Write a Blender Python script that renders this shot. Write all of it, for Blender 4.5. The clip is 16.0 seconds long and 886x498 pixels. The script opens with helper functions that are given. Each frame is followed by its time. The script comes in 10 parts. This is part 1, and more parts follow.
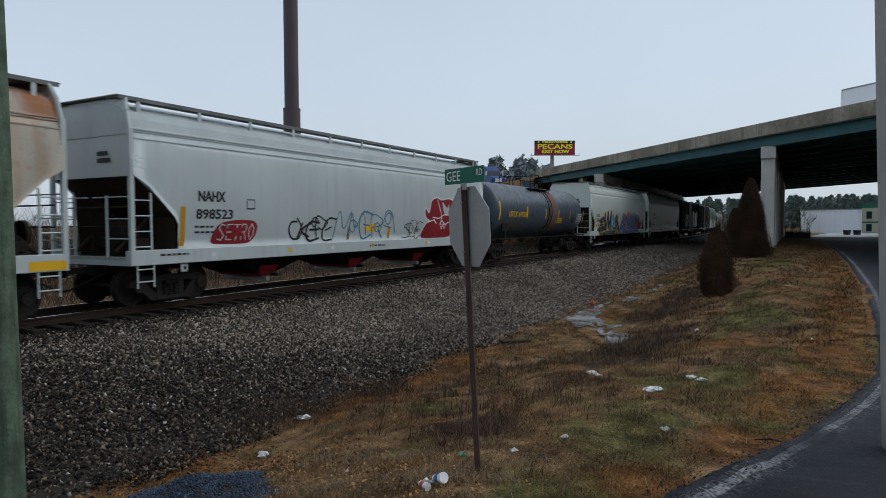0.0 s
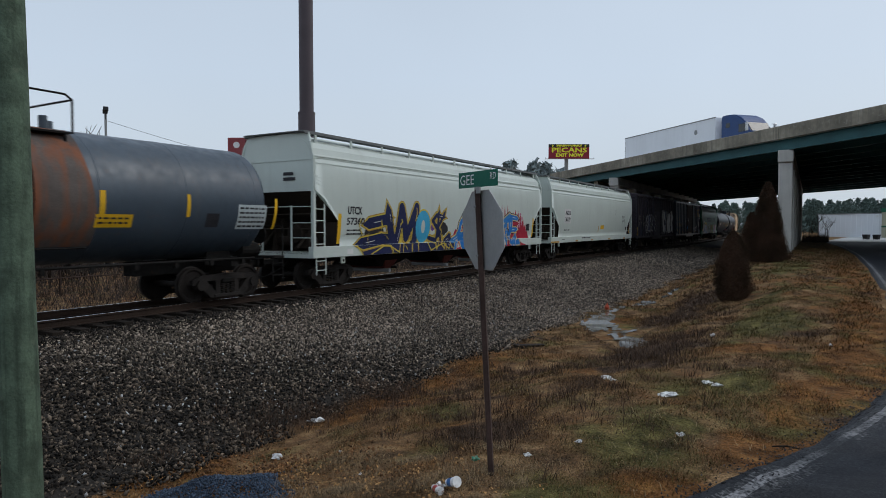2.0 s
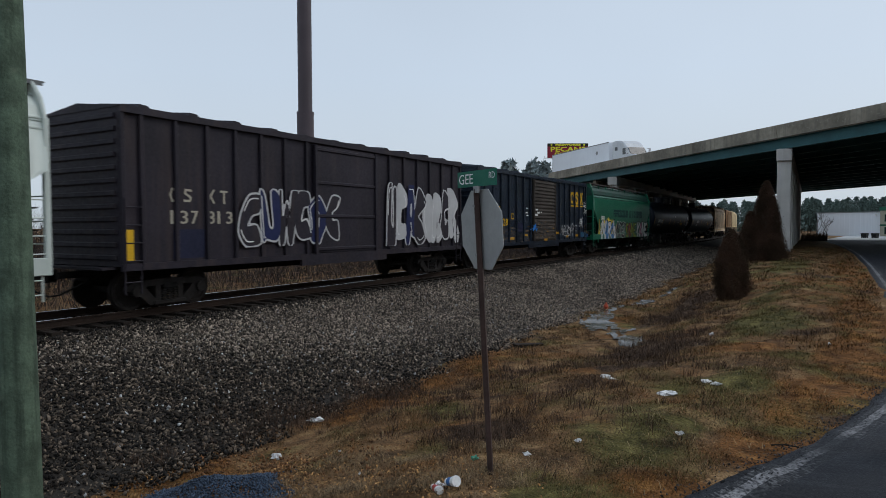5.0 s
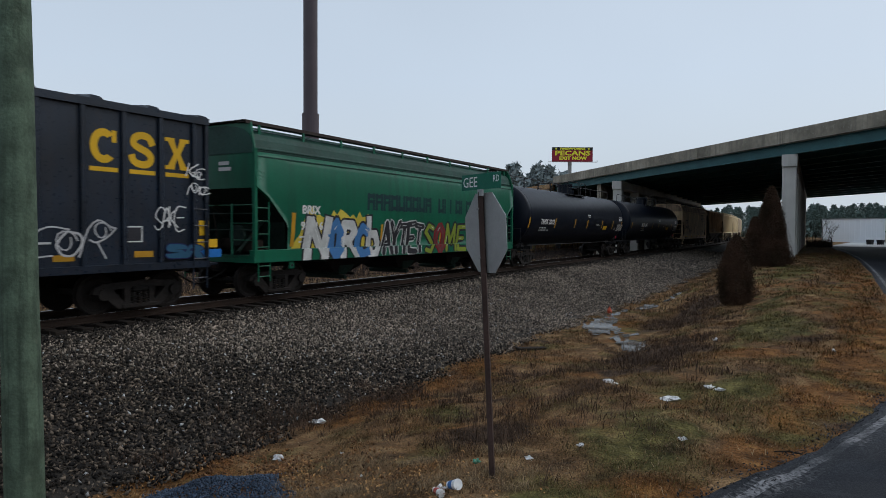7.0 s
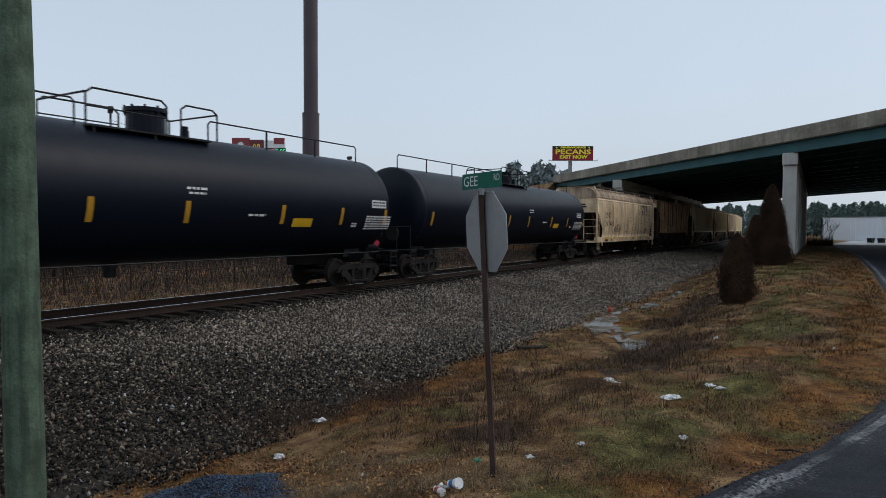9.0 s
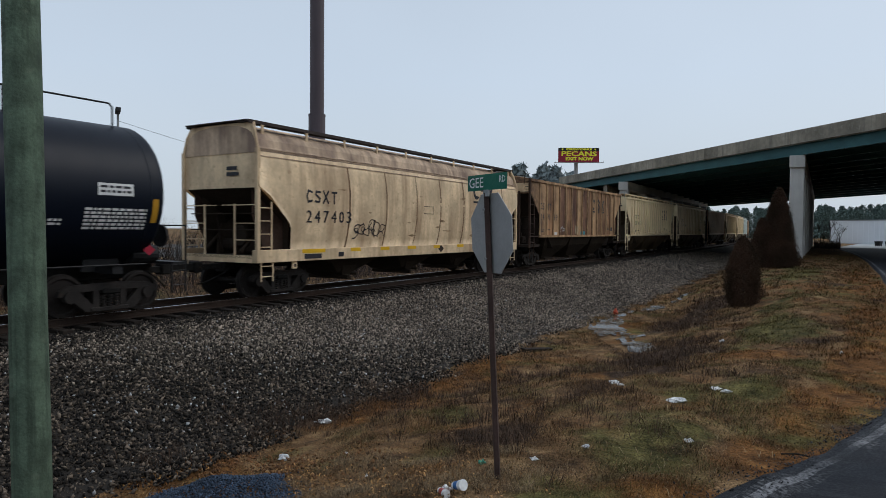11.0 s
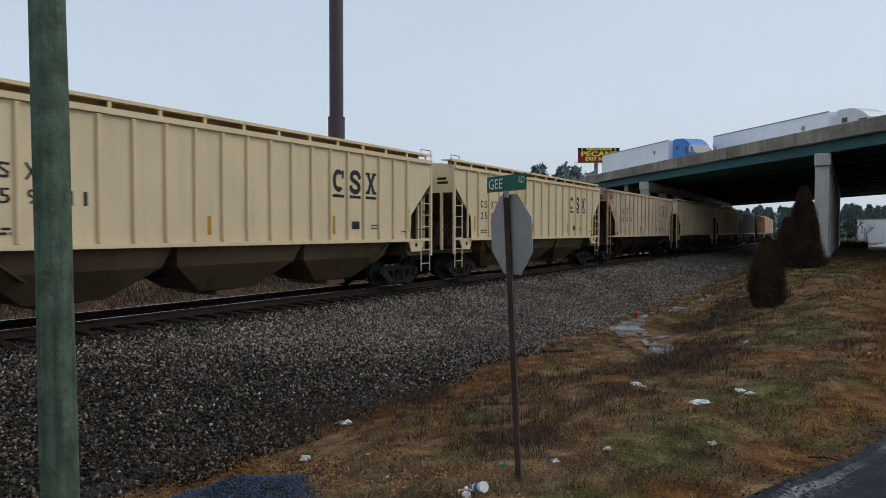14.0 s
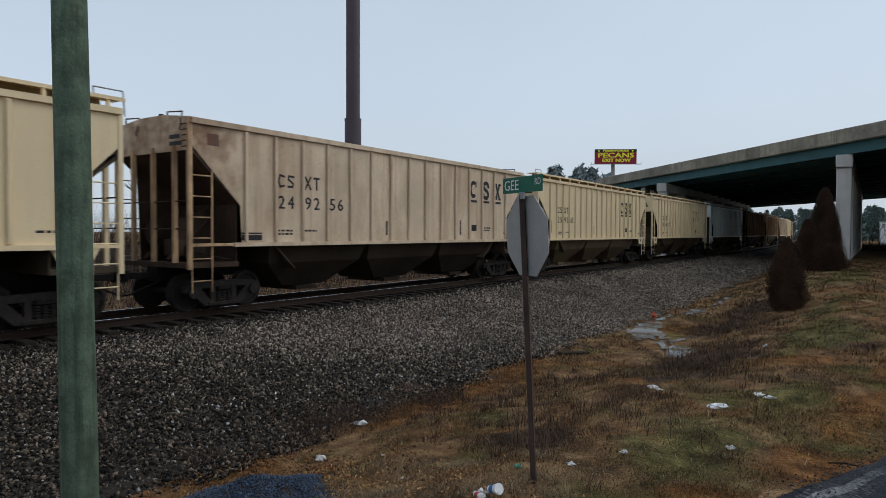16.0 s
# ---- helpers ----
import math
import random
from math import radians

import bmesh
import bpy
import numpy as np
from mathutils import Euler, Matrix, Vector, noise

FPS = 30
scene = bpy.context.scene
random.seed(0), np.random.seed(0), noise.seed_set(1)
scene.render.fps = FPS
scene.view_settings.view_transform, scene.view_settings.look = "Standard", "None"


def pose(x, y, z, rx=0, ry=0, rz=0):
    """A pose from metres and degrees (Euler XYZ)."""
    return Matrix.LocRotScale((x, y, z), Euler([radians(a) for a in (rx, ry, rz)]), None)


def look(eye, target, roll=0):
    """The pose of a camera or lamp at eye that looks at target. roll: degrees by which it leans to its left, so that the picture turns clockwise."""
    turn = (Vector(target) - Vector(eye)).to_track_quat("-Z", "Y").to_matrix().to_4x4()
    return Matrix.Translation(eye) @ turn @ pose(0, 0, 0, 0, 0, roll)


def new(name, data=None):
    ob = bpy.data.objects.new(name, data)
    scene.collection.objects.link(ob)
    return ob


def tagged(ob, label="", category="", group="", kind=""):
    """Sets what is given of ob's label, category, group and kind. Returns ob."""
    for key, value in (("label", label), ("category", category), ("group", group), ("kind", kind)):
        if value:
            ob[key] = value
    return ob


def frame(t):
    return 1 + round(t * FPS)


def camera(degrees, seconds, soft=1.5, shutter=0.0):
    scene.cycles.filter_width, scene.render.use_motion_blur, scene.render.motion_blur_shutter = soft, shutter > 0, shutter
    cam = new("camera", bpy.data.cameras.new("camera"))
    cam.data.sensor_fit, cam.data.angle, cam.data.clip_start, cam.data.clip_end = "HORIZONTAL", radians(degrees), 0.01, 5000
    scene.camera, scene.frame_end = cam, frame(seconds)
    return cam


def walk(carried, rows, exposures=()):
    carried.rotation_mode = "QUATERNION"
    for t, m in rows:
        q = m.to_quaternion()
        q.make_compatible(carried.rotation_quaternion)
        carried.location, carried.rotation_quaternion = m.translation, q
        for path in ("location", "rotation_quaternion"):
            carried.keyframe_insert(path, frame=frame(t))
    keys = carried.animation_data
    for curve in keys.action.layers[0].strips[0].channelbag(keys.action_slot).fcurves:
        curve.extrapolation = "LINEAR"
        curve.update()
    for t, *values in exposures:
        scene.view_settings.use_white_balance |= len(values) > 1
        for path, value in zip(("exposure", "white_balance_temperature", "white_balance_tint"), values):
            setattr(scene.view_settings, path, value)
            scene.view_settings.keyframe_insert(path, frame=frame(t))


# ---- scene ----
cam = camera(69.03, 16.0, soft=0.58, shutter=0.12)
EYE = (0.0, 0.0, 1.954)
TURNS = [
    (0, 87.704, 0.189, 29.125),
    (0.5, 87.779, 0.264, 29.297),
    (1, 87.835, 0.122, 29.595),
    (1.5, 87.949, 0.193, 30.056),
    (2, 88.026, 0.087, 30.344),
    (2.5, 88.049, 0.002, 30.465),
    (3, 88.041, 0.237, 30.775),
    (3.5, 88.116, 0.259, 30.841),
    (4, 87.941, 0.433, 30.273),
    (6.5, 88.178, -0.225, 30.535),
    (7, 88.220, -0.315, 30.594),
    (7.5, 88.162, -0.179, 30.528),
    (8, 88.156, -0.134, 30.467),
    (8.5, 88.099, -0.095, 30.533),
    (9, 88.131, -0.227, 30.642),
    (11.5, 88.316, -0.393, 31.232),
    (12, 88.379, -0.333, 31.369),
    (12.5, 88.313, -0.369, 31.664),
    (13, 88.375, -0.448, 32.115),
    (13.5, 88.397, -0.420, 32.370),
    (14, 88.381, -0.097, 32.846),
    (14.5, 88.435, -0.038, 33.264),
    (15, 88.441, -0.108, 33.531),
    (15.5, 88.423, -0.233, 33.953),
    (16, 88.492, -0.260, 34.242),
]
walk(cam, [(t, pose(*EYE, a, b, c)) for t, a, b, c in TURNS])

# ---- light: flat overcast winter daylight ----
scene.view_settings.exposure = 0.0
world = bpy.data.worlds.new("overcast_sky")
scene.world = world
world.use_nodes = True
wn, wl = world.node_tree.nodes, world.node_tree.links
wn.clear()
SUN_ELEV, SUN_TURN = radians(45), radians(50)
sky = wn.new("ShaderNodeTexSky")
sky.sky_type, sky.sun_disc = "NISHITA", False
sky.sun_elevation, sky.sun_rotation = SUN_ELEV, SUN_TURN
sky.air_density, sky.dust_density = 1.0, 4.0
grey = wn.new("ShaderNodeHueSaturation")
grey.inputs["Saturation"].default_value = 0.35
wl.new(sky.outputs[0], grey.inputs["Color"])
dim = wn.new("ShaderNodeMixRGB")
dim.blend_type, dim.inputs[0].default_value = "MULTIPLY", 1.0
dim.inputs[2].default_value = (0.027, 0.027, 0.027, 1)
wl.new(grey.outputs[0], dim.inputs[1])
tex = wn.new("ShaderNodeTexCoord")
sep = wn.new("ShaderNodeSeparateXYZ")
wl.new(tex.outputs["Generated"], sep.inputs[0])
ramp = wn.new("ShaderNodeValToRGB")
ramp.color_ramp.elements[0].position, ramp.color_ramp.elements[0].color = 0.0, (0.585, 0.665, 0.735, 1)
ramp.color_ramp.elements[1].position, ramp.color_ramp.elements[1].color = 1.0, (0.40, 0.47, 0.58, 1)
mid = ramp.color_ramp.elements.new(0.22)
mid.color = (0.55, 0.66, 0.795, 1)
wl.new(sep.outputs["Z"], ramp.inputs[0])
cloud = wn.new("ShaderNodeTexNoise")
cloud.inputs["Scale"].default_value, cloud.inputs["Detail"].default_value = 2.2, 3.0
wl.new(tex.outputs["Generated"], cloud.inputs["Vector"])
cr = wn.new("ShaderNodeMapRange")
cr.inputs[3].default_value, cr.inputs[4].default_value = 0.93, 1.07
wl.new(cloud.outputs[0], cr.inputs[0])
lay = wn.new("ShaderNodeMixRGB")
lay.blend_type, lay.inputs[0].default_value = "MULTIPLY", 1.0
wl.new(ramp.outputs[0], lay.inputs[1])
wl.new(cr.outputs[0], lay.inputs[2])
add = wn.new("ShaderNodeMixRGB")
add.blend_type, add.inputs[0].default_value = "ADD", 1.0
wl.new(lay.outputs[0], add.inputs[1])
wl.new(dim.outputs[0], add.inputs[2])
bg = wn.new("ShaderNodeBackground")
bg.inputs[1].default_value = 0.88
wl.new(add.outputs[0], bg.inputs[0])
wl.new(bg.outputs[0], wn.new("ShaderNodeOutputWorld").inputs[0])

sun = new("sun", bpy.data.lights.new("sun", "SUN"))
sun.data.energy, sun.data.angle, sun.data.color = 0.65, radians(30), (1.0, 0.97, 0.93)
sun.matrix_world = look((0, 0, 50), (50 * -math.sin(SUN_TURN) * math.cos(SUN_ELEV), 50 * -math.cos(SUN_TURN) * math.cos(SUN_ELEV), 50 - 50 * math.sin(SUN_ELEV)))


# ---- materials ----
def mat(name, c, rough=0.6, metal=0.0, var=0.18, scale=1.2, fine=25.0, streak=0.0, streak_c=(0.12, 0.07, 0.04), streak_lo=0.48, streak_size=1.5, streak_min=0.15, spots=0.0, spot_c=(0.2, 0.09, 0.04),
        bump=0.15, bump_scale=40.0, island=0.0, island_pow=1.0, c2=None, spec=0.3, gloss_var=0.12, blotch=0.0, wash=None):
    """A painted, weathered or natural surface: broad and fine variation, vertical streaks, spots and relief."""
    m = bpy.data.materials.new(name)
    m.use_nodes = True
    n, l = m.node_tree.nodes, m.node_tree.links
    b = n["Principled BSDF"]
    b.inputs["Roughness"].default_value, b.inputs["Metallic"].default_value = rough, metal
    b.inputs["Specular IOR Level"].default_value = spec
    tc, info = n.new("ShaderNodeTexCoord"), n.new("ShaderNodeObjectInfo")
    off = n.new("ShaderNodeVectorMath")
    off.operation = "MULTIPLY_ADD"
    off.inputs[1].default_value = (37.0, 37.0, 37.0)
    l.new(info.outputs["Random"], off.inputs[0])
    l.new(tc.outputs["Object"], off.inputs[2])
    pos = off.outputs[0]

    def noise_of(s, detail=4.0, vec=None):
        t = n.new("ShaderNodeTexNoise")
        t.inputs["Scale"].default_value, t.inputs["Detail"].default_value = s, detail
        l.new(vec or pos, t.inputs["Vector"])
        return t.outputs[0]

    def mixed(fac, a, bcol):
        x = n.new("ShaderNodeMixRGB")
        for i, v in ((0, fac), (1, a), (2, bcol)):
            if hasattr(v, "is_linked"):
                l.new(v, x.inputs[i])
            else:
                x.inputs[i].default_value = v if i == 0 else (*v, 1)
        return x.outputs[0]

    def ranged(v, a, bb, lo=0.0, hi=1.0):
        r = n.new("ShaderNodeMapRange")
        r.inputs[1].default_value, r.inputs[2].default_value, r.inputs[3].default_value, r.inputs[4].default_value = a, bb, lo, hi
        l.new(v, r.inputs[0])
        return r.outputs[0]

    dark = tuple(v * (1 - var) for v in c)
    light = tuple(min(1, v * (1 + var)) for v in (c2 or c))
    col = mixed(ranged(noise_of(scale), 0.3, 0.7), dark, light)
    col = mixed(ranged(noise_of(fine, 3.0), 0.35, 0.75, 0.0, 0.35), col, tuple(v * (1 - 1.6 * var) for v in c))
    if streak:
        mp = n.new("ShaderNodeMapping")
        mp.inputs["Scale"].default_value = (2.6, 2.6, 0.16)
        l.new(pos, mp.inputs[0])
        s = ranged(noise_of(streak_size, 5.0, mp.outputs[0]), streak_lo, streak_lo + 0.24, 0.0, 1.0)
        blot = ranged(noise_of(0.45), 0.35, 0.7, streak_min, 1.0)
        k = n.new("ShaderNodeMath")
        k.operation = "MULTIPLY"
        l.new(s, k.inputs[0])
        l.new(blot, k.inputs[1])
        k2 = n.new("ShaderNodeMath")
        k2.operation = "MULTIPLY"
        l.new(k.outputs[0], k2.inputs[0])
        k2.inputs[1].default_value = streak
        col = mixed(k2.outputs[0], col, streak_c)
    if blotch:
        mp = n.new("ShaderNodeMapping")
        mp.inputs["Scale"].default_value = (1.5, 1.5, 0.5)
        l.new(pos, mp.inputs[0])
        col = mixed(ranged(noise_of(1.1, 7.0, mp.outputs[0]), 0.47, 0.66, 0.0, blotch), col, streak_c)
    if wash:
        # a stain that spreads along the car from one end
        y0, y1, amount, wash_c = wash
        xyz, m1, m2 = n.new("ShaderNodeSeparateXYZ"), n.new("ShaderNodeMath"), n.new("ShaderNodeMath")
        l.new(tc.outputs["Object"], xyz.inputs[0])
        l.new(ranged(noise_of(1.6, 6.0), 0.3, 0.7, -0.9, 0.9), m1.inputs[0])
        l.new(xyz.outputs[1], m1.inputs[1])
        l.new(ranged(noise_of(5.0, 5.0), 0.3, 0.6, 0.45, 1.0), m2.inputs[0])
        l.new(ranged(m1.outputs[0], y0, y1, amount, 0.0), m2.inputs[1])
        m2.operation = "MULTIPLY"
        col = mixed(m2.outputs[0], col, wash_c)
    if spots:
        col = mixed(ranged(noise_of(6.0, 6.0), 0.62, 0.7, 0.0, spots), col, spot_c)
    if island:
        g = n.new("ShaderNodeNewGeometry")
        hsv = n.new("ShaderNodeHueSaturation")
        pw = n.new("ShaderNodeMath")
        pw.operation = "POWER"
        pw.inputs[1].default_value = island_pow
        l.new(g.outputs["Random Per Island"], pw.inputs[0])
        l.new(ranged(pw.outputs[0], 0, 1, 1 - island, 1 + island * island_pow), hsv.inputs["Value"])
        l.new(col, hsv.inputs["Color"])
        col = hsv.outputs[0]
    l.new(col, b.inputs["Base Color"])
    rr = ranged(noise_of(fine * 0.5), 0.3, 0.7, max(0.05, rough - gloss_var), min(1, rough + gloss_var))
    l.new(rr, b.inputs["Roughness"])
    if bump:
        bp = n.new("ShaderNodeBump")
        bp.inputs["Strength"].default_value, bp.inputs["Distance"].default_value = bump, 0.02
        l.new(noise_of(bump_scale, 4.0), bp.inputs["Height"])
        l.new(bp.outputs[0], b.inputs["Normal"])
    return m


def glow(name, c, strength):
    m = bpy.data.materials.new(name)
    m.use_nodes = True
    b = m.node_tree.nodes["Principled BSDF"]
    b.inputs["Base Color"].default_value = (*c, 1)
    b.inputs["Emission Color"].default_value = (*c, 1)
    b.inputs["Emission Strength"].default_value = strength
    return m


M_STEEL = mat("dark_bogie_steel", (0.011, 0.010, 0.009), 0.85, 0.0, 0.4, spots=0.5, spot_c=(0.040, 0.022, 0.014), spec=0.2)
M_CASTING = mat("grimy_cast_side_frame", (0.020, 0.0165, 0.0145), 0.75, 0.0, 0.4, scale=3.0, spots=0.4, spot_c=(0.045, 0.026, 0.016), spec=0.25)
M_WHEEL = mat("rusty_wheel_steel", (0.016, 0.012, 0.010), 0.75, 0.0, 0.3)
M_TREAD = mat("polished_tread", (0.4, 0.4, 0.4), 0.35, 0.9, 0.1)
M_RAIL = mat("rail_web_rust", (0.030, 0.017, 0.011), 0.8, 0.0, 0.3, fine=60)
M_RAILTOP = mat("polished_rail_head", (0.55, 0.55, 0.56), 0.25, 1.0, 0.1)
M_TIE = mat("creosote_tie_wood", (0.020, 0.014, 0.010), 0.9, 0.0, 0.35, fine=60, bump=0.4)
M_BLACK = mat("black_shade_paint", (0.012, 0.012, 0.013), 0.6, 0.0, 0.2)
M_YELLOW = mat("yellow_marking", (0.72, 0.42, 0.015), 0.6, 0.0, 0.12)
M_ORANGE = mat("amber_reflector", (0.50, 0.26, 0.02), 0.5, 0.0, 0.12)
M_WHITE = mat("white_marking", (0.7, 0.7, 0.68), 0.6, 0.0, 0.1)
M_INK = mat("black_lettering", (0.025, 0.025, 0.03), 0.6, 0.0, 0.2)
M_CONC = mat("weathered_concrete", (0.29, 0.26, 0.205), 0.9, 0.0, 0.45, scale=0.45, fine=4, spots=0.35, spot_c=(0.42, 0.40, 0.36), streak=0.75, streak_c=(0.09, 0.085, 0.075), bump=0.3)
M_CONC2 = mat("bare_column_concrete", (0.54, 0.525, 0.49), 0.9, 0.0, 0.14, scale=0.6, streak=0.25, streak_c=(0.2, 0.19, 0.17), bump=0.2)
M_TEAL = mat("teal_girder_paint", (0.035, 0.115, 0.125), 0.6, 0.0, 0.2, scale=0.6, streak=0.2, streak_c=(0.03, 0.06, 0.06))
M_ASPH = mat("worn_asphalt", (0.012, 0.015, 0.021), 0.70, 0.0, 0.40, scale=0.9, fine=90, bump=0.4, bump_scale=110, spec=0.24)


def worn_line(worn=0.0):
    """White paint scoured away to the asphalt, thickest along its middle."""
    m = mat("worn_white_road_paint", (0.013, 0.016, 0.021), 0.7, 0.0, 0.35, scale=0.9, fine=90, bump=0.5, bump_scale=110, spec=0.2)
    n, l = m.node_tree.nodes, m.node_tree.links
    b = n["Principled BSDF"]
    tc = n.new("ShaderNodeTexCoord")
    fac = None
    for scale, detail, lo, hi in ((0.7, 2.0, 0.18, 0.55), (3.5, 4.0, 0.18, 0.55), (26.0, 8.0, 0.34, 0.60)):
        t, r = n.new("ShaderNodeTexNoise"), n.new("ShaderNodeMapRange")
        t.inputs["Scale"].default_value, t.inputs["Detail"].default_value = scale, detail
        r.inputs[1].default_value, r.inputs[2].default_value = lo + worn, hi + worn
        l.new(tc.outputs["Object"], t.inputs["Vector"])
        l.new(t.outputs[0], r.inputs[0])
        if fac is None:
            fac = r.outputs[0]
        else:
            k = n.new("ShaderNodeMath")
            k.operation = "MULTIPLY"
            l.new(fac, k.inputs[0])
            l.new(r.outputs[0], k.inputs[1])
            fac = k.outputs[0]
    x = n.new("ShaderNodeMixRGB")
    x.inputs[2].default_value = (0.32, 0.32, 0.33, 1)
    l.new(fac, x.inputs[0])
    l.new(b.inputs["Base Color"].links[0].from_socket, x.inputs[1])
    l.new(x.outputs[0], b.inputs["Base Color"])
    return m


M_LINE, M_LINEWORN = worn_line(), worn_line(0.11)
M_YARD = mat("pale_yard_concrete", (0.44, 0.46, 0.47), 0.85, 0.0, 0.12, scale=0.3)
M_BALLAST = mat("grey_ballast", (0.028, 0.023, 0.018), 0.9, 0.0, 0.45, scale=0.7, fine=45, bump=0.9, bump_scale=30)
M_STONE = mat("crushed_granite", (0.188, 0.154, 0.122), 0.85, 0.0, 0.35, scale=0.5, fine=30, island=0.82, island_pow=2.1, bump=0.2)
# near-black stone: the shade under the train is put into its colour
M_SHADESTONE = mat("train_shade_stone", (0.030, 0.024, 0.019), 0.85, 0.0, 0.45, scale=0.7, fine=30, island=0.85, island_pow=2.6, bump=0.2)
M_DIRTYSTONE = mat("soiled_crushed_granite", (0.070, 0.054, 0.040), 0.88, 0.0, 0.45, scale=0.7, fine=30, island=0.90, island_pow=3.3, bump=0.2)


# ---- mesh tools ----
def mesh_of(name, bm, material, smooth=False):
    me = bpy.data.meshes.new(name)
    bm.normal_update()
    bm.to_mesh(me)
    bm.free()
    me.materials.append(material)
    if smooth:
        me.polygons.foreach_set("use_smooth", [True] * len(me.polygons))
    return me


def part(name, bm, material, parent, label="", smooth=False):
    """One mesh under a thing or a part."""
    ob = new(name, mesh_of(name, bm, material, smooth) if isinstance(bm, bmesh.types.BMesh) else bm)
    ob.parent = parent
    return tagged(ob, label)


def thing(name, label, category, m=None, group=""):
    ob = new(name)
    ob.empty_display_size = 0.2
    if m is not None:
        ob.matrix_world = m
    return tagged(ob, label, category, group)


def solid(name, bm, material, label, category="", group="", kind="", smooth=False, m=None):
    ob = new(name, mesh_of(name, bm, material, smooth))
    if m is not None:
        ob.matrix_world = m
    return tagged(ob, label, category, group, kind)


def box(bm, x0, x1, y0, y1, z0, z1, bevel=0.0):
    v = [bm.verts.new((x, y, z)) for z in (z0, z1) for y in (y0, y1) for x in (x0, x1)]
    f = [bm.faces.new([v[i] for i in q]) for q in ((0, 2, 3, 1), (4, 5, 7, 6), (0, 1, 5, 4), (2, 6, 7, 3), (1, 3, 7, 5), (0, 4, 6, 2))]
    if bevel:
        e = list({e for q in f for e in q.edges})
        bmesh.ops.bevel(bm, geom=e, offset=bevel, segments=1, affect="EDGES")
    return bm


def bx(*a, **k):
    return box(bmesh.new(), *a, **k)


def rod(bm, a, b, r, n=8, r2=None, cap=True):
    """A round bar from a to b."""
    a, b = Vector(a), Vector(b)
    q = (b - a).to_track_quat("Z", "Y").to_matrix()
    ring = []
    for p, rr in ((a, r), (b, r if r2 is None else r2)):
        ring.append([bm.verts.new(p + q @ Vector((rr * math.cos(2 * math.pi * i / n), rr * math.sin(2 * math.pi * i / n), 0))) for i in range(n)])
    for i in range(n):
        bm.faces.new((ring[0][i], ring[0][(i + 1) % n], ring[1][(i + 1) % n], ring[1][i]))
    if cap:
        bm.faces.new(ring[0][::-1])
        bm.faces.new(ring[1])
    return bm


def pipe(bm, pts, r, n=6):
    for a, b in zip(pts, pts[1:]):
        rod(bm, a, b, r, n)
    return bm


def loft(bm, sections, closed=True, caps=True):
    """Skin over rings of points."""
    rings = [[bm.verts.new(p) for p in s] for s in sections]
    k = len(rings[0])
    for a, b in zip(rings, rings[1:]):
        for i in range(k if closed else k - 1):
            j = (i + 1) % k
            bm.faces.new((a[i], a[j], b[j], b[i]))
    if caps and closed:
        bm.faces.new(rings[0][::-1])
        bm.faces.new(rings[-1])
    return bm


def prism(bm, poly, x0, x1):
    """A polygon in (y, z), carried from x0 to x1."""
    return loft(bm, [[(x0, y, z) for y, z in poly], [(x1, y, z) for y, z in poly]])


import mathutils.geometry

FONT_CACHE = {}


def letters(text, height, width=None):
    """Vertices and faces of a line of writing, its left foot at the origin, in (across, up)."""
    if text not in FONT_CACHE:
        cu = bpy.data.curves.new("writing", "FONT")
        cu.body, cu.resolution_u = text, 2
        ob = bpy.data.objects.new("writing", cu)
        scene.collection.objects.link(ob)
        me = ob.evaluated_get(bpy.context.evaluated_depsgraph_get()).to_mesh()
        vs = [(v.co.x, v.co.y) for v in me.vertices]
        fs = [tuple(p.vertices) for p in me.polygons]
        bpy.data.objects.remove(ob)
        bpy.data.curves.remove(cu)
        FONT_CACHE[text] = (vs, fs)
    vs, fs = FONT_CACHE[text]
    x0, x1 = min(v[0] for v in vs), max(v[0] for v in vs)
    y0, y1 = min(v[1] for v in vs), max(v[1] for v in vs)
    sy = height / (y1 - y0)
    sx = sy if width is None else width / (x1 - x0)
    return [((x - x0) * sx, (y - y0) * sy) for x, y in vs], fs


def write(bm, text, y, z, height, side, width=None, lift=0.006):
    """Lettering on a car's side: side(z) gives how far out the side lies at that height."""
    vs, fs = letters(text, height, width)
    made = [bm.verts.new((side(z + b) + lift, y + a, z + b)) for a, b in vs]
    for f in fs:
        try:
            bm.faces.new([made[i] for i in f])
        except ValueError:
            pass
    return bm


def patch(bm, y0, y1, z0, z1, side, lift=0.005, n=1):
    """A flat marking that follows the side."""
    for i in range(n):
        a, b = z0 + (z1 - z0) * i / n, z0 + (z1 - z0) * (i + 1) / n
        bm.faces.new([bm.verts.new((side(z) + lift, y, z)) for y, z in ((y0, a), (y1, a), (y1, b), (y0, b))])
    return bm


def stroke(bm, pts, w, side, lift):
    """Thick sprayed line with blunt ends."""
    for (ya, za), (yb, zb) in zip(pts, pts[1:]):
        d = Vector((yb - ya, zb - za))
        if d.length < 1e-4:
            continue
        d.normalize()
        p = Vector((-d.y, d.x)) * w / 2
        e = d * w * 0.35
        k = max(1, int(abs(zb - za) / 0.3))
        for i in range(k):
            f0, f1 = i / k, (i + 1) / k
            a = Vector((ya + (yb - ya) * f0, za + (zb - za) * f0)) - (e if i == 0 else Vector((0, 0)))
            b = Vector((ya + (yb - ya) * f1, za + (zb - za) * f1)) + (e if i == k - 1 else Vector((0, 0)))
            bm.faces.new([bm.verts.new((side(q.y) + lift, q.x, q.y)) for q in (a - p, b - p, b + p, a + p)])
    return bm


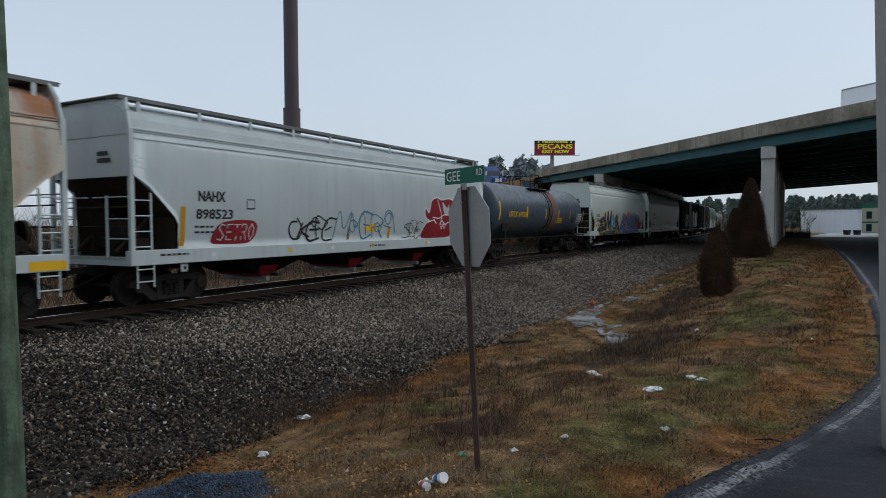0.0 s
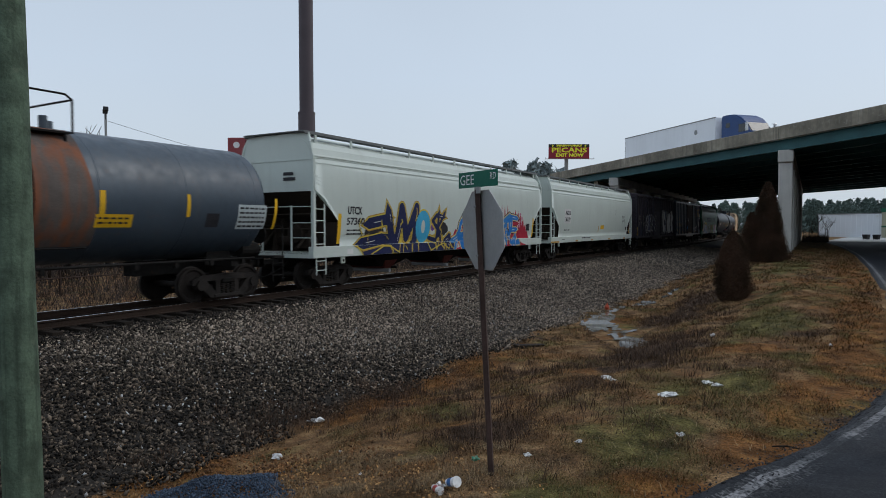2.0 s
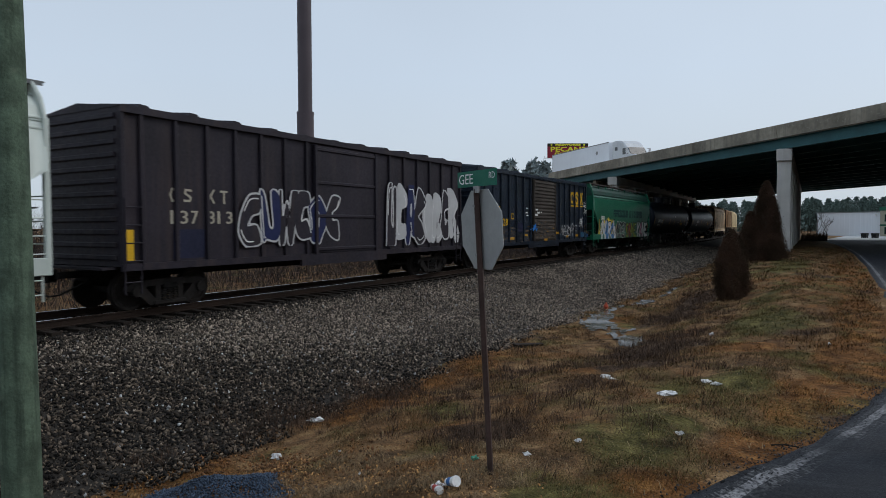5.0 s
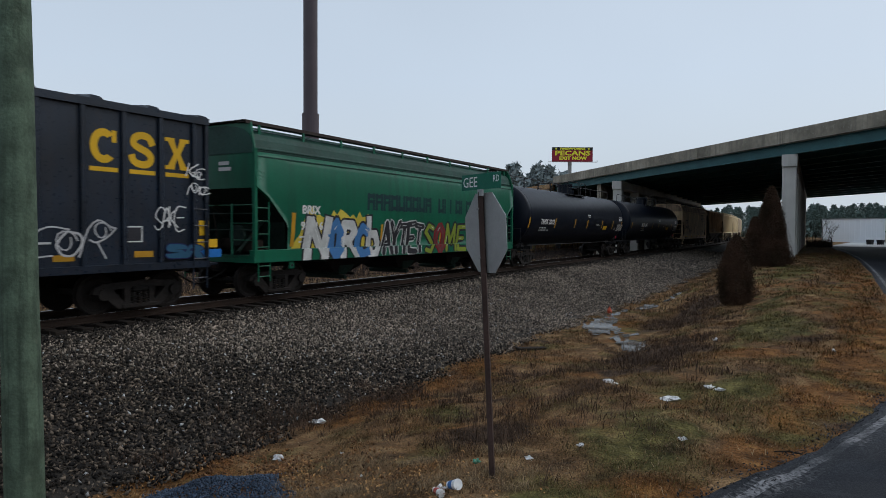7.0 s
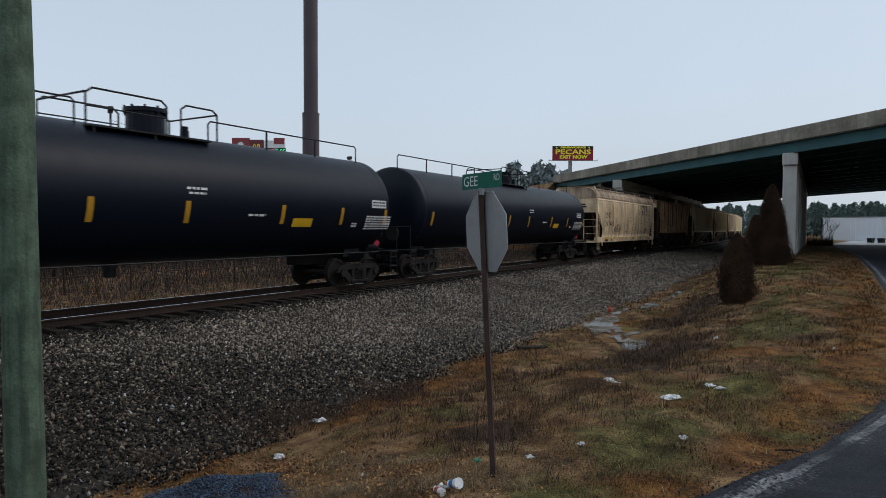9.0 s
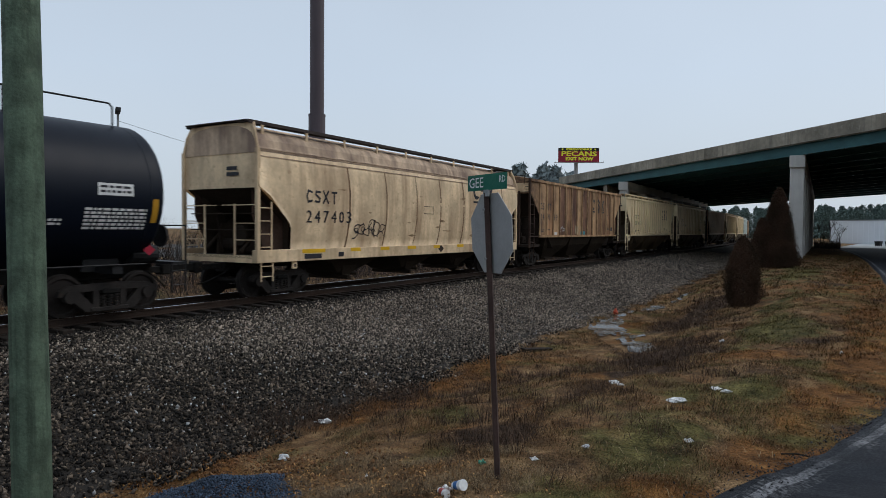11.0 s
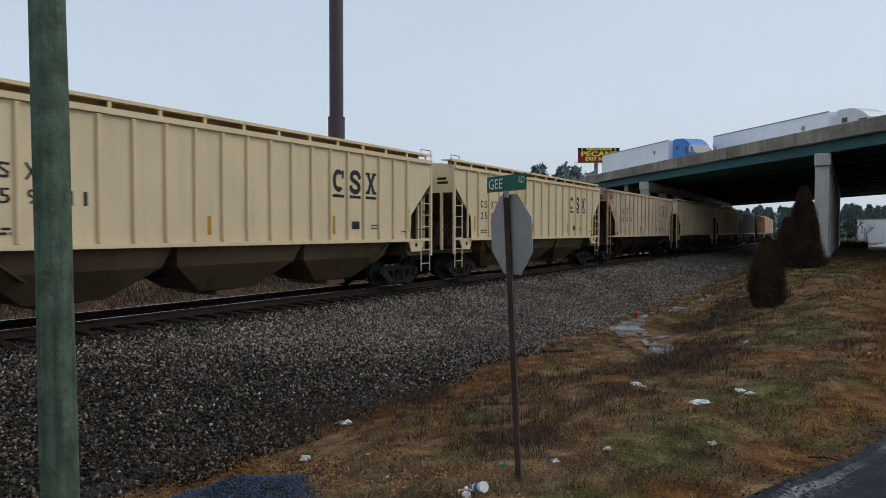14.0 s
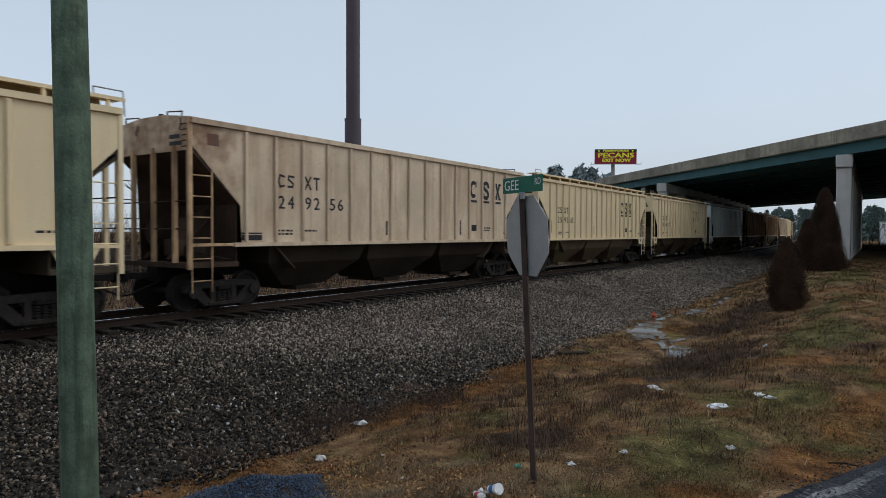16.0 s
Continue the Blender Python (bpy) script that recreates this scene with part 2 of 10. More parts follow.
def rounded(pts, k=4):
    """Closed smooth outline through the corners."""
    out, n = [], len(pts)
    for j in range(n):
        p0, p1, p2, p3 = pts[j - 1], pts[j], pts[(j + 1) % n], pts[(j + 2) % n]
        for i in range(k):
            f = i / k
            out.append(hermite(p0, p1, p2, p3, f))
    return out


def hermite(p0, p1, p2, p3, f, tension=0.36):
    h1, h2, h3, h4 = 2 * f ** 3 - 3 * f * f + 1, -2 * f ** 3 + 3 * f * f, f ** 3 - 2 * f * f + f, f ** 3 - f * f
    return tuple(h1 * b + h2 * c + h3 * tension * (c - a) + h4 * tension * (d - b) for a, b, c, d in zip(p0, p1, p2, p3))


def spread_out(pts, w):
    """The outline pushed outwards by w."""
    n, out = len(pts), []
    area = sum(pts[i - 1][0] * pts[i][1] - pts[i][0] * pts[i - 1][1] for i in range(n))
    s = 1 if area > 0 else -1
    for i in range(n):
        a, b, c = Vector(pts[i - 1]), Vector(pts[i]), Vector(pts[(i + 1) % n])
        d = (c - a)
        if d.length < 1e-6:
            out.append(pts[i])
            continue
        d.normalize()
        out.append((b.x + s * d.y * w, b.y - s * d.x * w))
    return out


def shape(bm, pts, side, lift, slot=0):
    """A sprayed area that follows the car's side."""
    tmp = bmesh.new()
    flat = [tmp.verts.new((0, y, z)) for y, z in pts]
    tris = mathutils.geometry.tessellate_polygon([[Vector((0, y, z)) for y, z in pts]])
    for t in tris:
        try:
            tmp.faces.new([flat[i] for i in t])
        except ValueError:
            pass
    lo, hi = min(q[1] for q in pts), max(q[1] for q in pts)
    z = math.ceil(lo / 0.2) * 0.2
    while z < hi:
        bmesh.ops.bisect_plane(tmp, geom=tmp.verts[:] + tmp.edges[:] + tmp.faces[:], plane_co=(0, 0, z), plane_no=(0, 0, 1))
        z += 0.2
    for z in (1.343, 1.353):
        if lo < z < hi:
            bmesh.ops.bisect_plane(tmp, geom=tmp.verts[:] + tmp.edges[:] + tmp.faces[:], plane_co=(0, 0, z), plane_no=(0, 0, 1))
    made = {v: bm.verts.new((side(v.co.z) + lift, v.co.y, v.co.z)) for v in tmp.verts}
    for f in tmp.faces:
        q = [made[v] for v in f.verts]
        if f.normal.x < 0:
            q.reverse()
        g = bm.faces.new(q)
        g.material_index = slot
    tmp.free()
    return bm


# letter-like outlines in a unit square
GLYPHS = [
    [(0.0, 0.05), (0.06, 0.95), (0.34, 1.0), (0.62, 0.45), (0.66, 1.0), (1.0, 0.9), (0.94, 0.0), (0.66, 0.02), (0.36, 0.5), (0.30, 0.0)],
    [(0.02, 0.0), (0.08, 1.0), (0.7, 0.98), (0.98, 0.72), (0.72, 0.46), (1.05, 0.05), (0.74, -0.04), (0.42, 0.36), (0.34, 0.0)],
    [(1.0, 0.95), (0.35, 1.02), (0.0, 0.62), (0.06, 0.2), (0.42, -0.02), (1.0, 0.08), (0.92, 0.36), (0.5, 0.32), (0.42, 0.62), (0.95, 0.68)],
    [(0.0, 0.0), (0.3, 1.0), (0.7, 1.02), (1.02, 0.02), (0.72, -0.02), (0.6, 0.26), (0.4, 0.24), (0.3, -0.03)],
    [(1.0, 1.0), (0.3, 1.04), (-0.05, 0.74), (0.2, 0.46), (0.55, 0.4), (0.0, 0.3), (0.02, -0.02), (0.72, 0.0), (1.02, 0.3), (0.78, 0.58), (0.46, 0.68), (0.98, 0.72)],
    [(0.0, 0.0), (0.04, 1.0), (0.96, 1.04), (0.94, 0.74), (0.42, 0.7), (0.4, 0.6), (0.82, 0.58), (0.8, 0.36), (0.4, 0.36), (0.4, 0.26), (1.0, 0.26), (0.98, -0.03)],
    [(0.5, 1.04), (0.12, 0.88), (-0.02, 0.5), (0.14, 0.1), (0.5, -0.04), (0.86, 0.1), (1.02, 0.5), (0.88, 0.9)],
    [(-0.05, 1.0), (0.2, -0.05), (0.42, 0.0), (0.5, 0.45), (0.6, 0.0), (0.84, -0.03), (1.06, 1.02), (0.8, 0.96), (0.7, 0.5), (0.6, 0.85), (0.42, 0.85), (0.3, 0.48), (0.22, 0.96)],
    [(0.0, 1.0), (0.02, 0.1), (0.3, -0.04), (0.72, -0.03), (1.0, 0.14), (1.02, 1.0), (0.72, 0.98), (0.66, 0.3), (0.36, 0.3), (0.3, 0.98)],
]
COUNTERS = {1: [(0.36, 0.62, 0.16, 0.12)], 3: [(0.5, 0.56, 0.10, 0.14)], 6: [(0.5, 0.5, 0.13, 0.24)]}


def graffiti(car, seed, n, y0, y1, z0, z1, side, fills, outline, w=0.26, edge=0.12, label="sprayed graffiti letter", wild=0.10, halo=None, sharp=False):
    """Unreadable sprayed letters, each a part: swelling outline, coloured body, counters and thin highlights."""
    rnd = random.Random(seed)
    step = (y1 - y0) / n
    last = None
    for i in range(n):
        ya, hh = y0 + i * step, (z1 - z0) * rnd.uniform(0.84, 1.0)
        zz = z0 + rnd.uniform(0, 0.06) * (z1 - z0)
        at = rnd.choice([q for q in range(len(GLYPHS)) if q != last])
        last = at
        k = i % len(fills) if rnd.random() < 0.7 else rnd.randrange(len(fills))
        lean, wide = rnd.uniform(-0.12, 0.22), rnd.uniform(0.98, 1.16)

        def spot(a, b):
            return (ya + step * (0.5 + (a - 0.5) * wide + lean * (b - 0.5)), zz + hh * (0.06 + 0.88 * b))

        corner = (lambda q: q) if sharp else rounded
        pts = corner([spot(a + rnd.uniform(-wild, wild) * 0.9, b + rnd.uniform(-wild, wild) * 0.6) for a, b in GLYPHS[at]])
        pts = [(y, min(z1, max(z0 + 0.012, z))) for y, z in pts]
        fat = [(y, min(z1 + 0.02, max(z0 + 0.005, z))) for y, z in spread_out(pts, edge * 0.55)]
        bm = bmesh.new()
        up = 0.0012 * (i % 2)
        if halo:
            shape(bm, [(y, max(z0 + 0.003, z)) for y, z in spread_out(pts, edge * 1.1)], side, 0.0035 + up, 3)
        shape(bm, fat, side, 0.006 + up, 0)
        shape(bm, pts, side, 0.0085 + up, 1)
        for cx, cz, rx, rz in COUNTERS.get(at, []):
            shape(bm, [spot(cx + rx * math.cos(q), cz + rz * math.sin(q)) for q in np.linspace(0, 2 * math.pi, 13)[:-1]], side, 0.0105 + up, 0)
        if hh > 0.6:
            for q in range(2):
                j = rnd.randrange(len(pts))
                line = [pts[(j + e) % len(pts)] for e in range(0, 7)]
                c = Vector((ya + step / 2, zz + hh / 2))
                line = [tuple(Vector(v).lerp(c, 0.16)) for v in line]
                at0 = len(bm.faces)
                stroke(bm, line, 0.035, side, 0.012 + up)
                bm.faces.ensure_lookup_table()
                for f in bm.faces[at0:]:
                    f.material_index = 2
        ob = part("graffiti_letter", bm, outline, car, label)
        for m in (fills[k], M_WHITE, halo or outline):
            ob.data.materials.append(m)


# letters as sprayed strokes in a unit square
SPRAY = {
    "N": [[(0.08, 0), (0.12, 1)], [(0.14, 0.96), (0.86, 0.04)], [(0.88, 0), (0.95, 1)]],
    "A": [[(0.04, 0), (0.5, 1), (0.96, 0)], [(0.25, 0.34), (0.75, 0.34)]],
    "R": [[(0.14, 0), (0.14, 0.97), (0.7, 0.95), (0.86, 0.74), (0.62, 0.5), (0.2, 0.48)], [(0.5, 0.48), (0.94, 0)]],
    "P": [[(0.14, 0), (0.14, 0.97), (0.7, 0.95), (0.88, 0.72), (0.62, 0.46), (0.2, 0.46)]],
    "C": [[(0.95, 0.84), (0.5, 0.99), (0.12, 0.68), (0.12, 0.3), (0.5, 0.02), (0.95, 0.14)]],
    "D": [[(0.1, 1), (0.18, 0.02), (0.7, 0.04), (0.94, 0.32), (0.7, 0.6), (0.22, 0.58)]],
    "O": [[(0.5, 0.98), (0.14, 0.72), (0.14, 0.28), (0.5, 0.02), (0.86, 0.28), (0.86, 0.72), (0.5, 0.98)]],
    "Y": [[(0.05, 1), (0.45, 0.5), (0.5, 0)], [(0.95, 1), (0.45, 0.5)]],
    "T": [[(0, 0.94), (1, 0.94)], [(0.5, 0.94), (0.5, 0)]],
    "E": [[(0.95, 0.96), (0.16, 0.94), (0.12, 0.05), (0.95, 0.04)], [(0.16, 0.5), (0.78, 0.5)]],
    "S": [[(0.95, 0.88), (0.4, 0.98), (0.1, 0.74), (0.5, 0.52), (0.9, 0.3), (0.6, 0.02), (0.05, 0.1)]],
    "M": [[(0.04, 0), (0.14, 1), (0.5, 0.3), (0.88, 1), (0.97, 0)]],
    "K": [[(0.12, 0), (0.12, 1)], [(0.9, 1), (0.2, 0.5), (0.95, 0)]],
    "U": [[(0.95, 1), (0.5, 0.55), (0.05, 0.22), (0.3, 0.02), (0.82, 0.08), (0.85, 0.72)]],
    "Z": [[(0.02, 0.92), (0.45, 0.78), (1.0, 1.0), (0.15, 0.2), (0.6, 0.08), (0.95, 0.24)]],
    "W": [[(-0.05, 0.1), (0.6, 0.24), (1.0, 0.2)], [(0.16, 0.66), (0.8, 0.78)], [(0.78, 1), (0.9, 0.55), (1.05, 0)]],
    "Q": [[(0.3, 0), (0.5, 0.62), (0.85, 0.1)], [(0.1, 0.3), (0.5, 0.62)]],
}


def both_sides(sd):
    """The car's side, and below it the face of the side sill."""
    return lambda z: sd(z) if z > 1.352 else 1.561


def swept(bm, pts, w, side, lift, slot, floor, spike=0.0):
    """A sprayed stroke as overlapping lengths, its ends cut aslant or drawn to a spike."""
    last = len(pts) - 2
    for i, (a, b) in enumerate(zip(pts, pts[1:])):
        a, b = Vector(a), Vector(b)
        d = (b - a).normalized()
        p = Vector((-d.y, d.x)) * w / 2
        a0 = a - d * (w * 0.42 if i == 0 else 0.0)
        b0 = b + d * (w * 0.42 if i == last else 0.0)
        ring = [a0 - p, b0 - p, b0 + p, a0 + p]
        if spike and i == last:
            ring = [a0 - p, b - p, b + d * (w * spike), b + p, a0 + p]
        if spike and i == 0:
            ring = ring[1:-1] + [a + p, a - d * (w * spike), a - p]
        shape(bm, [(q.x, max(floor, q.y)) for q in ring], side, lift + 0.0003 * i, slot)
        if i < last:
            c = [b + Vector((math.cos(k * math.pi / 6), math.sin(k * math.pi / 6))) * w * 0.52 for k in range(12)]
            shape(bm, [(q.x, max(floor, q.y)) for q in c], side, lift + 0.0003 * i + 0.00015, slot)


def spray_letter(car, ch, y0, y1, z0, z1, w, side, body, edge, halo=None, rim=0.07, lean=0.0, spike=0.0, seed=0, floor=1.005, wob=0.03, label="sprayed graffiti letter"):
    """One letter: halo, outline and body, each a wider or narrower sweep of the same strokes, and thin highlights."""
    rnd = random.Random(seed)
    bm = bmesh.new()
    lines_of = [[(y0 + (y1 - y0) * (u + lean * (v - 0.5) + rnd.uniform(-wob, wob)), z0 + (z1 - z0) * (v + rnd.uniform(-wob, wob) * 0.7)) for u, v in line] for line in SPRAY[ch]]
    for k, line in enumerate(lines_of):
        if halo:
            swept(bm, line, w + 3.6 * rim, side, 0.0035 + 0.0008 * k, 3, floor, spike)
        swept(bm, line, w + 1.9 * rim, side, 0.0075 + 0.0008 * k, 0, floor, spike)
        swept(bm, line, w, side, 0.0115 + 0.0008 * k, 1, floor, spike)
        if w > 0.16:
            a, b = Vector(line[0]), Vector(line[1])
            swept(bm, [tuple(a.lerp(b, 0.2) + Vector((w * 0.2, 0))), tuple(a.lerp(b, 0.62) + Vector((w * 0.2, 0)))], 0.022, side, 0.0150 + 0.0008 * k, 2, floor)
    ob = part("graffiti_letter", bm, edge, car, label)
    for m in (body, M_WHITE, halo or edge):
        ob.data.materials.append(m)


def tag(bm, word, y0, y1, z0, z1, w, side, lift=0.008, seed=0):
    """A quick handstyle: rounded letters that run into one another."""
    rnd = random.Random(seed)
    step = (y1 - y0) / len(word)
    for q, ch in enumerate(word):
        up, tall, lean, wide = rnd.uniform(0.0, 0.22), rnd.uniform(0.72, 1.05), rnd.uniform(-0.1, 0.45), rnd.uniform(1.15, 1.6)
        for line in SPRAY[ch]:
            line = [(u + rnd.uniform(-0.12, 0.12), v + rnd.uniform(-0.1, 0.1)) for u, v in line]
            n = len(line)
            pts = [hermite(line[max(0, j - 1)], line[j], line[j + 1], line[min(n - 1, j + 2)], f / 5, 0.8) for j in range(n - 1) for f in range(5)] + [line[-1]]
            stroke(bm, [(y0 + step * (q - 0.1 + wide * u + lean * (v - 0.5)), z0 + (z1 - z0) * (up + (tall - up) * v)) for u, v in pts], w * rnd.uniform(0.8, 1.3), side, lift + 0.001 * (q % 3))
        if rnd.random() < 0.6:
            c, r = (y0 + step * (q + rnd.uniform(0.2, 0.9)), z0 + (z1 - z0) * rnd.uniform(0.3, 0.8)), step * rnd.uniform(0.25, 0.5)
            stroke(bm, [(c[0] + r * (1 - 0.05 * k) * math.cos(0.6 * k), c[1] + r * 0.8 * math.sin(0.6 * k)) for k in range(12)], w * 0.8, side, lift + 0.004)
    return bm


def spray_dots(car, seed, n, y0, y1, z0, z1, r0, r1, side, material, label, lift=0.0065):
    """Round sprayed spots."""
    rnd = random.Random(seed)
    bm = bmesh.new()
    for _ in range(n):
        y, z, r = rnd.uniform(y0, y1), rnd.uniform(z0, z1), rnd.uniform(r0, r1)
        shape(bm, [(y + r * math.cos(a), z + r * math.sin(a)) for a in np.linspace(0, 2 * math.pi, 11)[:-1]], side, lift)
    tagged(part("sprayed_spots", bm, material, car, label), kind="stuff")


def flames(car, seed, y0, y1, z0, z1, side, material, label, low=0.45):
    """A ragged sprayed background with spiky tops."""
    rnd = random.Random(seed)
    bm = bmesh.new()
    n = max(8, int((y1 - y0) / 0.16))
    prev = None
    for i in range(n + 1):
        y = y0 + (y1 - y0) * i / n
        f = i / n
        env = min(1, 6 * f, 6 * (1 - f))
        top = z0 + (z1 - z0) * env * (rnd.uniform(0.75, 1.0) if i % 2 else rnd.uniform(low, low + 0.25))
        col = [bm.verts.new((side(z0 + (top - z0) * k / 5) + 0.003, y, z0 + (top - z0) * k / 5)) for k in range(6)]
        if prev:
            for k in range(5):
                bm.faces.new((prev[k], col[k], col[k + 1], prev[k + 1]))
        prev = col
    part("graffiti_ground", bm, material, car, label)


def scribble(bm, seed, n, y0, y1, z0, z1, side, w=0.035, lift=0.008):
    """Quick handwritten tag: uneven arches, loops and hooks in one running hand."""
    rnd = random.Random(seed)
    step = (y1 - y0) / n
    w = w * 0.85
    for i in range(n):
        a, kind = y0 + i * step, rnd.random()
        hh, base = (z1 - z0) * rnd.uniform(0.6, 1.0), z0 + (z1 - z0) * rnd.uniform(0.0, 0.18)
        lean, wide = rnd.uniform(0.05, 0.3), step * rnd.uniform(0.85, 1.25)
        pts = []
        if kind < 0.55:
            for q in np.linspace(3.3, -0.9, 13):
                pts.append((0.5 + 0.45 * math.cos(q), 0.5 + 0.5 * math.sin(q) if math.sin(q) > 0 else 0.5 + 0.5 * math.sin(q) * 1.0))
            pts = [(0.02, 0.0)] + pts[1:]
        elif kind < 0.8:
            for q in np.linspace(0.4, rnd.uniform(6.5, 8.5), 16):
                r = 0.46 - 0.03 * q
                pts.append((0.5 + r * math.cos(q), 0.5 + r * 1.1 * math.sin(q)))
            pts.append((1.05, 0.05))
        else:
            pts = [(0.0, 0.9), (0.25, 0.05), (0.5, 0.75), (0.62, 0.1), (0.8, 0.05), (1.05, 0.55)]
            pts = [hermite(pts[max(0, j - 1)], pts[j], pts[j + 1], pts[min(5, j + 2)], f / 4, 0.5) for j in range(5) for f in range(4)] + [pts[-1]]
        pts = [(a + wide * (x + lean * (z - 0.5)), base + hh * z) for x, z in pts]
        stroke(bm, pts, w * rnd.uniform(0.7, 1.2), side, lift + 0.001 * (i % 3))
    if n > 3 and rnd.random() < 0.7:
        stroke(bm, [(y0 + (y1 - y0) * (0.2 + 0.1 * j), z0 + 0.04 * math.sin(j)) for j in range(6)], w, side, lift)
    return bm


# ---- the lie of the land: the track runs along +y ----
TRACK = -14.75
PROFILE_X = [-1500, -60, -30, -19.5, -17.6, -16.6, -12.9, -7.8, -6.7, -2.9, -1.6, 3.0, 1500]
PROFILE_Z = [-1.0, -1.0, -0.9, -0.95, -0.8, -0.30, -0.30, -1.30, -1.26, -0.46, -0.40, -0.40, -0.40]


CURVE_Y, CURVE_R = 80.0, 1000.0


def bend(y):
    """How far the track has swung to the left at y: straight, then a wide curve beyond the bridge."""
    d = np.maximum(0.0, np.asarray(y, dtype=float) - CURVE_Y)
    return -d * d / (2 * CURVE_R)


def on_track(s):
    """Pose of a car at s metres along the track."""
    d = max(0.0, s - CURVE_Y)
    a = d / CURVE_R
    return pose(TRACK - CURVE_R * (1 - math.cos(a)), s if d == 0 else CURVE_Y + CURVE_R * math.sin(a), 0, 0, 0, math.degrees(a))


def ease(a, b, v):
    v = np.clip((v - a) / (b - a), 0, 1)
    return v * v * (3 - 2 * v)


def land(x, y):
    """Height of the ground."""
    x = x - bend(y)
    x = x - 2.2 * ease(8, 17, y) * (1 - ease(23, 34, y)) * ease(-7.4, -5.4, x)
    z = np.interp(x, PROFILE_X, PROFILE_Z)
    z = z + 0.42 * ease(12, 50, y) * ease(-7.0, -3.2, x)
    z = z + 0.45 * ease(30, 70, y) * ease(-12.0, -8.0, x) * (1 - ease(-7.0, -3.2, x))
    rough = ease(-8.4, -6.5, x) * (1 - ease(-0.5, 0.8, x)) + ease(16.9 - 0.0, 20, -x)
    bumps = 0.055 * np.sin(x * 1.7 + 0.6 * y) * np.sin(y * 0.9 + 1) + 0.035 * np.sin(x * 3.1 - y * 2.3) + 0.02 * np.sin(5.3 * y + 4.1 * x)
    return z + bumps * rough


def land_at(x, y):
    return float(land(np.array([x]), np.array([y]))[0])


def lines(*spans):
    out = []
    for a, b, step in spans:
        out += list(np.arange(a, b, step))
    return out + [spans[-1][1]]


def sheet(name, xs, ys, lift, material, label, follow=False, inside=None):
    X, Y = np.meshgrid(np.array(xs), np.array(ys))
    if follow:
        X = X + bend(Y)
        lift = np.where(np.arange(X.shape[1]) >= X.shape[1] - 2, -0.08, lift)[None, :]
    Z = land(X, Y) + lift
    nx = len(xs)
    verts = list(zip(X.ravel().tolist(), Y.ravel().tolist(), Z.ravel().tolist()))
    faces = []
    for j in range(len(ys) - 1):
        for i in range(nx - 1):
            if inside is None or inside((xs[i] + xs[i + 1]) / 2, (ys[j] + ys[j + 1]) / 2):
                a = j * nx + i
                faces.append((a, a + 1, a + nx + 1, a + nx))
    me = bpy.data.meshes.new(name)
    me.from_pydata(verts, [], faces)
    me.materials.append(material)
    me.polygons.foreach_set("use_smooth", [True] * len(me.polygons))
    return tagged(new(name, me), label, kind="structure")


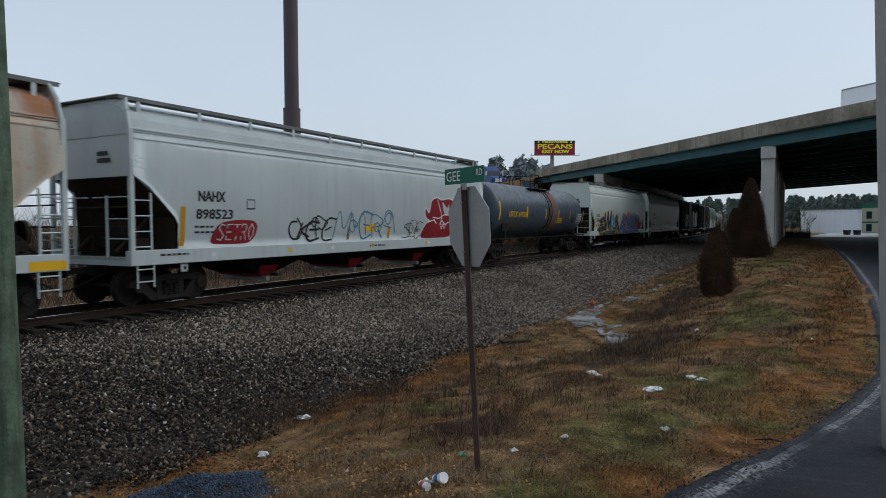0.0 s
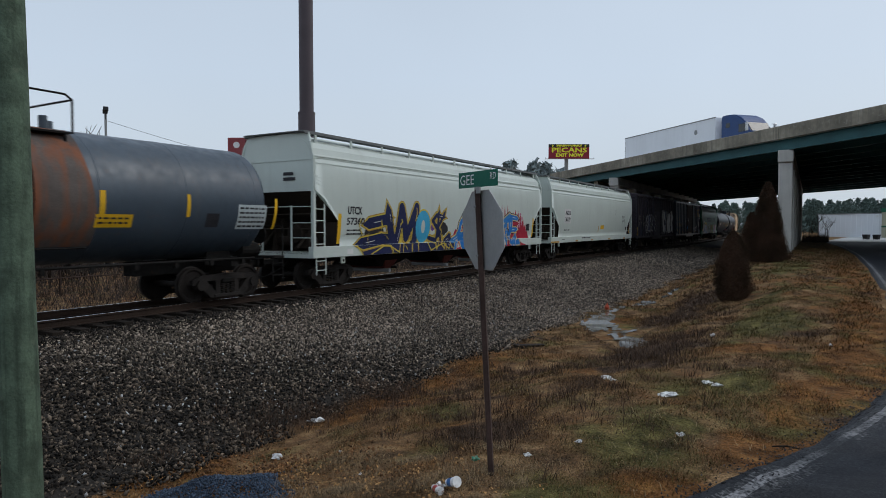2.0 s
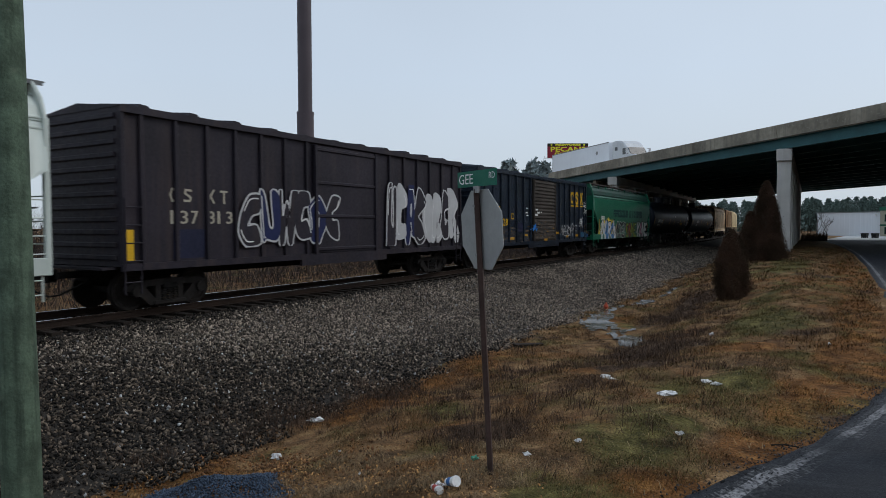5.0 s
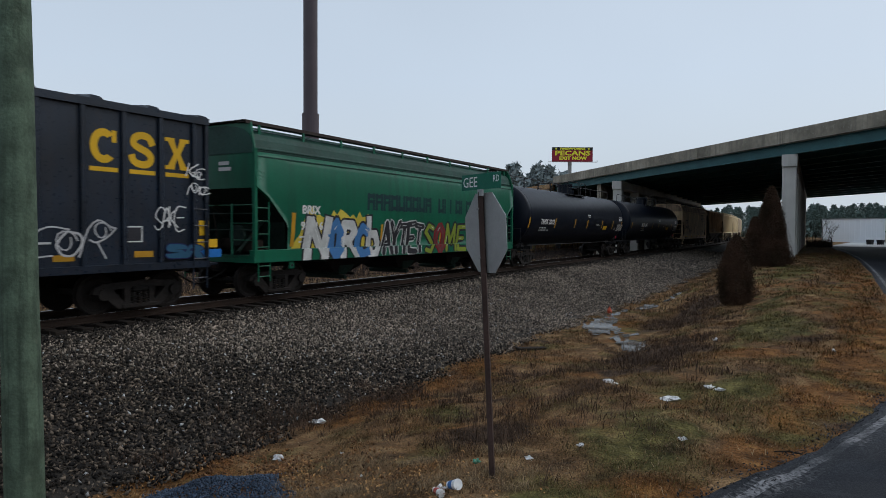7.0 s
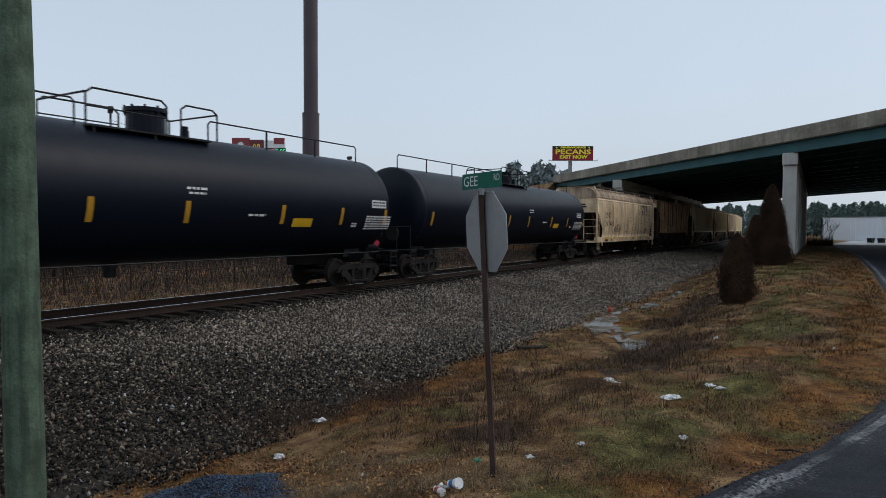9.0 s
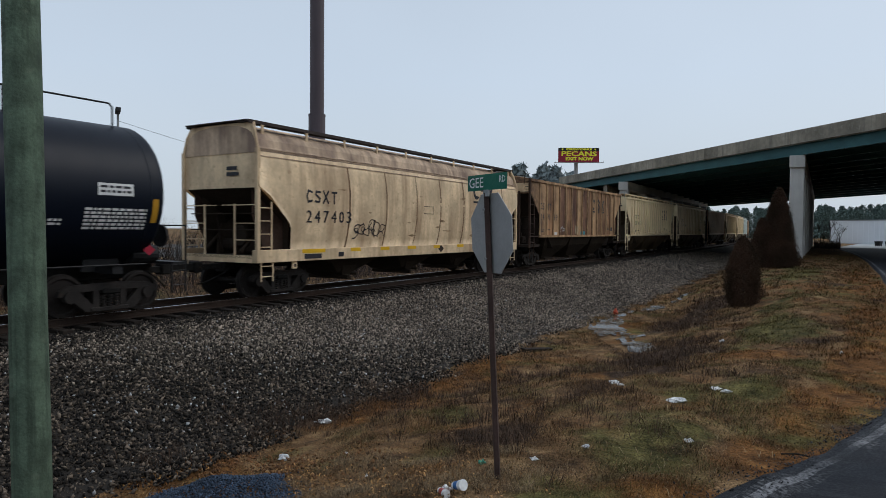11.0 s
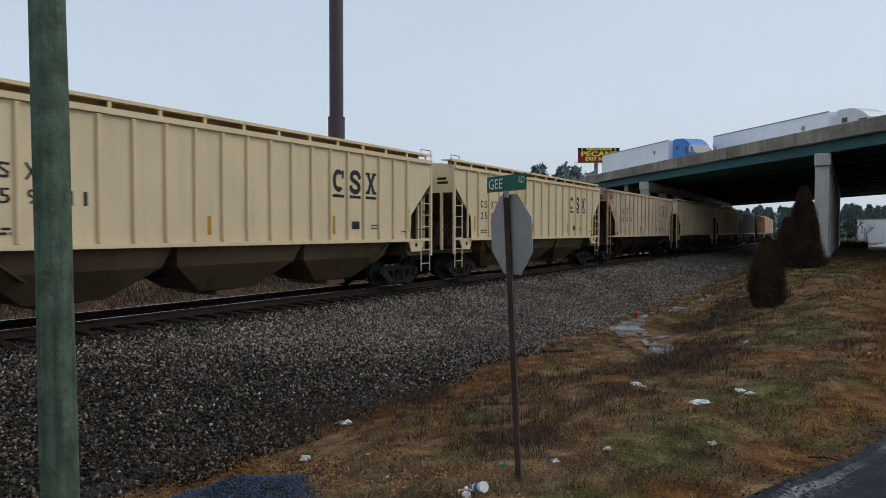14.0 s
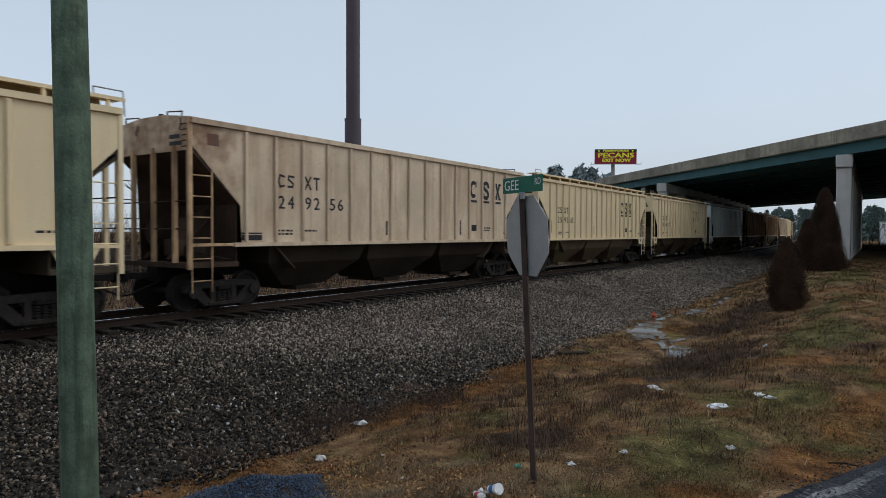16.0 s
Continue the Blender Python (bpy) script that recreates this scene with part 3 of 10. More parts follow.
def ground_material(name="winter_verge", island=0.0, gain=1.0):
    """Winter verge: dead tan and rust-brown grass, green patches, bare dark soil in the ditch."""
    m = bpy.data.materials.new(name)
    m.use_nodes = True
    n, l = m.node_tree.nodes, m.node_tree.links
    b = n["Principled BSDF"]
    b.inputs["Roughness"].default_value = 0.95
    b.inputs["Specular IOR Level"].default_value = 0.1
    tc = n.new("ShaderNodeTexCoord")

    def nz(s, d=5.0):
        t = n.new("ShaderNodeTexNoise")
        t.inputs["Scale"].default_value, t.inputs["Detail"].default_value = s, d
        l.new(tc.outputs["Object"], t.inputs["Vector"])
        return t.outputs[0]

    def rampof(v, stops):
        r = n.new("ShaderNodeValToRGB")
        e = r.color_ramp.elements
        while len(e) < len(stops):
            e.new(0.5)
        for k, (p, c) in zip(e, stops):
            k.position, k.color = p, (*c, 1)
        l.new(v, r.inputs[0])
        return r.outputs[0]

    def mix(f, a, c, mode="MIX"):
        x = n.new("ShaderNodeMixRGB")
        x.blend_type = mode
        for i, v in ((0, f), (1, a), (2, c)):
            if isinstance(v, (int, float)):
                x.inputs[i].default_value = v
            else:
                l.new(v, x.inputs[i])
        return x.outputs[0]

    dead = rampof(nz(2.6, 7.0), [(0.3, (0.075, 0.046, 0.025)), (0.5, (0.195, 0.113, 0.055)), (0.68, (0.335, 0.215, 0.108))])
    rust = rampof(nz(3.5, 7.0), [(0.3, (0.075, 0.036, 0.014)), (0.55, (0.200, 0.092, 0.032)), (0.75, (0.35, 0.18, 0.06))])
    green = rampof(nz(4.0, 7.0), [(0.3, (0.045, 0.042, 0.016)), (0.55, (0.130, 0.112, 0.040)), (0.8, (0.27, 0.225, 0.085))])
    umber = rampof(nz(5.0, 6.0), [(0.3, (0.030, 0.020, 0.014)), (0.55, (0.085, 0.054, 0.036)), (0.8, (0.17, 0.115, 0.075))])
    xyz = n.new("ShaderNodeSeparateXYZ")
    l.new(tc.outputs["Object"], xyz.inputs[0])

    def calc(op, a, b2):
        k = n.new("ShaderNodeMath")
        k.operation = op
        for i, v in ((0, a), (1, b2)):
            if isinstance(v, (int, float)):
                k.inputs[i].default_value = v
            else:
                l.new(v, k.inputs[i])
        return k.outputs[0]

    def field(v, *spots):
        """Noise, raised where plants of one kind have spread."""
        for cx, cy, rx, ry, amount in spots:
            a = calc("POWER", calc("DIVIDE", calc("SUBTRACT", xyz.outputs[0], cx), rx), 2.0)
            c = calc("POWER", calc("DIVIDE", calc("SUBTRACT", xyz.outputs[1], cy), ry), 2.0)
            f = calc("MULTIPLY", calc("MAXIMUM", calc("SUBTRACT", 1.0, calc("ADD", a, c)), 0.0), amount)
            v = calc("ADD", v, f)
        return v

    def spread(v):
        """Neighbouring blades mix at the rim of each patch."""
        if not island:
            return v
        wn2 = n.new("ShaderNodeTexWhiteNoise")
        wn2.noise_dimensions = "1D"
        g2 = n.new("ShaderNodeNewGeometry")
        l.new(calc("MULTIPLY", g2.outputs["Random Per Island"], 173.7), wn2.inputs["W"])
        return calc("ADD", v, calc("MULTIPLY", calc("SUBTRACT", wn2.outputs[0], 0.5), 0.42))

    edge = [(0, 0, 0), (1, 1, 1)]
    k1 = rampof(spread(field(nz(0.9, 4.0), (-1.25, 5.6, 0.8, 0.7, 0.30), (-0.55, 7.4, 0.6, 1.2, 0.32), (0.0, 9.6, 0.8, 1.9, 0.48), (0.55, 13.0, 0.8, 2.8, 0.48), (0.95, 19.0, 0.8, 5.0, 0.42), (1.1, 34.0, 1.0, 12.0, 0.30),
                                (-1.5, 14.4, 1.3, 0.75, 0.42), (-6.5, 9.6, 1.1, 2.2, 0.22), (-6.7, 13.2, 1.0, 2.2, 0.20), (-6.9, 5.4, 1.8, 0.8, 0.34), (-5.9, 21.5, 0.9, 2.0, 0.2), (-0.6, 28.0, 1.6, 2.6, 0.2))), [(0.52, edge[0]), (0.66, edge[1])])
    k2 = rampof(spread(field(nz(0.8, 5.0), (-1.9, 5.4, 0.8, 0.8, 0.24), (-1.9, 7.2, 0.9, 1.3, 0.22), (-1.5, 8.6, 0.8, 1.6, 0.22), (-0.95, 10.4, 0.65, 1.3, 0.28), (-0.75, 13.1, 0.8, 0.9, 0.30), (-1.1, 18.3, 1.3, 2.3, 0.38), (-1.4, 24.0, 1.0, 4.0, 0.22), (-1.6, 36.0, 1.4, 8.0, 0.25))), [(0.53, edge[0]), (0.68, edge[1])])
    k3 = rampof(spread(field(nz(1.1, 5.0), (-3.2, 15.2, 1.6, 2.4, 0.42), (-4.3, 22.5, 1.2, 3.0, 0.40), (-4.0, 27.0, 1.2, 3.4, 0.38), (-2.9, 12.2, 1.1, 1.3, 0.30), (-8.0, 46.0, 2.0, 7.0, 0.2), (-0.3, 16.2, 0.9, 0.6, 0.30),
                                (-3.7, 7.2, 0.9, 0.7, 0.36), (-7.6, 8.6, 0.9, 3.4, 0.28), (-4.6, 9.2, 1.0, 0.6, 0.2), (0.15, 9.2, 0.5, 0.5, 0.2), (0.6, 11.6, 0.5, 0.6, 0.2), (-0.5, 10.0, 0.4, 0.5, 0.24), (-0.4, 31.0, 1.6, 1.0, 0.2))), [(0.61, edge[0]), (0.76, edge[1])])
    col = mix(k3, mix(k2, mix(k1, dead, rust), green), umber)
    grain = rampof(nz(45.0, 3.0), [(0.3, (0.40, 0.40, 0.40)), (0.7, (1.40, 1.40, 1.40))])
    col = mix(1.0, col, grain, "MULTIPLY")
    if island:
        geo, hsv = n.new("ShaderNodeNewGeometry"), n.new("ShaderNodeHueSaturation")
        mr = n.new("ShaderNodeMapRange")
        mr.inputs[3].default_value, mr.inputs[4].default_value = gain * (1 - island), gain * (1 + island)
        l.new(geo.outputs["Random Per Island"], mr.inputs[0])
        l.new(mr.outputs[0], hsv.inputs["Value"])
        l.new(col, hsv.inputs["Color"])
        col = hsv.outputs[0]
    l.new(col, b.inputs["Base Color"])
    bp = n.new("ShaderNodeBump")
    bp.inputs["Strength"].default_value, bp.inputs["Distance"].default_value = 0.8, 0.06
    l.new(nz(14.0, 8.0), bp.inputs["Height"])
    l.new(bp.outputs[0], b.inputs["Normal"])
    return m


M_GROUND = ground_material()
XS = lines((-1500, -300, 300), (-300, -60, 60), (-60, -20, 5), (-20, -9, 0.8), (-9, 2, 0.3), (2, 12, 1.0), (12, 60, 6), (60, 300, 60), (300, 1500, 300))
YS = lines((-600, -60, 90), (-60, -5, 5), (-5, 3, 0.6), (3, 30, 0.4), (30, 60, 1.0), (60, 140, 5), (140, 400, 40), (400, 1600, 300))
# the sheet is laid once the road is known

# road: its edge swings round the grass tongue and runs on below the bridge
EDGE_Y = [-40, 2.0, 4.0, 5.6, 6.6, 7.95, 9.76, 11.65, 13.4, 18.0, 25.0, 37.0, 53.0, 70.0, 95.0]
EDGE_X = [-2.6, -2.4, -1.7, -1.0, -0.57, -0.07, 0.55, 0.98, 1.23, 1.5, 1.85, 2.0, 2.0, 1.6, 0.2]


def edge_x(y):
    return sum(float(np.interp(y + d, EDGE_Y, EDGE_X)) for d in (-0.9, -0.45, 0.0, 0.45, 0.9)) / 5


def strip(name, ys, left, right, lift, material, label, n=6, kind="structure", wob=0.0, cols=None):
    """A band of road between two edges, laid on the land."""
    rnd = random.Random(4)
    verts, faces = [], []
    cols = cols or [i / n for i in range(n + 1)]
    for y in ys:
        a, c = left(y), right(y)
        for f in cols:
            x = a + (c - a) * f
            z = land_at(x, y) + lift
            if f == 0 and wob:
                x, z = x + rnd.uniform(-wob, wob), z - 0.02
            verts.append((x, y, z))
    k = len(cols)
    for j in range(len(ys) - 1):
        for i in range(k - 1):
            q = j * k + i
            faces.append((q, q + 1, q + k + 1, q + k))
    me = bpy.data.meshes.new(name)
    me.from_pydata(verts, [], faces)
    me.materials.append(material)
    return tagged(new(name, me), label, kind=kind)


RY = lines((-40, 2, 3), (2, 20, 0.25), (20, 95, 2.5))
LINE0, LINE1, ROAD_W = 0.17, 0.28, 7.4
road = strip("road", RY, edge_x, lambda y: edge_x(y) + ROAD_W, 0.025, M_ASPH, "damp dark asphalt road with a worn white edge line", 14, wob=0.03, cols=[0, 0.008, (LINE0 - 0.07) / ROAD_W, LINE0 / ROAD_W, LINE1 / ROAD_W, (LINE1 + 0.12) / ROAD_W, 0.15, 0.25, 0.4, 0.6, 0.8, 1.0])
road.data.materials.append(M_LINE)
road.data.materials.append(M_LINEWORN)
for k, f in enumerate(road.data.polygons):
    f.material_index = {2: 2, 3: 1, 4: 2}.get(k % 11, 0)
ground = sheet("ground", XS, YS, 0.0, M_GROUND, "winter verge of dead brown and green grass")
for v in ground.data.vertices:
    if -42 < v.co.y < 97 and edge_x(v.co.y) + 0.22 < v.co.x < edge_x(v.co.y) + ROAD_W - 0.2:
        v.co.z -= 0.10
strip("yard", lines((95.02, 140, 5)), lambda y: 0.4 + 0.10 * (y - 95), lambda y: 60.0, 0.02, M_YARD, "pale concrete yard before the warehouse", 12)

# ballast bed
BX = [TRACK - 3.4, TRACK - 2.6, TRACK - 1.9, TRACK - 1.0, TRACK, TRACK + 1.0, -13.0, -12.0, -10.5, -9.0, -8.2, -7.7, -7.35, -7.0]
sheet("ballast_bed", BX, lines((-300, -5, 20), (-5, 60, 0.6), (60, 420, 15)), 0.03, M_BALLAST, "grey crushed stone ballast bank", True)


# ---- track ----
ALONG = [-290.0, 80.0] + [80.0 + 15 * i for i in range(1, 27)]


def build_track():
    prof = [(-0.07, -0.172), (0.07, -0.172), (0.07, -0.16), (0.012, -0.145), (0.010, -0.045), (0.036, -0.035), (0.036, -0.006), (0.03, 0.0)]
    prof = prof + [(-0.03, 0.0), (-0.036, -0.006), (-0.036, -0.035), (-0.010, -0.045), (-0.012, -0.145), (-0.07, -0.16)]
    for s in (-1, 1):
        bm = bmesh.new()
        loft(bm, [[tuple(on_track(y) @ Vector((s * 0.753 + x, 0, z))) for x, z in prof] for y in ALONG])
        rail = solid("rail", bm, M_RAIL, "rusty steel rail with a polished head", "rail", "rails of the track", "structure")
        top = loft(bmesh.new(), [[tuple(on_track(y) @ Vector((s * 0.753 + x, 0, z))) for x, z in ((-0.026, -0.004), (0.026, -0.004), (0.026, 0.002), (-0.026, 0.002))] for y in ALONG])
        part("rail_head", top, M_RAILTOP, rail, "shiny worn running surface")
    tie = bx(-1.32, 1.32, -0.11, 0.11, -0.36, -0.185, bevel=0.012)
    for s in (-1, 1):
        box(tie, s * 0.753 - 0.17, s * 0.753 + 0.17, -0.09, 0.09, -0.187, -0.172)
    tie_me = mesh_of("railroad_tie", tie, M_TIE)
    rnd = random.Random(3)
    for i in range(150):
        ob = new("railroad_tie", tie_me)
        ob.matrix_world = pose(TRACK + rnd.uniform(-0.05, 0.05), 2.0 + 0.533 * i, rnd.uniform(-0.012, 0.004), 0, 0, rnd.uniform(-1.2, 1.2))
        tagged(ob, "dark creosoted timber tie under the rails", "railroad tie", "ties of the track", "structure")
    bm = bmesh.new()
    for i in range(0, 600):
        y = 82.5 + 0.533 * i
        q = TRACK + float(bend(y))
        box(bm, q - 1.32, q + 1.32, y - 0.11, y + 0.11, -0.34, -0.19)
    solid("far_ties", bm, M_TIE, "dark timber ties of the far track", "railroad tie", kind="stuff")


build_track()


# ---- highway bridge, crossing at a skew ----
BANG = 47.0
BDIR = Vector((math.sin(radians(BANG)), -math.cos(radians(BANG)), 0))
BNOR = Vector((-BDIR.y, BDIR.x, 0))
BP0 = Vector((-1.84, 51.4, 0))
BRIDGE = Matrix.Translation(BP0) @ Matrix(((BDIR.x, BNOR.x, 0, 0), (BDIR.y, BNOR.y, 0, 0), (0, 0, 1, 0), (0, 0, 0, 1)))
B_TOP, B_SLAB, B_GIR, B_CAP, B_FALL = 9.14, 8.20, 7.45, 6.55, 0.0135
# span ends B_U0 and B_U1 drawn in so the banks darken the underside
B_U0, B_U1, B_W = -38.0, 17.5, 43.0


SKEW = 0.933


def tilt(bm, ends=()):
    """Lay the piece to the road's fall; vertices at the bridge's ends run in line with the track."""
    for v in bm.verts:
        if any(abs(v.co.x - e) < 0.05 for e in ends):
            v.co.x -= SKEW * v.co.y
        v.co.z += B_FALL * v.co.x
    return bm


def build_bridge():
    br = thing("highway_bridge", "concrete highway bridge on teal steel girders, with stained parapets", "bridge", BRIDGE)
    tagged(br, kind="structure")
    bm = bmesh.new()
    loft(bm, [[(u, 0.18, B_SLAB - 0.02), (u, B_W - 0.18, B_SLAB - 0.02), (u, B_W - 0.18, 8.33), (u, 0.18, 8.33)] for u in (B_U0, B_U1)])
    part("deck", tilt(bm, (B_U0, B_U1)), M_CONC2, br)
    for w, s in ((0.0, 1), (B_W, -1)):
        u, end = B_U0 - SKEW * w, B_U1 - SKEW * w
        while u < end - 1:
            e = min(u + 9.2, end)
            bm = bmesh.new()
            sec = [(0, B_SLAB), (0.5, B_SLAB), (0.5, 8.36), (0.42, 8.6), (0.26, 9.1), (0.22, B_TOP), (0.04, B_TOP), (0.0, 9.1)]
            rings = []
            for q in (u + 0.02, e - 0.02):
                rings.append([(q, w + s * a, z) for a, z in sec])
            loft(bm, rings)
            part("parapet", tilt(bm), M_CONC, br, "stained concrete parapet length")
            u = e
    for w in [0.55 + 3.24 * i for i in range(14)]:
        bm = bmesh.new()
        d = 0.19
        for u0, u1 in ((B_U0 - SKEW * w, B_U1 - SKEW * w),):
            box(bm, u0 + 0.01, u1 - 0.01, w - 0.012, w + 0.012, B_GIR, B_SLAB - 0.03)
            box(bm, u0 + 0.01, u1 - 0.01, w - d, w + d, B_GIR - 0.04, B_GIR)
            box(bm, u0 + 0.01, u1 - 0.01, w - d, w + d, B_SLAB - 0.06, B_SLAB - 0.03)
        part("girder", tilt(bm), M_TEAL, br, "teal painted steel girder")


def build_piers():
    """Rows of columns under a cap, in line with the track."""
    for u, cols in ((-0.5, 8), (-23.2, 8)):
        p = BP0 + BDIR * u
        drop = B_FALL * u
        pier = thing("bridge_pier", "concrete bridge pier with square columns and a cap beam", "bridge pier", pose(p.x, p.y, 0, 0, 0, 0.55))
        tagged(pier, group="bridge piers", kind="structure")
        cap = bx(-0.50, 0.50, 0.35, 54.0, B_CAP + drop, B_GIR - 0.045 + drop, bevel=0.03)
        part("cap_beam", cap, M_CONC2, pier)
        me = mesh_of("column", bx(-0.46, 0.46, -0.4, 0.4, -1.6, B_CAP + drop, bevel=0.05), M_CONC2)
        for i in range(cols):
            c = part("column", me, None, pier)
            c.location = (0, 1.0 + 7.4 * i, 0)


def build_shade_wall():
    """Concrete wall added under the girders to darken the span beyond the track."""
    bm = bmesh.new()
    loft(bm, [[(u - SKEW * w, w, z) for w, z in ((0.7, -1.6), (B_W - 0.7, -1.6), (B_W - 0.7, 7.0), (0.7, 7.0))] for u in (-27.6, -26.8)])
    solid("bridge_abutment", bm, M_CONC, "stained concrete wall added under the bridge to darken the span", kind="structure", m=BRIDGE)


def build_embankments():
    """The highway goes on over unseen earth banks, drawn in to shade the span."""
    for u0, u1 in ((-560.0, B_U0), (B_U1, 560.0)):
        bm = bmesh.new()
        a, b = B_FALL * u0 * (abs(u0) < 100), B_FALL * u1 * (abs(u1) < 100)
        sec = [(-14, -1.4), (0.1, 8.3), (B_W - 0.1, 8.3), (B_W + 14, -1.4)]
        loft(bm, [[(u - (SKEW * w if abs(u) < 100 else 0), w, z + (d if z > 0 else 0)) for w, z in sec] for u, d in ((u0, b if u0 < B_U0 else a), (u1, b if u0 < B_U0 else a))])
        e = solid("highway_embankment", bm, M_GROUND, "grassed highway embankment, out of view, that also darkens the bridge span", kind="structure", m=BRIDGE)


build_bridge()
build_piers()
build_shade_wall()
build_embankments()


# ---- materials of the place ----
M_WOOD = mat("green_treated_pole_wood", (0.098, 0.142, 0.098), 0.9, 0.0, 0.42, scale=5.0, fine=45, streak=0.7, streak_size=9.0, streak_lo=0.44, streak_c=(0.026, 0.040, 0.028), spots=0.35, spot_c=(0.17, 0.20, 0.14), bump=0.6, bump_scale=26)
M_GALV = mat("grey_weathered_pole", (0.30, 0.31, 0.31), 0.7, 0.0, 0.15, streak=0.3, streak_c=(0.2, 0.2, 0.19))
M_POST = mat("rust_brown_sign_post", (0.060, 0.036, 0.030), 0.8, 0.0, 0.3, scale=4, fine=60)
M_ALU = mat("bare_aluminium_sign_back", (0.40, 0.41, 0.41), 0.5, 0.3, 0.10, scale=2.5, streak=0.3, streak_c=(0.22, 0.22, 0.23))
M_SIGNGREEN = mat("green_street_sign", (0.008, 0.13, 0.085), 0.45, 0.0, 0.1)
M_REFLECT = mat("white_sign_sheeting", (0.75, 0.76, 0.76), 0.4, 0.0, 0.05)
M_MAST = mat("maroon_mast_paint", (0.085, 0.066, 0.074), 0.55, 0.0, 0.12, scale=0.4, streak=0.2, streak_c=(0.05, 0.03, 0.035))
M_BARK = mat("dark_bark", (0.05, 0.04, 0.032), 0.95, 0.0, 0.3, fine=40)
M_CEDAR = mat("winter_juniper_needles", (0.050, 0.037, 0.024), 0.95, 0.0, 0.3, scale=1.2, island=0.3, bump=0, c2=(0.088, 0.050, 0.034), spec=0.05)
# needle colours lightened and greyed: distance haze is put into them
M_PINE = mat("hazed_far_pine_needles", (0.110, 0.155, 0.138), 0.95, 0.0, 0.2, scale=0.3, island=0.22, bump=0)
M_HAZEPINE = mat("hazed_pine_needles", (0.25, 0.30, 0.305), 0.9, 0.0, 0.2, scale=0.3, island=0.4, bump=0)
M_WEED = mat("dry_dark_weeds", (0.075, 0.045, 0.028), 0.95, 0.0, 0.3, scale=1.0, island=0.6, bump=0)
M_GRASS = ground_material("grass_blades", 0.5, 0.98)
M_MUD = mat("wet_mud_water", (0.085, 0.070, 0.052), 0.22, 0.0, 0.5, scale=2.5, fine=9, bump=0.12, bump_scale=5, spec=0.35, gloss_var=0.12)
M_SLATE = mat("blue_grey_chippings", (0.05, 0.075, 0.115), 0.75, 0.0, 0.3, scale=2.0, island=0.6, bump=0.2)
M_LITTER = mat("dirty_white_paper", (0.80, 0.80, 0.79), 0.7, 0.0, 0.15, scale=8)
M_CUPBLUE = mat("blue_printed_card", (0.05, 0.16, 0.40), 0.5)
M_CUPRED = mat("red_printed_card", (0.45, 0.06, 0.05), 0.5)
M_BOTTLE = mat("green_plastic", (0.05, 0.30, 0.20), 0.3)
M_WALLWHITE = mat("white_profiled_wall", (0.86, 0.89, 0.92), 0.6, 0.0, 0.05, scale=0.15, streak=0.10, streak_c=(0.36, 0.40, 0.44))
M_WALLBEIGE = mat("beige_render", (0.42, 0.40, 0.30), 0.85, 0.0, 0.08)
M_ROOFGREEN = mat("green_metal_trim", (0.02, 0.13, 0.075), 0.5)
M_GLASS = mat("dark_window_glass", (0.02, 0.025, 0.03), 0.1, 0.0, 0.1, spec=0.6, bump=0)
M_LOT = mat("pale_concrete_lot", (0.085, 0.085, 0.085), 0.9, 0.0, 0.15, scale=0.2)
M_RUSTFENCE = mat("rusty_fence_pipe", (0.045, 0.026, 0.020), 0.85, 0.0, 0.3)
M_FENCE = mat("dark_steel_fence", (0.03, 0.03, 0.032), 0.7)
M_TRAILER = mat("white_trailer_skin", (0.84, 0.87, 0.91), 0.4, 0.0, 0.05, scale=0.3, streak=0.15, streak_c=(0.42, 0.44, 0.47))
M_CABNAVY = mat("dark_blue_cab_paint", (0.012, 0.055, 0.19), 0.5, 0.0, 0.1, spec=0.5)
M_CABBLUE = mat("bright_blue_cab_paint", (0.015, 0.20, 0.60), 0.35, 0.0, 0.1, spec=0.5)
M_CABWHITE = mat("white_cab_paint", (0.60, 0.62, 0.64), 0.35, 0.0, 0.08, spec=0.5)
M_TYRE = mat("tyre_rubber", (0.02, 0.02, 0.02), 0.9)
M_CHROME = mat("dull_chrome", (0.45, 0.45, 0.46), 0.3, 0.9, 0.1)
M_BBRED = mat("billboard_red", (0.26, 0.018, 0.035), 0.6, 0.0, 0.06)
M_BBDARK = mat("billboard_dark_band", (0.015, 0.02, 0.012), 0.6, 0.0, 0.06)
M_BBYEL = mat("billboard_yellow", (0.86, 0.80, 0.05), 0.6, 0.0, 0.05)
M_SIGNMAROON = mat("roadside_sign_maroon", (0.17, 0.040, 0.045), 0.5, 0.0, 0.1)
M_SIGNRED = mat("roadside_sign_red", (0.27, 0.055, 0.06), 0.5, 0.0, 0.08)
M_LEDRED = glow("red_price_digits", (1.0, 0.05, 0.06), 1.2)
M_LEDGREEN = glow("green_price_digits", (0.02, 0.8, 0.25), 0.9)


# ---- loose ground cover, built in bulk ----
def bulk(name, verts, faces, material, label, category, m=None):
    me = bpy.data.meshes.new(name)
    me.vertices.add(len(verts))
    me.vertices.foreach_set("co", np.asarray(verts, dtype=np.float32).ravel())
    faces = np.asarray(faces, dtype=np.int32)
    k = faces.shape[1]
    me.loops.add(faces.size)
    me.loops.foreach_set("vertex_index", faces.ravel())
    me.polygons.add(len(faces))
    me.polygons.foreach_set("loop_start", np.arange(0, faces.size, k, dtype=np.int32))
    me.update(calc_edges=True)
    me.validate()
    me.materials.append(material)
    return tagged(new(name, me), label, category, kind="stuff")


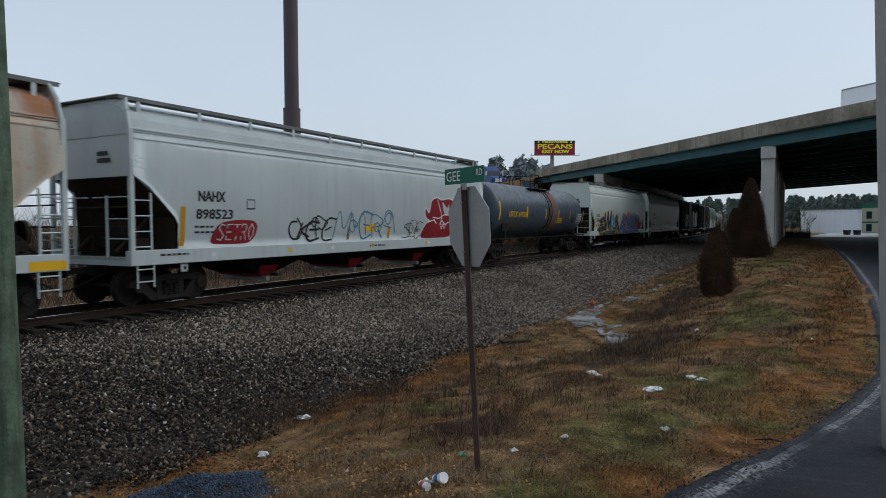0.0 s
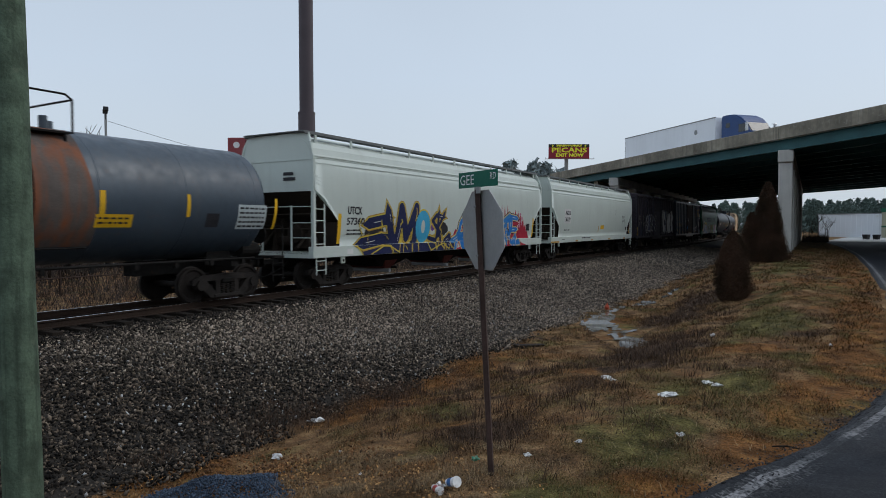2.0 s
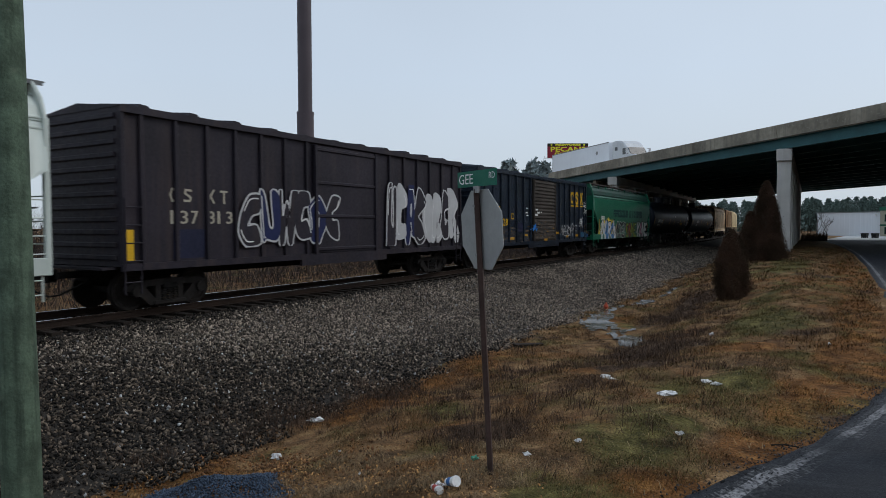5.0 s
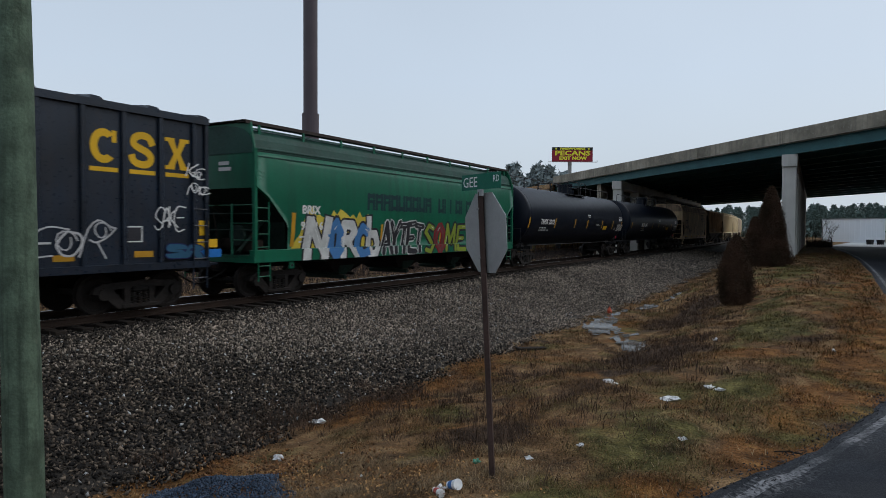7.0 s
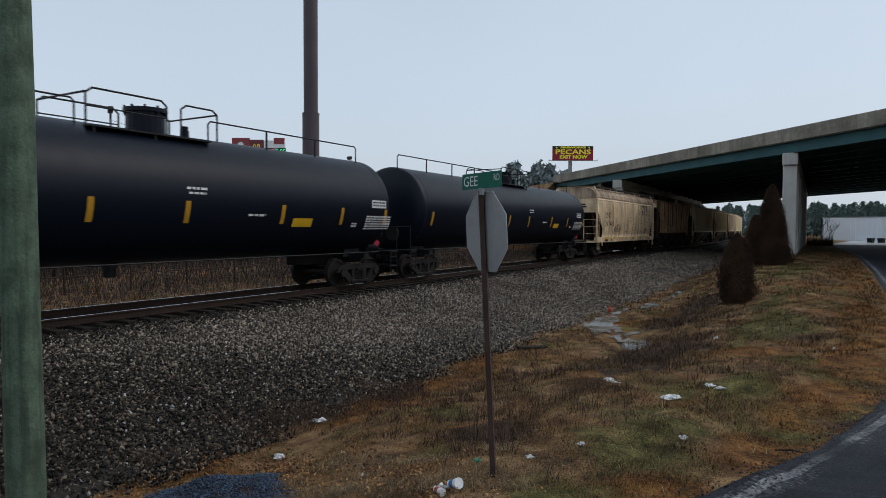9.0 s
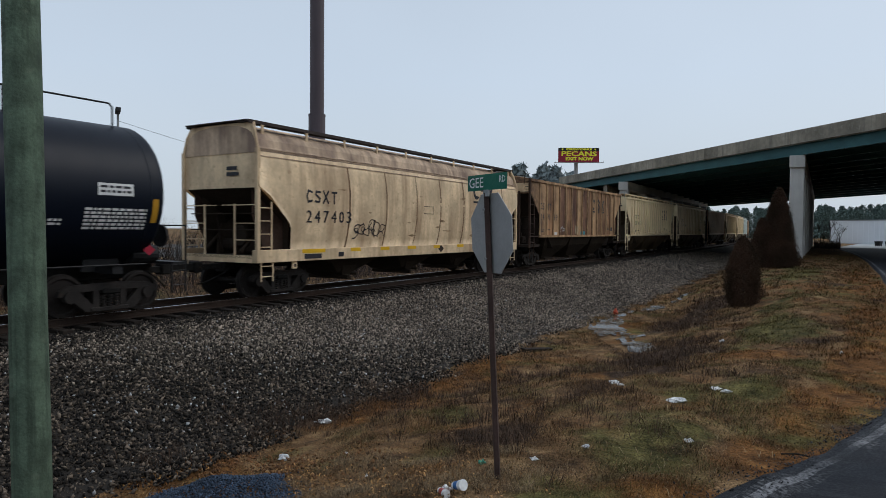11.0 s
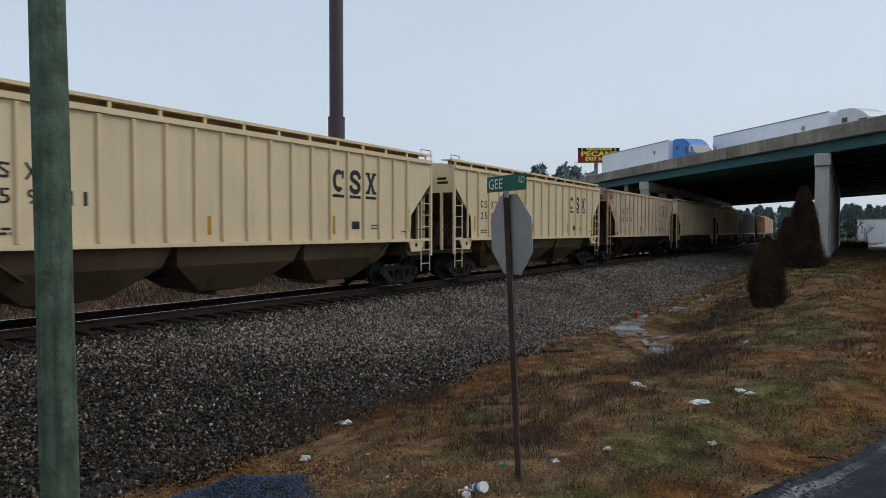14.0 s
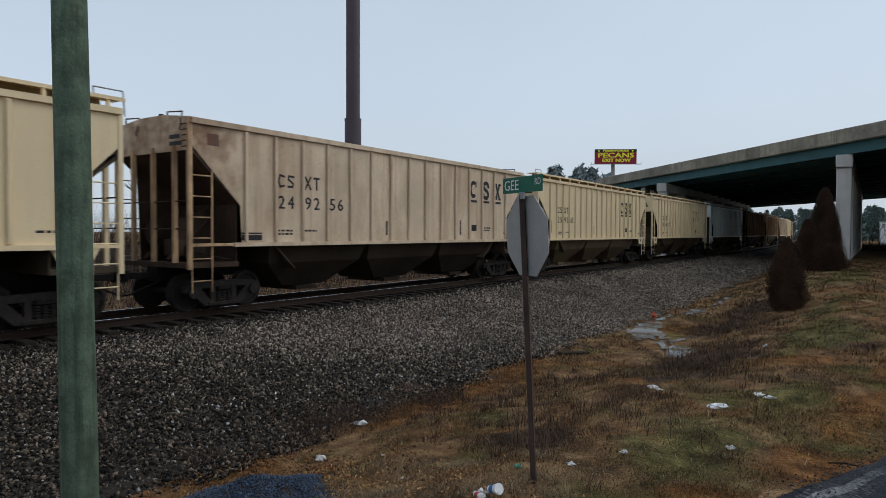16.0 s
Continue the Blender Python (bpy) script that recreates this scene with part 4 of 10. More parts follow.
OCT = np.array([(1, 0, 0), (-1, 0, 0), (0, 1, 0), (0, -1, 0), (0, 0, 1), (0, 0, -1)], dtype=float)
OCT_F = np.array([(0, 2, 4), (2, 1, 4), (1, 3, 4), (3, 0, 4), (2, 0, 5), (1, 2, 5), (3, 1, 5), (0, 3, 5)])


def turns(rng, n):
    q = rng.normal(size=(n, 4))
    q /= np.linalg.norm(q, axis=1, keepdims=True)
    w, x, y, z = q.T
    return np.stack([np.stack([1 - 2 * (y * y + z * z), 2 * (x * y - w * z), 2 * (x * z + w * y)], -1),
                     np.stack([2 * (x * y + w * z), 1 - 2 * (x * x + z * z), 2 * (y * z - w * x)], -1),
                     np.stack([2 * (x * z - w * y), 2 * (y * z + w * x), 1 - 2 * (x * x + y * y)], -1)], 1)


def stones(name, rng, x, y, z, size, material, label, category):
    n = len(x)
    shape = OCT[None] * rng.uniform(0.55, 1.25, (n, 6, 1)) * size[:, None, None] * np.array([1.0, 0.75, 0.5]) + rng.normal(0, 0.14, (n, 6, 3)) * size[:, None, None]
    v = np.einsum("nij,nkj->nki", turns(rng, n), shape) + np.stack([x, y, z], -1)[:, None]
    f = OCT_F[None] + 6 * np.arange(n)[:, None, None]
    return bulk(name, v.reshape(-1, 3), f.reshape(-1, 3), material, label, category)


def build_ballast():
    rng = np.random.default_rng(5)
    xs, ys, ss = [], [], []
    for y0, y1, per, s0, s1 in ((1.5, 9, 760, 0.018, 0.058), (9, 16, 680, 0.020, 0.058), (16, 28, 560, 0.024, 0.058), (28, 46, 300, 0.034, 0.07), (46, 80, 130, 0.045, 0.09)):
        for x0, x1, k in ((-13.35, -7.0, 1.0), (-17.2, -13.35, 0.35)):
            n = int((y1 - y0) * (x1 - x0) * per * k)
            xs.append(rng.uniform(x0, x1, n))
            ys.append(rng.uniform(y0, y1, n))
            ss.append(s0 + (s1 - s0) * rng.beta(1.6, 2.6, n))
    x, y, s = (np.concatenate(q) for q in (xs, ys, ss))
    edge = -7.35 + 0.35 * np.sin(y * 1.3) + 0.25 * np.sin(y * 3.7 + 1) + rng.normal(0, 0.3, len(x))
    keep = (x < edge) & ~((np.abs(x - TRACK) > 0.66) & (np.abs(x - TRACK) < 0.85))
    x, y, s = x[keep], y[keep], s[keep]
    z = land(x, y) + 0.03 + s * rng.uniform(-0.2, 0.9, len(x))
    # the foot of the bank near the chippings is soiled
    soil = (x + 9.0) * 0.9 + (12.0 - y) * 0.42 + rng.normal(0, 0.8, len(x)) > 0
    # stones by the ties get the colour that carries the train's shade
    under_train = x + rng.normal(0, 0.3, len(x)) < -12.8
    for name, pick, m, label in (("ballast_stones", ~soil & ~under_train, M_STONE, "grey crushed granite ballast stones"), ("oily_track_stones", under_train, M_SHADESTONE, "stones between and beside the ties, dark with the train's shade in their colour"), ("soiled_ballast_stones", soil & ~under_train, M_DIRTYSTONE, "soiled dark ballast stones at the foot of the bank")):
        stones(name, rng, x[pick], y[pick], z[pick], s[pick], m, label, "ballast")
    n = 900
    x, y = rng.uniform(-12.8, -7.5, n), 2.5 + 21.5 * rng.uniform(0, 1, n) ** 1.3
    s = rng.uniform(0.02, 0.045, n)
    stones("pale_stones", rng, x, y, land(x, y) + 0.055, s, mat("pale_limestone_chips", (0.42, 0.42, 0.42), 0.85, island=0.4), "pale stones scattered on the ballast", "stones")
    # low heap of blue-grey chippings on the verge, with spilled fringes
    n = 9000
    r, a = 1.0 * np.sqrt(rng.uniform(0, 1, n)), rng.uniform(0, 2 * math.pi, n)
    r = r * (1 + 0.12 * np.sin(3 * a + 1) + 0.08 * np.sin(7 * a)) * np.where(rng.uniform(0, 1, n) < 0.06, 1.3, 1.0)
    x, y = -5.95 + r * np.cos(a) * 0.98, 4.86 + r * np.sin(a) * 0.72
    hgt = 0.10 * np.clip(1 - r ** 2, 0, 1) + 0.018 * np.sin(7 * x) * np.sin(8 * y)
    stones("chippings_heap", rng, x, y, land(x, y) + hgt * rng.uniform(0.7, 1.0, n) + 0.008, rng.uniform(0.009, 0.024, n), M_SLATE, "low spread heap of blue-grey stone chippings", "gravel heap")
    # crumbled asphalt along the road's edge
    n = 2600
    y = rng.uniform(2.5, 16, n)
    x = np.interp(y, EDGE_Y, EDGE_X) + rng.normal(0.02, 0.12, n)
    stones("road_crumbs", rng, x, y, land(x, y) + 0.022, rng.uniform(0.006, 0.018, n), mat("asphalt_crumbs", (0.045, 0.046, 0.05), 0.9, island=0.7, island_pow=2.0), "crumbled asphalt and grit along the road edge", "grit")
    # rusty soil and clods round the heap
    n = 1500
    x, y = rng.normal(-6.5, 0.95, n), rng.normal(5.75, 0.42, n)
    stones("soil_clods", rng, x, y, land(x, y) + 0.01, rng.uniform(0.01, 0.04, n), mat("rusty_soil", (0.16, 0.075, 0.03), 0.95, island=0.7), "rusty brown soil clods beside the heap", "soil")


def blades(name, rng, x, y, z, length, width, lean, material, label, category):
    """Bent blades: two joined quads each."""
    n = len(x)
    a = rng.uniform(0, 2 * math.pi, n)
    b = a + rng.normal(math.pi / 2, 0.5, n)
    d = np.stack([np.cos(a), np.sin(a), np.zeros(n)], -1)
    p = np.stack([np.cos(b), np.sin(b), np.zeros(n)], -1) * (width / 2)[:, None]
    base = np.stack([x, y, z - 0.01], -1)
    up = np.array([0, 0, 1.0])
    m = base + d * (length * lean * 0.35)[:, None] + up * (length * 0.55 * np.sqrt(np.clip(1 - lean * lean * 0.5, 0.1, 1)))[:, None]
    t = base + d * (length * lean)[:, None] + up * (length * np.sqrt(np.clip(1 - lean * lean, 0.05, 1)) * 0.9)[:, None]
    v = np.stack([base - p, base + p, m + p * 0.8, m - p * 0.8, t + p * 0.2, t - p * 0.2], 1)
    f = np.array([(0, 1, 2, 3), (3, 2, 4, 5)])[None] + 6 * np.arange(n)[:, None, None]
    return bulk(name, v.reshape(-1, 3), f.reshape(-1, 4), material, label, category)


def in_verge(x, y):
    return (x < np.interp(y, EDGE_Y, EDGE_X) - 0.12) & (x > -7.3 + 0.3 * np.sin(1.3 * y))


def build_grass():
    rng = np.random.default_rng(8)
    xs, ys, ls, ws = [], [], [], []
    for y0, y1, per, l0, l1, w in ((3.2, 8, 2300, 0.03, 0.11, 0.005), (8, 14, 1500, 0.04, 0.13, 0.007), (14, 26, 520, 0.05, 0.17, 0.013), (26, 62, 120, 0.08, 0.24, 0.027)):
        n = int((y1 - y0) * 9.5 * per)
        xs.append(rng.uniform(-7.6, 2.0, n))
        ys.append(rng.uniform(y0, y1, n))
        ls.append(l0 + (l1 - l0) * rng.beta(1.5, 2.5, n))
        ws.append(np.full(n, w) * rng.uniform(0.6, 1.4, n))
    x, y, l, w = (np.concatenate(q) for q in (xs, ys, ls, ws))
    patchy = np.sin(x * 1.9 + 0.7 * y) * np.sin(y * 1.1 - x) + 0.5 * np.sin(4.1 * x + 2.7 * y) + 0.35 * np.sin(9.3 * x - 5.1 * y)
    heap = ((x + 5.95) / 1.0) ** 2 + ((y - 4.86) / 0.78) ** 2 > 1
    wet = ((x + 5.35 + 0.45 * (y - 19.6)) / 0.75) ** 2 + ((y - 19.6) / 2.6) ** 2 > 1 + 0.4 * np.sin(3 * x + 2 * y)
    keep = in_verge(x, y) & heap & wet & (rng.uniform(-1.3, 1.0, len(x)) < patchy + 0.35)
    x, y, l, w = x[keep], y[keep], l[keep] * (1 + 0.4 * patchy[keep]), w[keep]
    blades("verge_grass", rng, x, y, land(x, y), l, w, rng.beta(4.0, 1.3, len(x)) * 0.62 + 0.375, M_GRASS, "short dead and green winter grass on the verge", "grass")
    # bleached straws lying over the grass
    n = 6000
    x, y = rng.uniform(-7.2, 1.0, n), 3.4 + 22 * rng.uniform(0, 1, n) ** 1.6
    keep = in_verge(x, y) & (rng.uniform(-0.8, 1.0, n) < np.sin(1.3 * x + 0.4 * y) * np.sin(0.9 * y + 2))
    x, y = x[keep], y[keep]
    n = len(x)
    blades("bleached_straw", rng, x, y, land(x, y) + 0.02, rng.uniform(0.05, 0.14, n), rng.uniform(0.002, 0.004, n) * (1 + y / 10), rng.uniform(0.9, 0.997, n), mat("bleached_straw", (0.30, 0.22, 0.125), 0.9, island=0.5, bump=0), "bleached dead straws lying in the grass", "grass")
    # matted straw tussocks near the heap
    n = 5200
    c = rng.integers(0, 46, n)
    cx, cy = rng.uniform(-5.1, -2.3, 46), rng.uniform(4.7, 6.3, 46)
    x, y = cx[c] + rng.normal(0, 0.10, n), cy[c] + rng.normal(0, 0.08, n)
    blades("straw_tussocks", rng, x, y, land(x, y) + 0.012, rng.uniform(0.06, 0.17, n), rng.uniform(0.002, 0.0045, n), rng.uniform(0.72, 0.99, n), mat("matted_straw", (0.20, 0.140, 0.078), 0.9, island=0.7, island_pow=1.6, bump=0), "matted tussocks of dead straw by the heap", "grass")
    # fallen leaves round the heap and along the foot of the bank
    n = 2600
    t = rng.uniform(0, 1, n) ** 0.8
    x, y = -8.3 + 5.6 * t + rng.normal(0, 0.35, n), 5.05 + 1.5 * t * (1 - t) + rng.normal(0, 0.42, n)
    keep = ((x + 5.95) / 0.95) ** 2 + ((y - 4.86) / 0.72) ** 2 > 1
    x, y = x[keep], y[keep]
    n = len(x)
    blades("fallen_leaves", rng, x, y, land(x, y) + 0.022, rng.uniform(0.02, 0.06, n), rng.uniform(0.008, 0.026, n), rng.uniform(0.93, 0.999, n), mat("rust_brown_dead_leaves", (0.21, 0.095, 0.030), 0.9, 0.0, 0.4, scale=4.0, island=0.75, island_pow=1.8, bump=0, c2=(0.30, 0.17, 0.065)), "rust-brown fallen leaves and chaff by the heap", "leaves")
    # tall dry weeds in clumps along the ditch
    xs, ys = [], []
    spots = [(-4.6, 13.0, 1.6, 60), (-3.3, 15.2, 1.3, 120), (-3.2, 17.8, 1.1, 90), (-2.7, 13.2, 0.8, 50), (-4.2, 22.5, 1.2, 90), (-4.2, 26.5, 1.6, 90), (-5.6, 12.0, 1.2, 40), (-4.0, 31.0, 2.4, 50), (-5.0, 8.8, 1.3, 36), (-3.6, 6.9, 0.5, 18), (-7.4, 7.8, 0.9, 34), (-6.9, 10.4, 0.7, 20), (-2.9, 22.5, 1.0, 34), (-8.0, 8.3, 0.6, 26), (-7.9, 5.4, 0.35, 14), (-7.5, 10.1, 0.5, 18), (-5.6, 38.0, 2.4, 50), (-3.9, 8.6, 1.2, 30), (-3.1, 7.6, 0.9, 24), (-2.9, 9.4, 0.9, 20), (-2.3, 8.2, 0.8, 12), (-7.0, 9.7, 0.7, 44), (-5.9, 10.3, 0.8, 24), (-7.7, 7.5, 0.6, 30), (-1.6, 11.6, 0.5, 10)]
    for cx, cy, r, k in spots:
        for _ in range(k):
            px, py = rng.normal(cx, r * 0.5), rng.normal(cy, r * 0.7)
            n = rng.integers(14, 30)
            xs.append(rng.normal(px, 0.07, n))
            ys.append(rng.normal(py, 0.07, n))
    x, y = np.concatenate(xs), np.concatenate(ys)
    n = len(x)
    blades("dry_weeds", rng, x, y, land(x, y), rng.uniform(0.08, 0.30, n) * np.where(y > 11, 0.95, 1.0), rng.uniform(0.004, 0.009, n) * np.where(y > 11, 1.3, 1.0), rng.uniform(0.3, 0.97, n), M_WEED, "clumps of dark dry weeds along the ditch", "weeds")
    # thicket behind the fence
    n = 34000
    x, y = rng.uniform(-46, -29.5, n), rng.uniform(-25, 130, n)
    blades("dry_thicket", rng, x, y, land(x, y), np.minimum(rng.uniform(0.5, 1.5, n) * np.where(x < -38, 3.2, 1.0) * (1 + 2.2 * np.clip((0.60 + y / x) / 0.05, 0, 1)), 5.0), rng.uniform(0.015, 0.04, n), rng.uniform(0.3, 0.98, n), mat("dull_brown_thicket", (0.036, 0.026, 0.021), 0.95, island=0.6, bump=0), "dull brown dry thicket behind the fence", "brush")
    # far side of the track
    n = 60000
    x, y = rng.uniform(-29.5, -18.0, n), rng.uniform(-2, 85, n)
    blades("dry_bank_grass", rng, x, y, land(x, y), rng.uniform(0.2, 0.8, n) * np.clip((-x - 17) / 5, 0.3, 1.5) * (1 + 0.3 * np.sin(0.9 * y) * np.sin(x)), rng.uniform(0.006, 0.016, n), rng.uniform(0.6, 0.995, n), mat("red_brown_dry_brush", (0.029, 0.020, 0.017), 0.95, island=0.6, bump=0), "reddish-brown dry brush beyond the track", "grass")


def build_puddles():
    """Muddy water standing in broken pools along the ditch, with ragged shores and islets."""
    xs, ys = np.arange(-8.0, -3.2, 0.05), np.arange(15.8, 34.0, 0.10)
    X, Y = np.meshgrid(xs, ys)
    rng = np.random.default_rng(6)
    wave = np.zeros(X.shape)
    for q in range(16):
        f, a = 1.1 * 1.24 ** q, rng.uniform(0, math.pi)
        wave += np.sin(f * (X * math.cos(a) * 1.3 + Y * math.sin(a)) + rng.uniform(0, 6.3)) * 0.62 / (1 + 0.22 * q)
    field = np.full(X.shape, -9.0)
    pools = ((-5.85, 20.1, 0.85, 1.7, -0.45), (-4.85, 18.4, 0.62, 0.85, -0.5), (-4.25, 17.4, 0.40, 0.6, -0.4), (-6.6, 22.4, 0.36, 1.3, -0.2), (-6.8, 24.8, 0.26, 1.0, 0.1), (-6.35, 27.6, 0.28, 1.1, 0.1), (-5.9, 31.2, 0.32, 1.5, 0.1))
    for cx, cy, rx, ry, lean in pools:
        r = ((X - cx - lean * (Y - cy)) / rx) ** 2 + ((Y - cy) / ry) ** 2
        field = np.maximum(field, 1.15 - r)
    wet = field + 0.55 * wave > 0.30
    for i, (y0, y1) in enumerate(((15.8, 21.4), (21.4, 26.2), (26.2, 34.0))):
        verts, faces, at = [], [], {}
        for j, k in zip(*np.nonzero(wet[:-1, :-1] & (Y[:-1, :-1] >= y0) & (Y[:-1, :-1] < y1))):
            ring = []
            for dj, dk in ((0, 0), (0, 1), (1, 1), (1, 0)):
                key = (j + dj, k + dk)
                if key not in at:
                    at[key] = len(verts)
                    x, y = xs[key[1]], ys[key[0]]
                    verts.append((x, y, land_at(x, y) + 0.03))
                ring.append(at[key])
            faces.append(ring)
        if faces:
            me = bpy.data.meshes.new("puddle")
            me.from_pydata(verts, [], faces)
            me.materials.append(M_MUD)
            me.polygons.foreach_set("use_smooth", [True] * len(faces))
            tagged(new("puddle", me), "shallow broken puddle of muddy water in the ditch", kind="structure")


build_ballast()
build_grass()
build_puddles()
strip("concrete_lot", lines((-40, 140, 12)), lambda y: -95.0, lambda y: -46.0, 0.03, M_LOT, "pale concrete lot beyond the fence", 6)


# ---- trees ----
def tufts(rng, centres, size, k=3):
    """Small crossed leaf clumps round each centre."""
    n = len(centres)
    v = []
    for _ in range(k):
        t = rng.normal(size=(n, 3, 3)) * size[:, None, None]
        v.append(centres[:, None] + t)
    v = np.stack(v, 1).reshape(-1, 3)
    return v, np.arange(len(v)).reshape(-1, 3)


def juniper(x, y, height, width, seed, label, n=9000, lobes=((0, 0, 1.0, 1.0),), form=(0.80, 0.95, 1.0, 0.82, 0.52, 0.26, 0.05)):
    rng = np.random.default_rng(seed)
    z0 = land_at(x, y) - 0.08
    tree = thing("juniper_tree", label, "tree", pose(x, y, z0), "junipers on the verge")
    part("trunk", rod(bmesh.new(), (0, 0, 0), (0.03, 0, height * 0.5), 0.06, 7, 0.03), M_BARK, tree)
    C = []
    for lx, ly, hs, wsc in lobes:
        m = int(n * hs * wsc)
        f = rng.uniform(0, 1, m) ** 0.9
        prof = np.interp(f, [0, 0.08, 0.25, 0.5, 0.75, 0.92, 1.0], form)
        a = rng.uniform(0, 2 * math.pi, m)
        ripple = 1 + 0.13 * np.sin(5 * a + 9 * f) + 0.10 * np.sin(11 * a - 21 * f)
        r = width / 2 * wsc * prof * ripple * np.sqrt(rng.uniform(0.35, 1.05, m))
        C.append(np.stack([lx + r * np.cos(a), ly + r * np.sin(a), f * height * hs + 0.03], -1))
    C = np.concatenate(C)
    C += rng.normal(0, 0.035 * height / 3, C.shape)
    v, f = tufts(rng, C, rng.uniform(0.008, 0.017, len(C)) * (0.7 + height / 9), 3)
    me = bpy.data.meshes.new("crown")
    me.from_pydata(v.tolist(), [], f.tolist())
    me.materials.append(M_CEDAR)
    part("crown", me, None, tree, "dense brownish winter foliage")


juniper(-2.75, 25.8, 2.55, 1.12, 11, "small dense reddish-brown juniper bush on the verge", 36000, ((0, 0, 1.0, 1.06),), [0.70, 0.86, 1.0, 0.92, 0.66, 0.34, 0.04])
juniper(-2.75, 41.4, 4.5, 1.82, 12, "tall conical dark juniper tree before the bridge column", 60000, ((0.12, 0, 1.0, 1.0), (-0.72, 0.2, 0.62, 0.72), (0.2, -0.1, 0.4, 1.2)))


def branch(bm, rnd, a, d, length, r, depth):
    b = a + d * length
    rod(bm, a, b, r, 5, r * 0.65, cap=False)
    if depth:
        for _ in range(rnd.choice((2, 3))):
            nd = (d + Vector((rnd.uniform(-0.8, 0.8), rnd.uniform(-0.8, 0.8), rnd.uniform(-0.1, 0.55)))).normalized()
            branch(bm, rnd, a + d * length * rnd.uniform(0.55, 1.0), nd, length * rnd.uniform(0.55, 0.8), r * 0.6, depth - 1)


def bare_tree(x, y, height, seed, group):
    rnd = random.Random(seed)
    z = land_at(x, y) - 0.1
    t = thing("bare_tree", "leafless grey-brown winter tree", "tree", pose(x, y, z), group)
    bm = bmesh.new()
    branch(bm, rnd, Vector((0, 0, 0)), Vector((rnd.uniform(-0.1, 0.1), rnd.uniform(-0.1, 0.1), 1)).normalized(), height * 0.4, height * (0.018 if height > 10 else 0.010), 4)
    tagged(part("crown", bm, M_BARK, t), kind="stuff")


for q, (x, y, hgt) in enumerate(((-88.0, 54.0, 18.5), (-85.0, 56.0, 17.5), (0.9, 94.5, 4.4), (-0.2, 93.0, 4.2), (-1.2, 92.0, 4.2), (-1.9, 95.0, 4.0), (-0.9, 96.0, 4.4), (0.5, 97.0, 3.8))):
    bare_tree(x, y, hgt, 30 + q, "bare winter trees")


def build_scrub():
    """Thin leafless saplings and low brush before the warehouse and under the bridge."""
    rng = np.random.default_rng(41)
    n = 2000
    x, y = rng.uniform(-1.9, 0.9, n), rng.uniform(88, 98, n)
    blades("bare_scrub", rng, x, y, land(x, y), rng.uniform(0.4, 1.3, n) * np.where(rng.uniform(0, 1, n) < 0.05, 2.6, 1.0), rng.uniform(0.008, 0.02, n), rng.uniform(0.02, 0.32, n), mat("bare_twigs", (0.075, 0.055, 0.045), 0.95, island=0.5, bump=0), "thin leafless scrub before the warehouse", "scrub")


build_scrub()


def pine(x, y, height, seed, n=420, spread=0.24, leaf=1.0):
    rng = np.random.default_rng(seed)
    f = rng.uniform(0.35, 1, n)
    a = rng.uniform(0, 2 * math.pi, n)
    lump = 1 + 0.4 * np.sin(4 * a + 13 * f) + 0.25 * np.sin(9 * a - 31 * f)
    r = height * spread * np.sqrt(rng.uniform(0.05, 1, n)) * np.interp(f, [0.35, 0.55, 0.8, 1], [0.5, 1, 0.75, 0.15]) * lump
    c = np.stack([x + r * np.cos(a), y + r * np.sin(a), land_at(x, y) + f * height], -1)
    return tufts(rng, c, rng.uniform(0.02, 0.045, n) * height * leaf, 2)


def build_woods():
    rng = np.random.default_rng(17)
    # lone pines that show over the train
    for q, (x, y, hgt, n) in enumerate(((-70.6, 156.0, 19.3, 900), (-73.5, 158.0, 17.6, 700), (-65.5, 159.5, 19.4, 900), (-62.6, 161.0, 19.0, 800), (-60.0, 164.0, 17.5, 700))):
        t = thing("pine_tree", "pine with a ragged crown, its green paled for haze", "tree", group="pines beyond the train")
        v, f = pine(x, y, hgt, 60 + q, n, 0.17)
        me = bpy.data.meshes.new("crown")
        me.from_pydata(v.tolist(), [], f.tolist())
        me.materials.append(M_HAZEPINE)
        part("crown", me, None, t)
        z = land_at(x, y)
        part("trunk", rod(bmesh.new(), (x, y, z - 0.2), (x, y, z + hgt * 0.9), 0.25, 7, 0.08), M_BARK, t)
    V, F, at = [], [], 0
    bm_v, k = [], 0
    for i in range(330):
        y = rng.uniform(215, 300)
        x = rng.uniform(-110, 95)
        hgt = rng.uniform(7.2, 9.8) * y / 215
        v, f = pine(x, y, hgt, 200 + i, 520, 0.2, 0.62)
        V.append(v)
        F.append(f + at)
        at += len(v)
        w = 0.18
        z = land_at(x, y)
        q = np.array([(x - w, y, z), (x + w, y, z), (x, y, z + hgt * 0.9)])
        V.append(q)
        F.append(np.array([(0, 1, 2)]) + at)
        at += 3
        # undergrowth
        c = np.stack([x + rng.normal(0, 4, 40), y + rng.normal(0, 3, 40), z + rng.uniform(0, hgt * 0.45, 40)], -1)
        v, f = tufts(rng, c, rng.uniform(0.3, 0.7, 40), 2)
        V.append(v)
        F.append(f + at)
        at += len(v)
    bulk("far_pine_wood", np.concatenate(V), np.concatenate(F), M_PINE, "far wood of pines on the horizon, coloured grey-green for haze", "wood")


build_woods()


